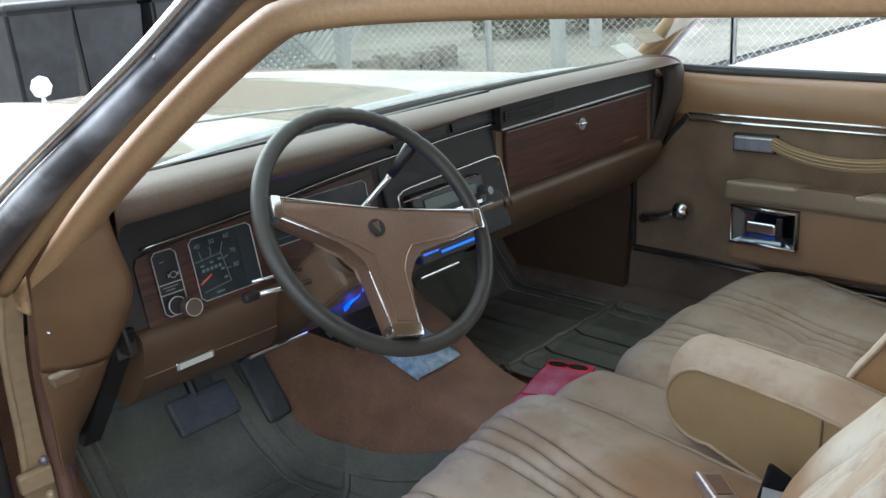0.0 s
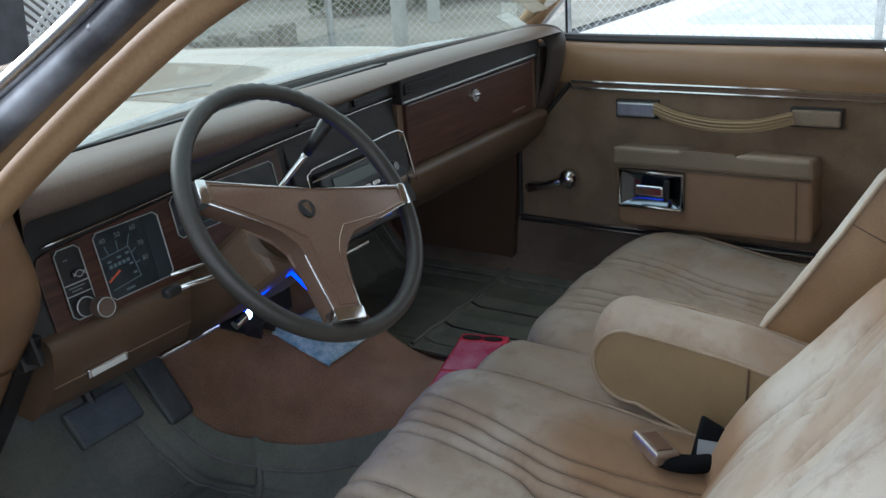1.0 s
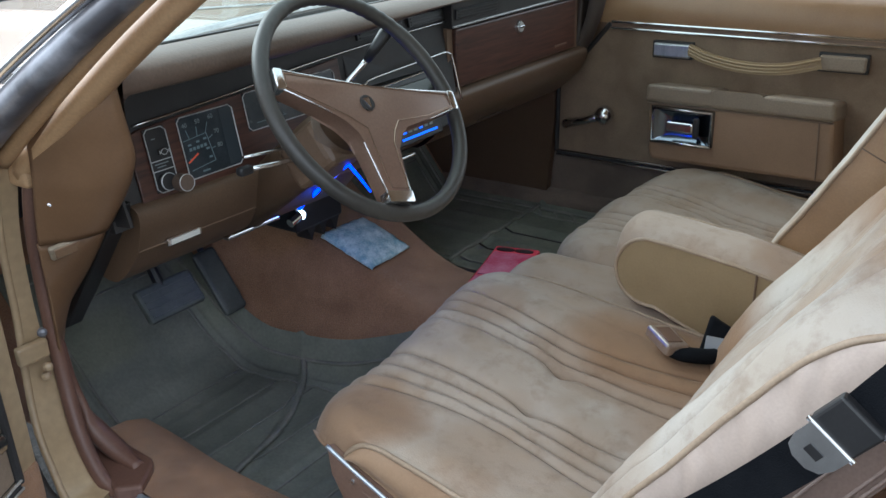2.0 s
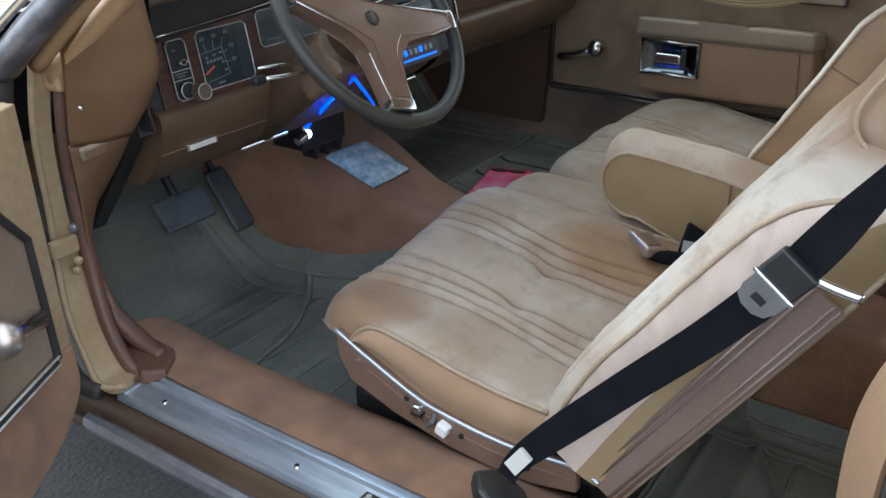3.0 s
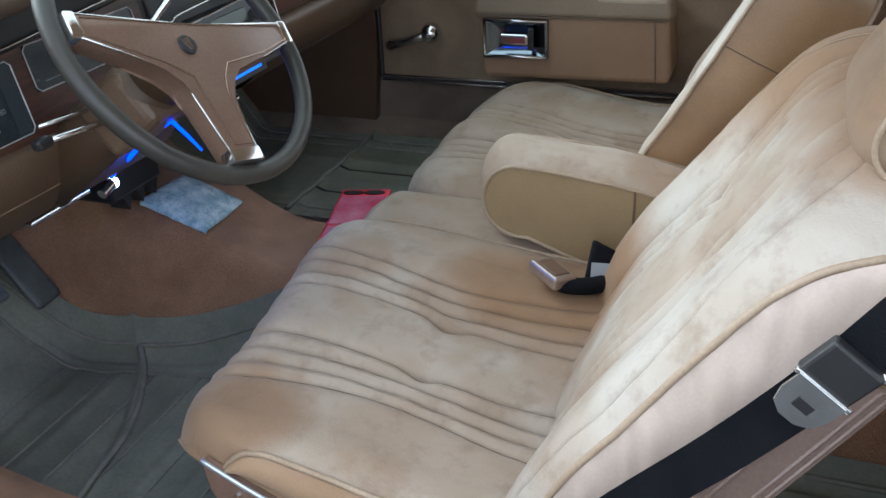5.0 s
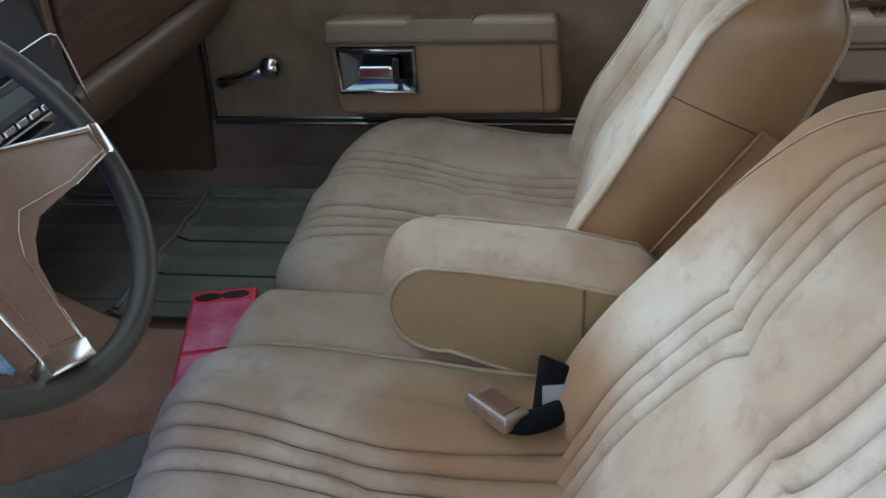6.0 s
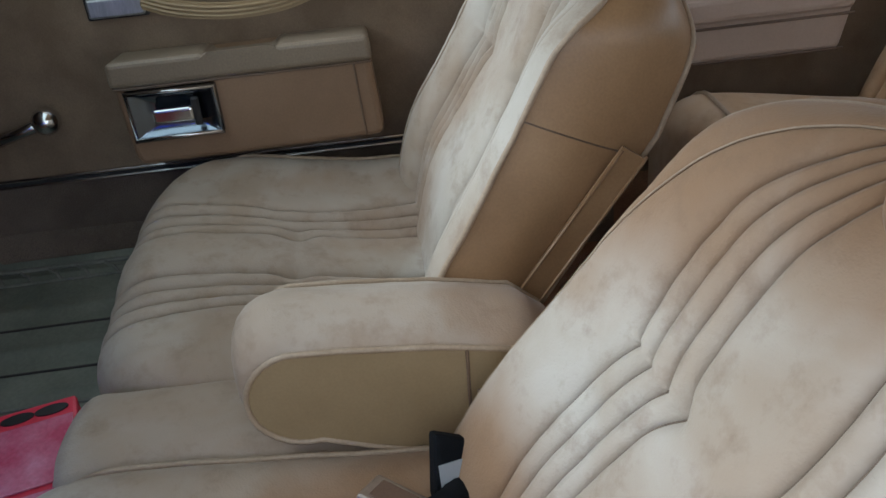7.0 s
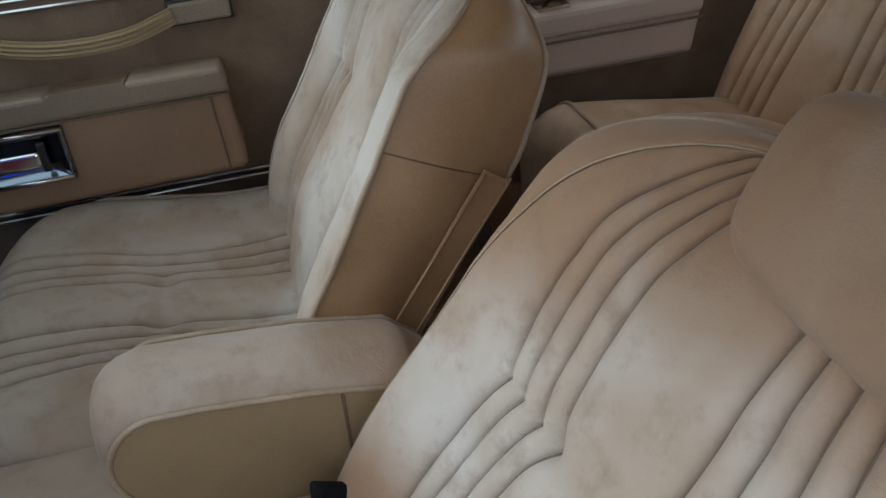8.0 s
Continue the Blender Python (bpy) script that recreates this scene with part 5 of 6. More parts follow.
# glove box and lower panels
glove = part("glove_box_door", box(0.105, 0.605, 0.186, 0.215, 0.812, 0.925, 0.004), WOOD, dashboard, "woodgrain glove box door")
part("lock_bezel", rod((0.34, 0.187, 0.897), (0.34, 0.180, 0.897), 0.0150, 0.0135, 24), CHROME, glove, "round chrome glove box lock")
part("lock_face", rod((0.34, 0.1805, 0.897), (0.34, 0.178, 0.897), 0.0105, 0.010, 20), BRUSHED, glove)
part("lock_bar", box(0.331, 0.349, 0.1745, 0.179, 0.895, 0.8995, 0.001), CHROME, glove)
part("script_badge", box(0.50, 0.560, 0.1845, 0.1865, 0.826, 0.831, 0.0008), SPOKE, glove)
part("glove_surround", box(0.088, 0.632, 0.196, 0.235, 0.795, 0.927), TRIM_DK, dashboard)
low_line = smooth_points([(0, 0.195, 0.808), (0, 0.180, 0.800), (0, 0.178, 0.786), (0, 0.192, 0.752), (0, 0.222, 0.722), (0, 0.262, 0.690), (0, 0.30, 0.682), (0, 0.42, 0.70)], 4)


def lower(x0, x1, deeper=0.0, drop=0.0):
    def f(u, v):
        p = low_line[round(v * (len(low_line) - 1))]
        x = x0 + (x1 - x0) * u
        return Vector((x, p.y + deeper * v - 0.4 * drop * (1 - v), p.z - drop * (1 - v)))
    return f


left_line = smooth_points([(0, 0.228, 0.792), (0, 0.214, 0.788), (0, 0.207, 0.778), (0, 0.210, 0.755), (0, 0.224, 0.722), (0, 0.246, 0.694), (0, 0.272, 0.672), (0, 0.305, 0.662), (0, 0.42, 0.69)], 4)


def left_lower(u, v):
    p = left_line[round(v * (len(left_line) - 1))]
    x = -0.640 + 0.455 * u
    return Vector((x, p.y - 0.053 * (x + 0.60), p.z + 0.012 * (x + 0.6)))


sheet("lower_panel", 30, len(left_line) - 1, left_lower, VINYL_DASH, dashboard, "brown lower dash panel")
part("lower_end", prism([(p.y, p.z) for p in left_line] + [(0.42, 0.79)], "x", -0.6415, -0.639), VINYL_DASH, dashboard)
part("panel_groove", tube([left_lower(k / 12, 0.50) for k in range(13)], 0.0012, 6), TRIM_DK, dashboard)
sheet("lower_panel", 30, len(low_line) - 1, lower(0.085, 0.655), VINYL_DASH, dashboard, "brown lower dash panel")
sheet("lower_middle", 16, len(low_line) - 1, lower(-0.185, 0.085, 0.02), TRIM_DK, dashboard)
release = part("brake_release", box(-0.596, -0.534, 0.214, 0.236, 0.7165, 0.7295, 0.002), CHROME, dashboard, "worn silver parking brake handle")
part("release_inlay", box(-0.591, -0.539, 0.2128, 0.2145, 0.7190, 0.7270), LABEL_WHITE, release)
part("ashtray_handle", box(-0.455, -0.340, 0.252, 0.272, 0.6690, 0.6760, 0.002), CHROME, dashboard, "long narrow chrome pull")
part("glove_pull", box(0.245, 0.370, 0.236, 0.254, 0.7060, 0.7140, 0.002), CHROME, dashboard, "narrow chrome pull")
# black strip put into the gap beside the end slab for its shade
part("dark_edge", prism([(0.214, 0.800), (0.260, 0.800), (0.330, 0.735), (0.420, 0.620), (0.440, 0.570), (0.396, 0.570), (0.342, 0.636), (0.228, 0.772)], "x", -0.672, -0.642, 0.003), BLACK, dashboard, "black filler for the shade in the dash end gap")

# steering column and wheel
steering_wheel = thing("steering_wheel", "thin dark steering wheel with bronze three-arm spoke and chrome edges", "steering wheel")
HUB, TILT = Vector((-0.390, 0.0, 0.906)), radians(36.4)
axis_x, axis_up, axis_fwd = Vector((1, 0, 0)), Vector((0, math.sin(TILT), math.cos(TILT))), Vector((0, math.cos(TILT), -math.sin(TILT)))
turn = radians(-19)


def on_wheel(a, r, d=0.0):
    """A point by angle and radius in the wheel's plane; d: towards the driver."""
    return HUB + r * (math.cos(a + turn) * axis_x + math.sin(a + turn) * axis_up) - d * axis_fwd


def flat_wheel(x, y, d=0.0):
    return on_wheel(math.atan2(y, x), math.hypot(x, y), d)


N = 120
radii = []
for k in range(N):
    a = math.degrees(2 * math.pi * k / N) % 360
    radii.append(0.0112 if (k % 2 or not 50 < a < 130) else 0.0100)
rim = part("rim", tube([on_wheel(2 * math.pi * k / N, 0.1695) for k in range(N)], [r for r in radii], 14, closed=True), WHEEL_GRIP, steering_wheel, "dark brown plastic rim with finger grips", smooth=True)


def spoke_plate(points, d0, d1, name, mat, parent, label="", bevel=0.004):
    b = bmesh.new()
    low, high = [b.verts.new(flat_wheel(x, y, d0)) for x, y in points], [b.verts.new(flat_wheel(x, y, d1)) for x, y in points]
    n = len(points)
    b.faces.new(low), b.faces.new(high[::-1])
    for i in range(n):
        b.faces.new((low[i], high[i], high[(i + 1) % n], low[(i + 1) % n]))
    bmesh.ops.bevel(b, geom=list(b.edges), offset=bevel, segments=2, profile=0.6, affect="EDGES")
    return sharp_smooth(part(name, b, mat, parent, label), 35)


tee = [(-0.155, 0.036), (-0.158, 0.010), (-0.10, -0.012), (-0.052, -0.027), (-0.034, -0.045), (-0.027, -0.066), (-0.021, -0.153), (0.021, -0.153), (0.027, -0.066), (0.034, -0.045), (0.052, -0.027), (0.10, -0.012), (0.158, 0.010), (0.155, 0.036), (0.0, 0.028)]
tee = [(x - (0.010 if y < -0.10 else 0.017 if y < -0.06 else 0.012 if y < -0.02 else 0), y - (0.012 if y > -0.10 else 0)) for x, y in tee]
spoke = spoke_plate(tee, -0.010, 0.018, "spoke", SPOKE, steering_wheel, "bronze T-shaped spoke pad", 0.005)
inset = [(x * 0.955 if abs(x) > 0.06 else x * 0.86, y * 0.975 - 0.001) for x, y in tee]
part("spoke_edge", tube([flat_wheel(x, y, 0.0165) for x, y in tee], 0.0014, 8, closed=True), CHROME, spoke, "chrome spoke edging", smooth=True)
part("spoke_line", tube([flat_wheel(x * 0.94 if abs(x) > 0.05 else x * 0.70, (y - 0.012) * 0.92 + 0.012 - (0.004 if y > 0.02 else 0), 0.0185) for x, y in tee], 0.0008, 6, closed=True), BRONZE, spoke, "bronze inner line")
for x0, x1, y0, y1 in ((-0.162, -0.149, -0.005, 0.026), (0.149, 0.162, -0.005, 0.026), (-0.033, 0.013, -0.160, -0.143)):
    spoke_plate([(x0, y0), (x1, y0), (x1, y1), (x0, y1)], 0.0, 0.0195, "end_clip", CHROME, spoke, "chrome end clip", 0.003)
c0 = flat_wheel(-0.020, -0.012, 0.0175)
emblem = part("emblem", rod(c0, c0 - axis_fwd * 0.003, 0.0125, 0.0115, 24), BLACK, spoke, "round black maker's emblem")
part("emblem_mark", moved(prism([(-0.006, 0.007), (0.006, 0.007), (0.001, -0.008), (-0.001, -0.008)], "z", 0, 0.001), Matrix.Translation(c0 - axis_fwd * 0.003) @ Matrix((axis_x, axis_up, -axis_fwd)).transposed().to_4x4()), CHROME, emblem)
part("horn_housing", rod(HUB + axis_fwd * 0.012, HUB + axis_fwd * 0.060, 0.036, 0.044, 28), VINYL_DASH, steering_wheel, "brown hub housing", smooth=True)

steering_column = thing("steering_column", "brown steering column with chrome gear and signal levers", "steering column")
part("column_tube", rod(HUB + axis_fwd * 0.060, HUB + axis_fwd * 0.36, 0.042, 0.038, 24), VINYL_DASH, steering_column, "brown column jacket", smooth=True)
part("column_shroud", moved(box(-0.042, 0.042, -0.05, 0.05, -0.038, 0.038, 0.014, 3), Matrix.Translation(HUB + axis_fwd * 0.115 + Vector((0, 0, -0.012))) @ Matrix((axis_x, axis_fwd, axis_up)).transposed().to_4x4()), TRIM_DK, steering_column, "brown plastic column shroud")
part("ignition_lock", rod((-0.33, 0.13, 0.80), (-0.31, 0.11, 0.795), 0.016, 0.015, 18), BLACK, steering_column)
lever = part("gear_lever", tube(smooth_points([(-0.365, 0.115, 0.868), (-0.312, 0.116, 0.900), (-0.275, 0.093, 0.940)], 5), 0.0050, 10), CHROME, steering_column, "grey metal gear lever", smooth=True)
part("lever_knob", tube([(-0.276, 0.094, 0.938), (-0.266, 0.084, 0.956), (-0.254, 0.072, 0.977), (-0.250, 0.069, 0.984)], [0.0065, 0.0085, 0.0105, 0.006], 12), BLACK, lever, "black gear lever grip", smooth=True)
sig = part("signal_lever", tube([(-0.430, 0.108, 0.820), (-0.470, 0.109, 0.824), (-0.520, 0.110, 0.829)], 0.0038, 10), CHROME, steering_column, "chrome turn signal lever", smooth=True)
part("lever_tip", box(-0.542, -0.518, 0.103, 0.117, 0.823, 0.836, 0.004), BLACK, sig)
part("hazard_stem", tube([(-0.435, 0.122, 0.836), (-0.515, 0.126, 0.842)], 0.0028, 8), CHROME, steering_column, smooth=True)


# ---- doors ----
DISH = plain("polished dark recess", (0.25, 0.29, 0.34), 0.16, 1.0)


def build_door(name, label, kind_name, mirror, place, glass_up):
    """One long door, built for the passenger side along -y; mirror: -1 turns it into the driver's door."""
    door = thing(name, label, "car door", kind="structure")
    s = mirror
    flip = Matrix.Diagonal((s, 1, 1, 1))

    def put(pname, bm, mat, parent=None, plabel="", smooth=False):
        moved(bm, place @ flip)
        return part(pname, bm, mat, parent or door, plabel, smooth)

    def skin(pname, nu, nv, f, mat, plabel=""):
        return sheet(pname, nu, nv, lambda u, v: place @ flip @ f(u, v), mat, door, plabel)

    put("door_shell", prism([(0.345, 0.445), (0.345, 0.86), (-0.79, 0.90), (-0.80, 0.345), (0.10, 0.352), (0.20, 0.368), (0.275, 0.388), (0.32, 0.408), (0.339, 0.425)], "x", 0.728, 0.845, 0.004), PAINT_TAN, None, "tan painted door shell")
    cloth = [(0.139, 0.858), (0.277, 0.698), (0.281, 0.518), (-0.795, 0.505), (-0.795, 0.850)]
    put("door_card", prism(cloth, "x", 0.704, 0.732, 0.006), DOOR_CLOTH, None, "brown cloth door card")
    put("card_border", tube([(0.702, y, z) for y, z in cloth[:3]], 0.006, 8), BLACK_SOFT, None, "dark card edging")
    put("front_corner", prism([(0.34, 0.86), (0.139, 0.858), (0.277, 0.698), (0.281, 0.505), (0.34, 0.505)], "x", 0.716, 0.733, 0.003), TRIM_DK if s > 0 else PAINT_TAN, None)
    put("lower_carpet", prism([(0.340, 0.510), (0.341, 0.450), (0.334, 0.430), (0.315, 0.411), (0.27, 0.392), (0.20, 0.373), (0.10, 0.358), (-0.79, 0.350), (-0.79, 0.500)], "x", 0.712, 0.735, 0.006), CARPET_SHADED if s > 0 else CARPET, None, "carpeted lower door")
    for z0, z1 in ((0.522, 0.517), (0.510, 0.505)):
        put("lower_bead", tube([(0.699, 0.280, z0), (0.699, -0.79, z1)], 0.0032, 6), CHROME, None, "thin chrome bead")
    put("lower_band", prism([(0.280, 0.522), (0.280, 0.508), (-0.79, 0.503), (-0.79, 0.517)], "x", 0.700, 0.712), BLACK_SOFT, None)
    # padded top rolling in under the window
    line = smooth_points([(0.762, 0, 0.936), (0.748, 0, 0.944), (0.728, 0, 0.942), (0.708, 0, 0.928), (0.698, 0, 0.904), (0.696, 0, 0.880), (0.700, 0, 0.858)], 5)

    def top(u, v):
        y = (0.335 if s > 0 else 0.18) - (1.13 if s > 0 else 0.975) * u
        p = line[round(v * (len(line) - 1))]
        return Vector((p.x, y, p.z - 0.010 * u + 0.006 * ramp01(y, 0.05, 0.3)))

    skin("padded_top", 40, len(line) - 1, top, VINYL, "tan padded vinyl door top")
    for z0, z1 in ((0.862, 0.856), (0.847, 0.841)):
        put("belt_bead", tube([(0.698, 0.136, z0), (0.698, -0.79, z1)], 0.0030, 6), CHROME, None, "thin chrome bead")
    put("belt_band", prism([(0.136, 0.863), (0.136, 0.846), (-0.79, 0.840), (-0.79, 0.857)], "x", 0.6995, 0.710), TRIM_DK, None)
    put("window_seal", tube([(0.760, 0.335 if s > 0 else 0.18, 0.951), (0.760, 0.15, 0.946), (0.760, -0.30, 0.940), (0.760, -0.79, 0.932)], 0.015, 8), BLACK, None, "black window seal", True)
    # armrest box with pull recess and handle bezel
    arm = put("armrest", prism([(-0.010, 0.580), (-0.004, 0.722), (-0.412, 0.722), (-0.424, 0.580), (-0.418, 0.566), (-0.018, 0.562)], "x", 0.604, 0.715, 0.012, 3), VINYL_BROWN, None, "brown vinyl armrest")
    cap = [(-0.002, 0.703), (-0.004, 0.745), (-0.154, 0.745), (-0.160, 0.737), (-0.264, 0.737), (-0.270, 0.745), (-0.414, 0.744), (-0.418, 0.702)]
    cap_mesh = prism(cap, "x", 0.594, 0.712, 0.009, 3)
    for q in cap_mesh.verts:
        q.co.z -= 0.17 * (q.co.x - 0.594) if q.co.z > 0.70 else 0.0
    put("armrest_cap", cap_mesh, VINYL_CAP, arm, "grey brown padded armrest cap")
    put("cap_seam", tube([(0.6025, -0.006, 0.699), (0.6025, -0.414, 0.698)], 0.0022, 6), TRIM_DK, arm)
    put("box_seam", tube([(0.6025, -0.386, 0.696), (0.6025, -0.392, 0.572)], 0.0016, 6), TRIM_DK, arm)

    def dish(u, v):
        a, b = 2 * u - 1, 2 * v - 1
        k = max(abs(a), abs(b))
        x = 0.591 + (0.014 * (k - 0.93) / 0.07 if k > 0.93 else 0.0115 * (1 - (k / 0.93) ** 4))
        return place @ flip @ Vector((x, -0.0935 + 0.072 * a, 0.6535 + 0.042 * b))

    bez = sheet("handle_bezel", 60, 40, dish, DISH, arm, "dished chrome door handle bezel")
    c = [(-0.0235, 0.6145), (-0.0235, 0.6935), (-0.1635, 0.6935), (-0.1635, 0.6145)]
    put("bezel_frame", tube([(0.5915, y, z) for y, z in c], 0.0046, 8, closed=True), CHROME, bez, "", True)
    put("handle", box(0.577, 0.588, -0.1255, -0.0615, 0.6435, 0.6675, 0.005, 3), CHROME, bez, "chrome door handle paddle")
    put("handle_pivot", box(0.583, 0.592, -0.1355, -0.1235, 0.6315, 0.6795, 0.003), BLACK, bez)
    # pull strap between two plates
    for y0, y1 in ((0.021, -0.068), (-0.352, -0.445)):
        put("strap_plate", box(0.682, 0.706, y1, y0, 0.790, 0.822, 0.004), BRUSHED if y0 > 0 else VINYL_CAP, None, "metal strap plate")
        put("plate_rim", box(0.690, 0.7045, y1 - 0.004, y0 + 0.004, 0.786, 0.826, 0.002), BLACK_SOFT, None)
    strap = smooth_points([(0.686, -0.066, 0.812), (0.672, -0.12, 0.797), (0.664, -0.20, 0.787), (0.666, -0.285, 0.790), (0.684, -0.356, 0.806)], 6)
    put("pull_strap", band(strap, (0, 0.2, 1), 0.013, 0.010), VINYL_OLIVE, None, "olive vinyl pull strap")
    for off in (-0.007, 0.0, 0.007):
        put("strap_rib", tube([Vector(p) + Vector((-0.006, 0, off)) for p in strap], 0.0022, 6), VINYL_OLIVE, None)
    # window crank
    crank = put("window_crank", rod((0.706, 0.246, 0.599), (0.686, 0.246, 0.599), 0.014, 0.012, 20), CHROME, None, "chrome window crank")
    put("crank_arm", tube([(0.690, 0.246, 0.599), (0.682, 0.19, 0.615), (0.676, 0.135, 0.634)], [0.012, 0.010, 0.012], 10), CHROME, crank, "", True)
    put("crank_knob", ball((0.662, 0.130, 0.640), 0.024, squash=(1.05, 1, 1)), CHROME if s > 0 else BUCKLE, crank, "", True)
    put("lock_button", rod((0.735, -0.515, 0.938), (0.735, -0.515, 0.975), 0.004, 0.006, 12), CHROME, None, "chrome lock button")
    put("lock_grommet", rod((0.735, -0.515, 0.936), (0.735, -0.515, 0.942), 0.013, 0.011, 16), CHROME, None)
    if glass_up:
        pane = skin("glass", 4, 4, lambda u, v: Vector((0.770 - 0.10 * v, 0.28 - 0.42 * v * (1 - u) - 1.07 * u, 0.94 + 0.28 * v)), GLASS_SIDE, "clear side window glass")
        pane.visible_shadow = False
    return door


build_door("door_1", "closed passenger door with brown cloth card and chrome fittings", "", 1, Matrix.Identity(4), True)
OPEN = 62
build_door("door_2", "driver's door standing wide open, tan and brown lined", "", -1, Matrix.Translation((-0.914, 0.166, 0)) @ Matrix.Rotation(radians(-OPEN), 4, "Z") @ Matrix.Translation((0.704, -0.262, 0)), False)


# ---- rear seat ----
rear_seat = thing("rear_bench", "tan velour rear bench seat with pleated backrest", "car seat")


def rear_cushion(u, v):
    x = (u * 2 - 1) * 0.66
    s = v * 0.62
    r = 0.07
    if s < 0.14:
        y, z = -0.90, 0.36 + s
    elif s < 0.14 + r * 1.57:
        t = (s - 0.14) / r
        y, z = -0.90 - r * (1 - math.cos(t)), 0.50 - 0.0 + r * math.sin(t) - 0.0
    else:
        y, z = -0.97 - (s - 0.14 - r * 1.57), 0.57
    z -= 0.05 * ramp01(s, 0.2, 0.62) + 0.05 * max(0.0, (abs(x) - 0.56) / 0.10) ** 2
    well = math.exp(-((x / 0.09) ** 2))
    dip = 0.0
    for c in (-0.36, 0.36):
        for g in (0.06, 0.085, 0.11):
            dip = max(dip, 0.006 * math.exp(-abs(abs(x - c) - g) / 0.006))
    return Vector((x, y, z + 0.012 - dip + 0.02 * well))


sheet("cushion", 150, 50, rear_cushion, VELOUR_REAR, rear_seat, "tan velour rear cushion")
part("cushion_welt", tube([rear_cushion(k / 60, 0.40) + Vector((0, 0.001, 0.002)) for k in range(61)], 0.004, 6), WELT, rear_seat, smooth=True)
part("cushion_base", box(-0.65, 0.65, -1.40, -0.93, 0.24, 0.40), VINYL, rear_seat)


def rear_back(u, v):
    x = (u * 2 - 1) * 0.66
    h = 0.55 * v
    y = -1.235 - 0.46 * h
    z = 0.455 + 0.90 * h
    d = 0.035 * math.sin(math.pi * min(1, v * 1.05)) ** 0.6 - 0.05 * max(0.0, (abs(x) - 0.56) / 0.10) ** 2
    dip = 0.0
    for c in (-0.40, 0.40):
        for k, g in enumerate((0.050, 0.082, 0.114, 0.146)):
            off = abs(abs(x - c) - g - 0.05 * abs(v - 0.6))
            dip = max(dip, 0.009 * math.exp(-off / 0.0016) + 0.011 * math.exp(-off / 0.010))
    return Vector((x, y + d - dip, z + 0.2 * (d - dip)))


sheet("backrest", 520, 60, rear_back, VELOUR_REAR, rear_seat, "pleated velour rear backrest")
part("back_core", prism([(-1.30, 0.42), (-1.60, 0.92), (-1.66, 0.92), (-1.66, 0.42)], "x", -0.64, 0.64), VINYL, rear_seat)
rear_buckle = thing("rear_belt_buckle", "black rear belt buckle tucked in the seat gap", "seat belt")
part("buckle", moved(box(-0.022, 0.022, -0.045, 0.045, -0.012, 0.012, 0.005), pose(0.42, -1.195, 0.515, 20, 0, 30)), BLACK, rear_buckle)

# ---- floor mats ----
def floor_mat(name, x0, x1, y0, y1, label, flare=0.0, cross=None):
    mat = thing(name, label, "floor mat", "floor mats")

    def across(x):
        """The raised rib across the mat: bowed, or straight where cross gives its place."""
        return y0 + 0.40 * (y1 - y0) + 0.9 * (x - x0) ** 2 if cross is None else cross

    def f(u, v):
        y = y0 + (y1 - y0) * v
        x = x0 + (x1 - x0 + flare * (0.400 - max(0.1, y))) * u
        edge = min(u * (x1 - x0), (1 - u) * (x1 - x0), v * (y1 - y0), (1 - v) * (y1 - y0))
        z = floor_height(x, y) + 0.008 + 0.012 * (1 - ramp01(edge, 0.0, 0.018))
        z += 0.007 * math.exp(-(((edge - 0.045) / 0.005) ** 2))
        if edge > 0.06:
            z += 0.0050 * (math.exp(-((((y * 14 if cross is None else x * 8.7) % 1) - 0.5) / 0.13) ** 2))
        z += 0.011 * math.exp(-((y - across(x)) / 0.007) ** 2)
        return Vector((x, y, z))

    sheet("mat_sheet", 90, 110, f, RUBBER, mat)
    wide, deep = x1 - x0, y1 - y0

    def ridge(points, r):
        part("mat_ridge", tube([f((x - x0) / wide, (y - y0) / deep) + Vector((0, 0, 0.001)) for x, y in points], r, 6, flat=0.7), RUBBER_WORN, mat, smooth=True)

    for inset, r in ((0.016, 0.0055), (0.062, 0.0035)):
        ridge([(x0 + inset, y0 + inset + (deep - 2 * inset) * k / 30) for k in range(31)], r)
        ridge([(x1 - inset, y0 + inset + (deep - 2 * inset) * k / 30) for k in range(31)], r)
        ridge([(x0 + inset + (wide - 2 * inset) * k / 16, y1 - inset) for k in range(17)], r)
        ridge([(x0 + inset + (wide - 2 * inset) * k / 16, y0 + inset) for k in range(17)], r)
    rows = int((deep - 0.16) / 0.085)
    for j in range(rows if cross is None else 0):
        ridge([(x0 + 0.07 + (wide - 0.14) * k / 12, y0 + 0.09 + 0.085 * j) for k in range(13)], 0.0026)
    if deep > 0.6:
        ridge([(x, across(x)) for x in (x0 + 0.02 + (wide - 0.04) * k / 24 for k in range(25))], 0.0065)
    if cross is not None:
        # dark tubes drawn for the shade in two long mat grooves
        for x in (0.345, 0.465):
            part("mat_groove", tube([f((x - x0) / wide, (y - y0) / deep) + Vector((0, 0, 0.0005)) for y in (y0 + 0.06 + (cross - y0 - 0.06) * k / 12 for k in range(13))], 0.0024, 6), SEAL, mat, smooth=True)
        for k in range(9):
            a, b = (0.606, cross - 0.03 - 0.05 * k), (0.655, cross + 0.01 - 0.05 * k)
            ridge([(a[0] + (b[0] - a[0]) * q / 6, a[1] + (b[1] - a[1]) * q / 6) for q in range(7)], 0.003)
    return mat


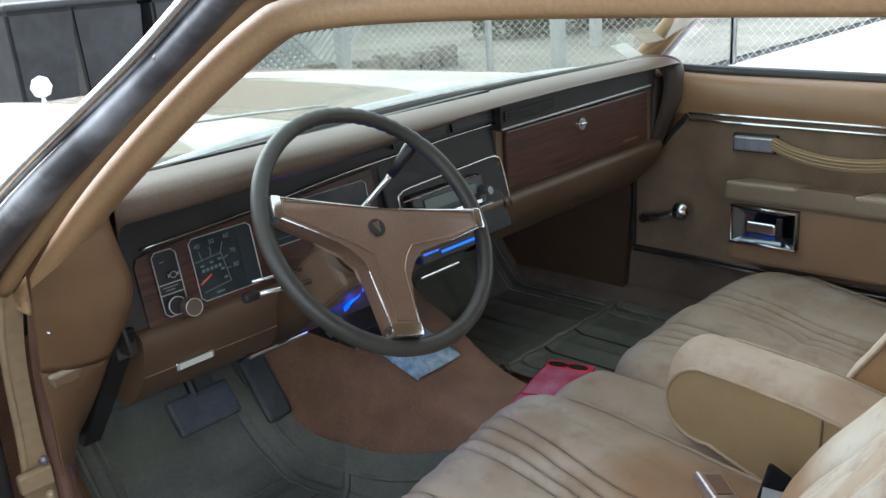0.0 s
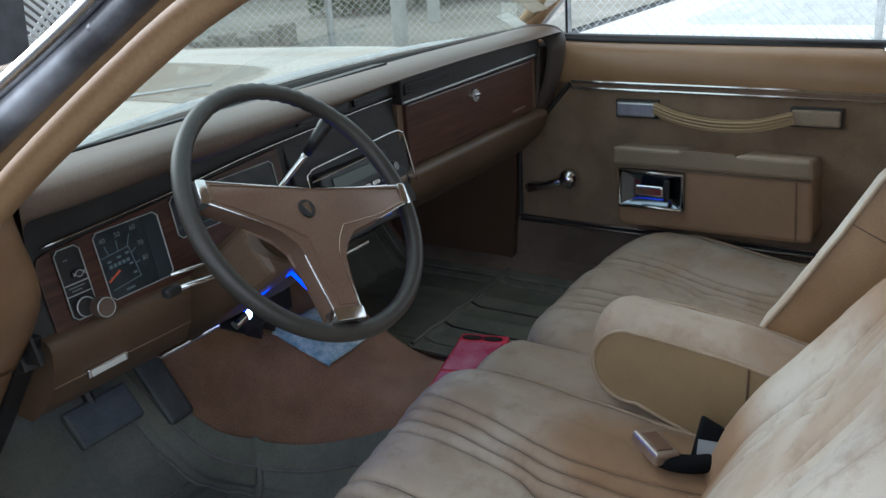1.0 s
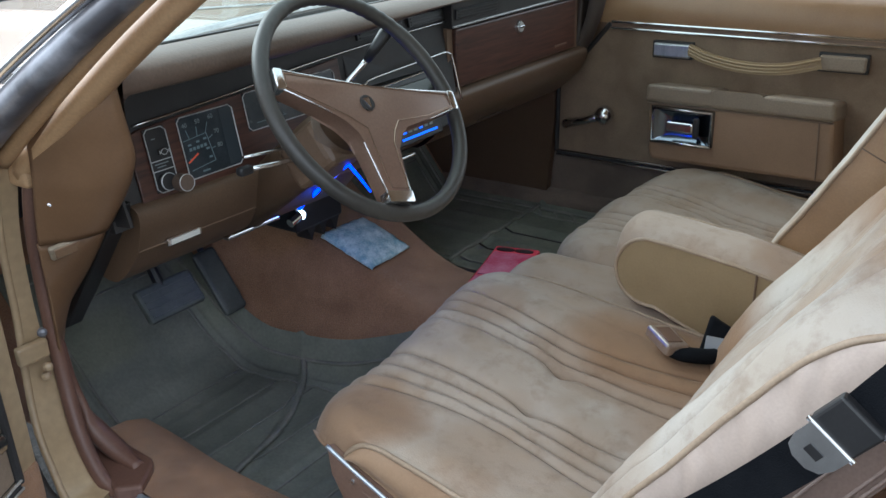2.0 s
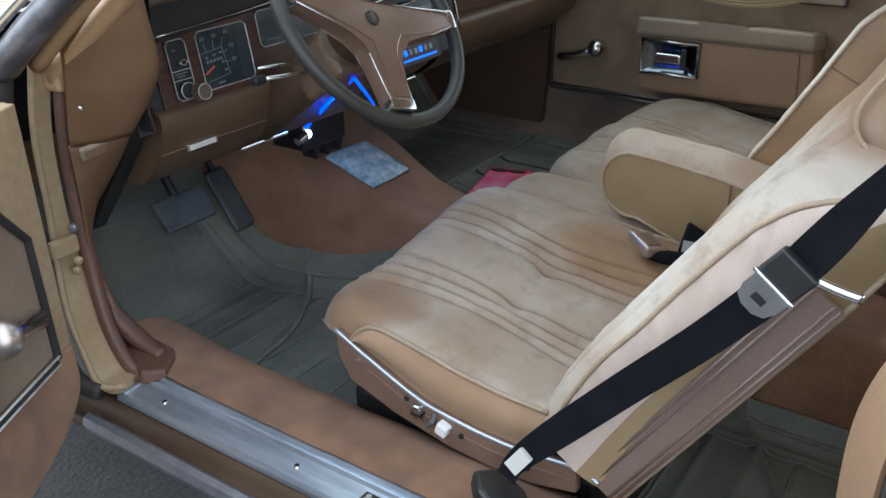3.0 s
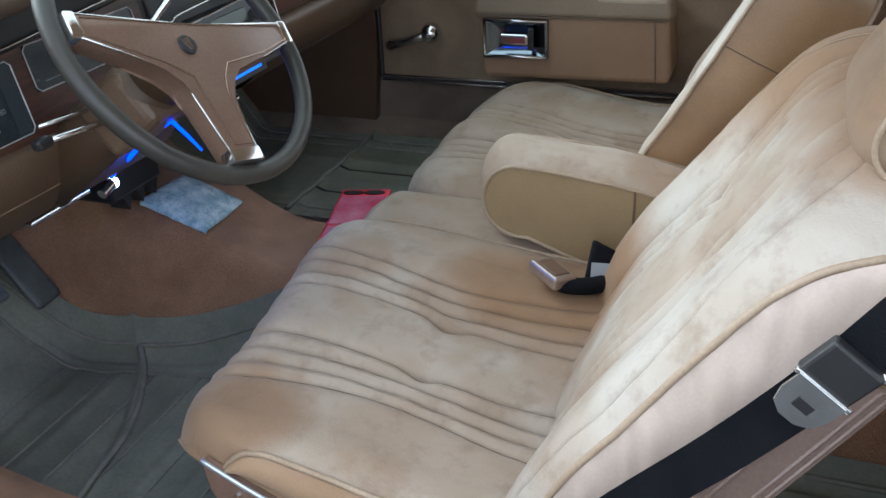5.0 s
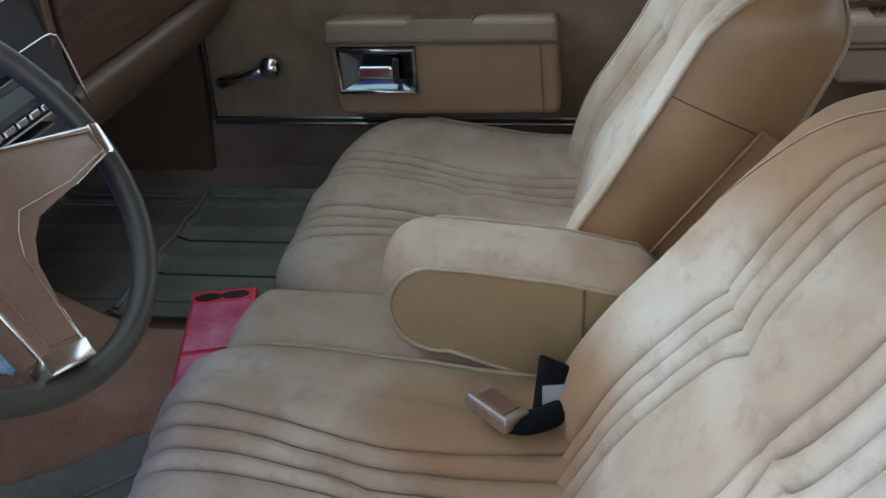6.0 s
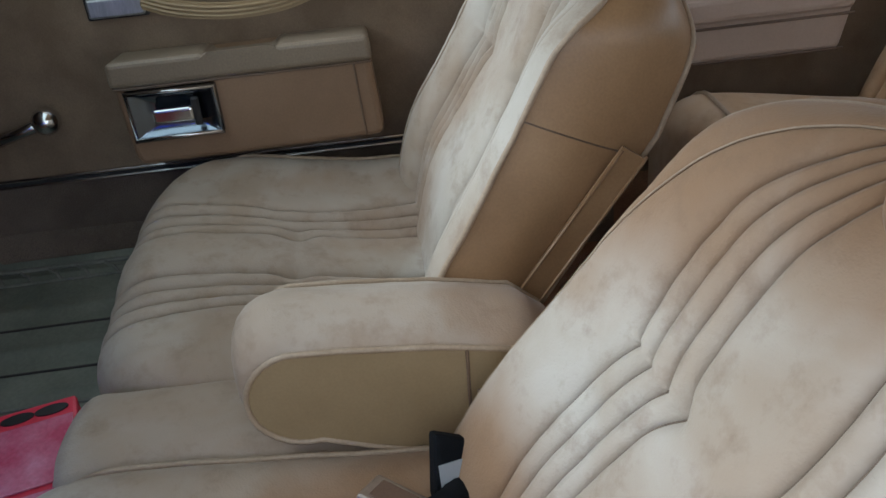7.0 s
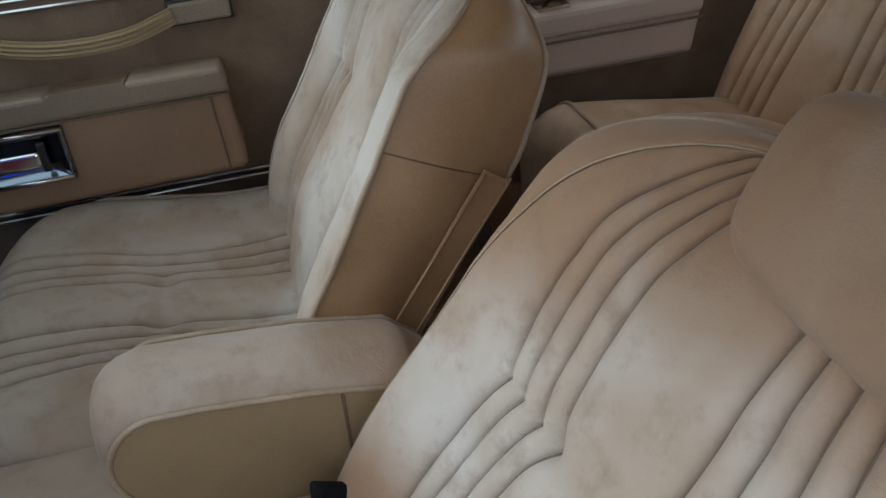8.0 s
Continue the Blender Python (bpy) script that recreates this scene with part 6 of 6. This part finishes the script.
floor_mat("driver_floor_mat", -0.60, -0.175, -0.10, 0.74, "grey-green rubber driver's mat with raised rim and ribs", 0.235)
floor_mat("passenger_floor_mat", 0.20, 0.668, -0.10, 0.74, "grey-green rubber passenger mat with raised rim and ribs", 0.0, 0.302)
floor_mat("rear_floor_mat", -0.60, -0.16, -0.93, -0.44, "grey-green rubber rear mat with raised rim")

# ---- pedals ----
brake_pedal = thing("brake_pedal", "wide worn grey-black rubber brake pedal", "pedal")
part("pad", moved(box(-0.062, 0.062, -0.008, 0.008, -0.034, 0.034, 0.006), pose(-0.425, 0.470, 0.505, -38, 0, 0)), PEDAL, brake_pedal, "ribbed rubber pad")
for k in range(4):
    part("pad_rib", moved(box(-0.055, 0.055, -0.0105, -0.007, -0.002, 0.002), pose(-0.425, 0.470, 0.505, -38, 0, 0) @ pose(0, 0, -0.022 + 0.014 * k)), PEDAL, brake_pedal)
part("arm", tube([(-0.43, 0.478, 0.510), (-0.43, 0.53, 0.60), (-0.43, 0.52, 0.75)], 0.010, 8), BLACK, brake_pedal)
gas_pedal = thing("accelerator_pedal", "tall worn grey-black rubber accelerator pedal", "pedal")
part("pad", moved(box(-0.031, 0.031, -0.008, 0.008, -0.072, 0.072, 0.010, 3), pose(-0.236, 0.560, 0.440, -32, 0, 6)), PEDAL, gas_pedal)
part("arm", tube([(-0.236, 0.60, 0.49), (-0.236, 0.66, 0.60)], 0.007, 8), BLACK, gas_pedal)

# ---- driver's seat belt ----
seat_belt = thing("driver_seat_belt", "black lap and shoulder belt with chrome tongue over the seat side", "seat belt")
run = smooth_points([(-0.700, -0.425, 0.450), (-0.690, -0.445, 0.485), (-0.676, -0.552, 0.606), (-0.676, -0.640, 0.705), (-0.678, -0.708, 0.793), (-0.680, -0.753, 0.866), (-0.686, -0.790, 0.930), (-0.692, -0.830, 1.00), (-0.70, -0.88, 1.10)], 6)
part("webbing", band(run, [Vector((0.10, 0.78, 0.62))] * len(run), [0.013 + 0.006 * ramp01(k / len(run), 0.05, 0.2) - 0.013 * ramp01(k / len(run), 0.52, 0.80) for k in range(len(run))], 0.0025), WEB, seat_belt, "wide black webbing")
tong = pose(-0.684, -0.706, 0.794, 0, 0, 0) @ Matrix.Rotation(radians(38), 4, "X") @ Matrix.Diagonal((0.7, 0.68, 0.68, 1))
part("slider", moved(box(-0.010, 0.008, -0.032, 0.032, -0.024, 0.028, 0.004), tong), BLACK, seat_belt, "black plastic slider")
plate_pts = [(-0.030, -0.020), (0.030, -0.020), (0.030, -0.045), (0.024, -0.062), (0.010, -0.070), (-0.010, -0.070), (-0.024, -0.062), (-0.030, -0.045)]
tongue = part("tongue", moved(prism(plate_pts, "x", -0.015, -0.012), tong), CHROME, seat_belt, "chrome buckle tongue")
part("tongue_slot", moved(box(-0.0165, -0.0105, -0.010, 0.010, -0.052, -0.040), tong), BLACK, tongue)
part("slider_bar", moved(box(-0.014, -0.008, -0.036, 0.036, -0.024, -0.017, 0.002), tong), CHROME, seat_belt)
part("guide_arm", tube(smooth_points([(-0.680, -0.728, 0.794), (-0.679, -0.752, 0.788), (-0.678, -0.770, 0.785)], 4), 0.005, 8), CHROME, seat_belt, smooth=True)
part("anchor_boot", moved(prism([(-0.028, -0.040), (-0.010, -0.052), (0.022, -0.040), (0.030, -0.012), (0.022, 0.038), (-0.022, 0.038), (-0.032, 0.0)], "z", -0.012, 0.014, 0.007, 3), pose(-0.712, -0.422, 0.428, 0, 12, -35)), BLACK, seat_belt, "black rubber anchor boot")
part("belt_label", band([(-0.701, -0.432, 0.466), (-0.695, -0.450, 0.492)], Vector((0.10, 0.78, 0.62)), 0.010, 0.006), LABEL_WHITE, seat_belt, "small white sewn label")

# ---- centre belt buckles between cushion and back ----
centre_buckle = thing("centre_belt_buckle", "chrome and black belt buckle on the driver's cushion", "seat belt")
buckle_at = pose(-0.178, -0.376, 0.542, 6, 10, -37) @ Matrix.Scale(1.3, 4)
part("buckle_head", moved(box(-0.015, 0.015, -0.024, 0.024, -0.007, 0.007, 0.003), buckle_at), BUCKLE, centre_buckle, "chrome push buckle")
part("buckle_inset", moved(box(-0.010, 0.010, -0.016, 0.016, 0.0065, 0.0082, 0.001), buckle_at), SPOKE, centre_buckle)
part("buckle_boot", tube(smooth_points([(-0.188, -0.390, 0.534), (-0.186, -0.410, 0.531), (-0.166, -0.434, 0.525), (-0.135, -0.448, 0.516)], 5), 0.016, 10, flat=0.7, up=(0, 0, 1)), WEB, centre_buckle, "black webbing sleeve", smooth=True)
spare_buckle = thing("spare_belt_buckle", "dark belt end with white label standing in the seat gap", "seat belt")
part("sleeve", moved(prism([(-0.030, -0.05), (0.030, -0.05), (0.022, 0.052), (-0.014, 0.068)], "y", -0.011, 0.011, 0.005), pose(-0.142, -0.436, 0.508, -22, 6, -72)), WEB, spare_buckle)
part("label", moved(box(-0.016, 0.010, -0.0135, -0.011, 0.006, 0.036), pose(-0.142, -0.436, 0.508, -22, 6, -72)), plain("grey printed label", (0.30, 0.32, 0.34), 0.6), spare_buckle, "white printed label")

# ---- foil pouch on the hump ----
POUCH = surface("printed pale blue pouch", (0.20, 0.35, 0.45), (0.58, 0.69, 0.74), 0.35, scale=35, fine=260, bump=0.25, rough_b=0.5, detail=0.5)
pouch = thing("plastic_pouch", "pale blue printed plastic pouch lying on the hump", "packet")


def pouch_top(u, v):
    a, b, c, d = Vector((-0.094, 0.396, 0)), Vector((0.027, 0.389, 0)), Vector((0.045, 0.282, 0)), Vector((-0.076, 0.282, 0))
    p = a.lerp(b, u).lerp(d.lerp(c, u), v)
    puff = 0.010 * (math.sin(math.pi * u) * math.sin(math.pi * v)) ** 0.5
    return Vector((p.x, p.y, floor_height(p.x, p.y) + 0.006 + puff + 0.003 * noise.noise(Vector((u * 7, v * 7, 3)))))


sheet("pouch_sheet", 24, 24, pouch_top, POUCH, pouch, thick=0.006)
PRINT_BLUE = plain("blue pouch print", (0.03, 0.10, 0.20), 0.5)
rng = random.Random(12)
for k in range(13):
    u, v, long = rng.uniform(0.10, 0.72), rng.uniform(0.12, 0.86), rng.uniform(0.10, 0.24)
    bend = rng.uniform(-0.10, 0.10)
    stroke = [pouch_top(u + long * q / 6, v + bend * math.sin(math.pi * q / 6)) + Vector((0, 0, 0.0035)) for q in range(7)]
    part("print_stroke", tube(stroke, rng.choice((0.0008, 0.0014, 0.0024)), 5, flat=0.3), PRINT_BLUE, pouch)
part("white_strip", tube([pouch_top(0.08 + 0.84 * q / 10, 0.95) + Vector((0, 0, 0.003)) for q in range(11)], 0.0055, 6, flat=0.3), LABEL_WHITE, pouch, "white sealed edge")

# ---- red box on the hump in front of the seat ----
# red film; its sky glare is put into the base colour as pink
PINK = surface("red film with pink sky glare", (0.44, 0.06, 0.12), (0.56, 0.22, 0.31), 0.12, scale=14, fine=200, bump=0.03, coat=0.6)
red_box = thing("red_carton", "red card carton with film panels coloured for pink glare and dark ovals", "box")
carton_at = pose(0.066, 0.077, -0.023, 0, 0, 14.5)
part("carton", moved(box(-0.290, 0.006, -0.090, 0.0, 0.447, 0.535, 0.004), carton_at), RED_CARD, red_box, "glossy red carton")
part("top_panel", moved(box(-0.138, -0.030, -0.086, -0.006, 0.535, 0.538, 0.001), carton_at), PINK, red_box, "glossy red film panel, sky glare coloured in pink")
part("top_panel", moved(box(-0.284, -0.148, -0.086, -0.006, 0.535, 0.538, 0.001), carton_at), PINK, red_box, "glossy red film panel, sky glare coloured in pink")
for y in (-0.024, -0.062):
    o = rod((-0.012, y, 0.533), (-0.012, y, 0.5365), 0.019, seg=24)
    for v in o.verts:
        v.co.x = -0.012 + (v.co.x + 0.012) * 0.45
    part("oval", moved(o, carton_at), BLACK, red_box)

# ---- blue-lit gadget under the dash ----
gadget = thing("led_charger", "black under-dash charger with blue light and bright lamp", "charger")
part("body", box(-0.205, -0.075, 0.350, 0.44, 0.575, 0.648, 0.006), BLACK, gadget)
part("lamp", rod((-0.228, 0.345, 0.606), (-0.200, 0.345, 0.614), 0.0085, 0.0095, 18), CHROME, gadget, "chrome-ringed lamp")
part("lamp_lens", ball((-0.199, 0.344, 0.6142), 0.0095, seg=14), WHITE_GLOW, gadget, "bright blue-white lens")
# glowing tubes added where a streak of blue light lies under the column
part("light_strip", tube(smooth_points([(-0.226, 0.318, 0.640), (-0.262, 0.255, 0.682), (-0.300, 0.190, 0.724), (-0.345, 0.115, 0.770), (-0.380, 0.055, 0.806)], 4), [0.0042 - 0.0018 * abs(math.sin(k * 0.55)) for k in range(17)], 8), BLUE_GLOW, gadget, "glowing blue tube for a streak of light")
part("light_strip", tube([(-0.380, 0.053, 0.806), (-0.364, 0.045, 0.780), (-0.350, 0.040, 0.757)], [0.0026, 0.0022, 0.0014], 8), BLUE_GLOW, gadget, "glowing blue tube for a streak of light")
for k in range(3):
    part("clip", prism([(-0.17 + 0.035 * k, 0.575), (-0.145 + 0.035 * k, 0.575), (-0.158 + 0.035 * k, 0.545)], "y", 0.36, 0.40), BLACK, gadget)

blue_data = bpy.data.lights.new("blue_lamp", "POINT")
blue_data.energy, blue_data.color, blue_data.shadow_soft_size = 0.12, (0.01, 0.08, 1.0), 0.006
blue_lamp = new("blue_lamp", blue_data)
blue_lamp.location = (-0.285, 0.190, 0.705)

# windshield stickers
sticker = thing("windshield_sticker", "pale square inspection stickers inside the windshield corner", "sticker")
for u0, v0, w, h, mat in ((0.905, 0.27, 0.075, 0.13, LABEL_TAN), (0.915, 0.165, 0.06, 0.085, LABEL_WHITE)):
    part("sticker_sheet", moved(box(-0.5, 0.5, -0.5, 0.5, -0.5, 0.5), Matrix.Translation(windscreen(u0, v0 + h / 2) + Vector((0, -0.006, -0.003))) @ Matrix.Rotation(radians(30), 4, "X") @ Matrix.Diagonal((w, 0.05, 0.0008, 1))), mat, sticker)


# ---- yard round the car ----
tagged(sheet("driveway", 30, 30, lambda u, v: Vector((-6 + 30 * u, 3.4 + 14 * v, 0.012)), CONCRETE), "pale tan concrete driveway", "driveway", kind="structure")
tagged(sheet("side_yard", 20, 20, lambda u, v: Vector((1.6 + 34 * u, -16 + 19.2 * v, 0.008)), surface("bleached concrete", (0.62, 0.61, 0.57), (0.74, 0.73, 0.69), 0.85, scale=0.35, fine=20, bump=0.1)), "bleached white concrete side yard", "yard", kind="structure")
PICKET = surface("white painted wood", (0.46, 0.46, 0.45), (0.58, 0.58, 0.56), 0.6, scale=5, fine=80, bump=0.1)
GALV = surface("galvanised steel", (0.45, 0.46, 0.47), (0.60, 0.61, 0.62), 0.45, metal=0.7, scale=9, fine=100, bump=0.05)


def wire_fence(name, a, b, high, label, cell=0.11):
    """Chain-link fence: posts, top rail and a woven diamond mesh."""
    fence = thing(name, label, "fence", "wire fences")
    a, b = Vector(a), Vector(b)
    d = (b - a)
    length, d = d.length, d.normalized()
    n = max(2, round(length / 2.6))
    for k in range(n + 1):
        p = a + d * length * k / n
        part("post", rod(p, p + Vector((0, 0, high)), 0.035, seg=10), GALV, fence)
    part("top_rail", rod(a + Vector((0, 0, high)), b + Vector((0, 0, high)), 0.025, seg=8), GALV, fence)
    bm = bmesh.new()
    steps = int((length + high) / cell)
    for k in range(-int(high / cell), int(length / cell)):
        for sgn in (1, -1):
            x0 = k * cell if sgn > 0 else (k * cell + high)
            s0, s1 = x0, x0 + sgn * high
            z0, z1 = 0.0, high
            if s0 < 0:
                z0, s0 = (-s0 if sgn > 0 else 0), 0
            if s1 < 0:
                z1, s1 = high + s1, 0
            if s1 > length:
                z1, s1 = high - (s1 - length), length
            if s0 > length:
                z0, s0 = s0 - length, length
            if z1 - z0 < 0.05:
                continue
            rod(a + d * s0 + Vector((0, 0, z0)), a + d * s1 + Vector((0, 0, z1)), 0.0028, seg=3, bm=bm)
    part("mesh_wire", bm, GALV, fence)
    return fence


wire_fence("wire_fence", (4.3, 6.9, 0), (7.4, 3.2, 0), 1.25, "galvanised chain-link fence at the driveway's end", 0.075)
wire_fence("wire_fence", (7.4, 3.2, 0), (7.4, -5.5, 0), 1.25, "galvanised chain-link fence beside the yard", 0.09)

# white lattice wall, dark bins and the stone edging
lattice = thing("lattice_panel", "white diagonal wooden lattice panel", "lattice")
for x, z, w, h in ((5.3, 0.62, 2.6, 1.2),):
    for k in range(20):
        for sgn in (1, -1):
            s = -1.0 + 0.10 * k
            p, q = Vector((s, 0, 0)), Vector((s + sgn * 1.2, 0, 1.2))
            part("slat", moved(band([p, q], Vector((1, 0, -sgn)).normalized(), 0.020, 0.012), Matrix.Translation((4.75, 7.35 + 0.014 * sgn, 0.0)) @ Matrix.Rotation(radians(-6), 4, "Z")), PICKET, lattice)
BIN = surface("black bin plastic", (0.018, 0.019, 0.022), (0.035, 0.037, 0.042), 0.5, scale=5, fine=120, bump=0.05)


def wheelie_bin(x, y, rz, label):
    b = thing("wheelie_bin", label, "bin", "bins")
    m = pose(x, y, 0.012, 0, 0, rz)
    bm = bmesh.new()
    bmesh.ops.create_cone(bm, cap_ends=True, segments=4, radius1=0.36, radius2=0.44, depth=0.92, matrix=pose(0, 0, 0.56, 0, 0, 45))
    bmesh.ops.bevel(bm, geom=list(bm.edges), offset=0.03, segments=2, affect="EDGES")
    part("bin_body", moved(bm, m), BIN, b)
    part("bin_lid", moved(box(-0.34, 0.34, -0.36, 0.36, 1.02, 1.08, 0.02), m), BIN, b)
    part("bin_handle", moved(tube([(-0.25, 0.40, 1.0), (0.25, 0.40, 1.0)], 0.016, 8), m), BIN, b)
    for s in (-1, 1):
        part("bin_wheel", moved(rod((s * 0.30, 0.30, 0.11), (s * 0.36, 0.30, 0.11), 0.11, seg=18), m), BIN, b)
    return b


wheelie_bin(2.05, 6.9, 10, "black wheeled rubbish bin standing on the driveway")
wheelie_bin(2.74, 6.95, -8, "black wheeled rubbish bin standing on the driveway")
wheelie_bin(3.42, 7.0, 5, "black wheeled rubbish bin standing on the driveway")
part_edge = thing("stone_edging", "low weathered stone edging", "edging")
for k in range(12):
    part("edging_stone", box(3.3 + 0.28 * k, 3.55 + 0.28 * k, 6.5 - 0.03 * k, 6.72 - 0.03 * k, 0.0, 0.20 + 0.03 * (k % 3), 0.03), CONCRETE, part_edge)


# hedge: twigs with many small leaves
LEAF = surface("dusty leaves", (0.035, 0.065, 0.020), (0.10, 0.16, 0.055), 0.6, scale=3, fine=40, bump=0.05)


def hedge(name, centres, label, seed):
    rng = random.Random(seed)
    h = thing(name, label, "shrub", "shrubs")
    stems, leaves = bmesh.new(), []
    for cx, cy, r, top in centres:
        for _ in range(6):
            tube([(cx + rng.uniform(-0.1, 0.1), cy, 0), (cx + rng.uniform(-r, r) * 0.5, cy + rng.uniform(-r, r) * 0.5, top * 0.5), (cx + rng.uniform(-r, r), cy + rng.uniform(-r, r), top * 0.95)], [0.02, 0.012, 0.004], 5, bm=stems)
        for _ in range(4500):
            a, q = rng.uniform(0, 6.283), rng.random() ** 0.4
            p = Vector((cx + r * q * math.cos(a), cy + r * q * math.sin(a), top * (0.1 + 0.9 * rng.random() ** 0.8) * (1 - 0.3 * q * q)))
            leaves.append((p, rng.uniform(0.03, 0.075), rng.uniform(0, 6.283), rng.uniform(-1.2, 1.2)))
    part("stems", stems, TRIM_DK, h)
    vs, fs = [], []
    for p, s, a, t in leaves:
        d = Vector((math.cos(a) * math.cos(t), math.sin(a) * math.cos(t), math.sin(t)))
        o = d.cross(Vector((0.2, 0.3, 1))).normalized() * s * 0.35
        n = len(vs)
        vs += [tuple(p), tuple(p + d * s * 0.5 + o), tuple(p + d * s), tuple(p + d * s * 0.5 - o)]
        fs.append((n, n + 1, n + 2, n + 3))
    me = bpy.data.meshes.new("leaves")
    me.from_pydata(vs, [], fs)
    me.materials.append(LEAF)
    ob = new("leaves", me)
    ob.parent = h
    return tagged(ob, kind="stuff")


hedge("hedge", [(9.6, 7.6, 0.7, 0.75), (10.6, 7.2, 0.8, 0.85), (11.6, 6.9, 0.8, 0.8)], "low dusty green hedge behind the fence", 4)
hedge("hedge", [(12.5, 10.8, 0.9, 1.3), (14.2, 10.6, 1.0, 1.5), (16.0, 10.2, 1.0, 1.4)], "taller green hedge farther off", 9)
wall = thing("garden_wall", "pale rendered garden wall along the boundary", "wall", kind="structure")
part("wall_body", box(13.0, 13.2, -16, 6.6, 0, 1.9, 0.01), surface("pale render", (0.60, 0.58, 0.54), (0.70, 0.68, 0.64), 0.9, scale=0.8, fine=40, bump=0.2), wall)
# dark band beyond the fence, built as a low wall
kerb_wall = thing("low_wall", "dark low wall behind the fence", "wall", kind="structure")
part("wall_body", moved(box(0, 16.0, 0, 0.4, 0, 0.85, 0.02), pose(5.5, 11.8, 0, 0, 0, 10)), surface("dark grey concrete", (0.06, 0.06, 0.058), (0.12, 0.115, 0.105), 0.9, scale=1.2, fine=40, bump=0.3), kerb_wall)
house = thing("brick_house", "pinkish brick house behind the low wall", "house")
part("wall", moved(box(0, 14.0, 0, 0.3, 0, 3.2), pose(6.0, 14.5, 0, 0, 0, 10)), surface("pink brick", (0.40, 0.26, 0.20), (0.50, 0.34, 0.27), 0.9, scale=2, fine=60, bump=0.3), house)
part("roof", moved(prism([(-0.6, 3.1), (3.0, 4.6), (3.0, 3.1)], "x", -0.5, 14.5), pose(6.0, 14.5, 0, 0, 0, 10)), ASPHALT, house)
for x, y in ((5.0, 6.3), (6.4, 4.6), (8.6, 5.6)):
    gp = thing("gate_post", "pale square gate post", "post", "gate posts")
    part("post_body", box(x - 0.06, x + 0.06, y - 0.06, y + 0.06, 0, 1.6, 0.01), PICKET, gp)
# mound added to give the side window its soft grey patch
heap = thing("gravel_heap", "low grey mound added for a soft grey patch", "gravel heap")
sheet("heap_body", 40, 40, lambda u, v: Vector((9.8 + 3.0 * (u - 0.5), 0.4 + 4.0 * (v - 0.5), 0.55 * max(0.0, math.sin(math.pi * u) * math.sin(math.pi * v)) ** 0.9 + 0.03 * noise.noise(Vector((u * 9, v * 9, 4))))), surface("pale grey mound", (0.46, 0.46, 0.45), (0.56, 0.56, 0.54), 0.9, scale=6, fine=40, bump=0.8), heap)
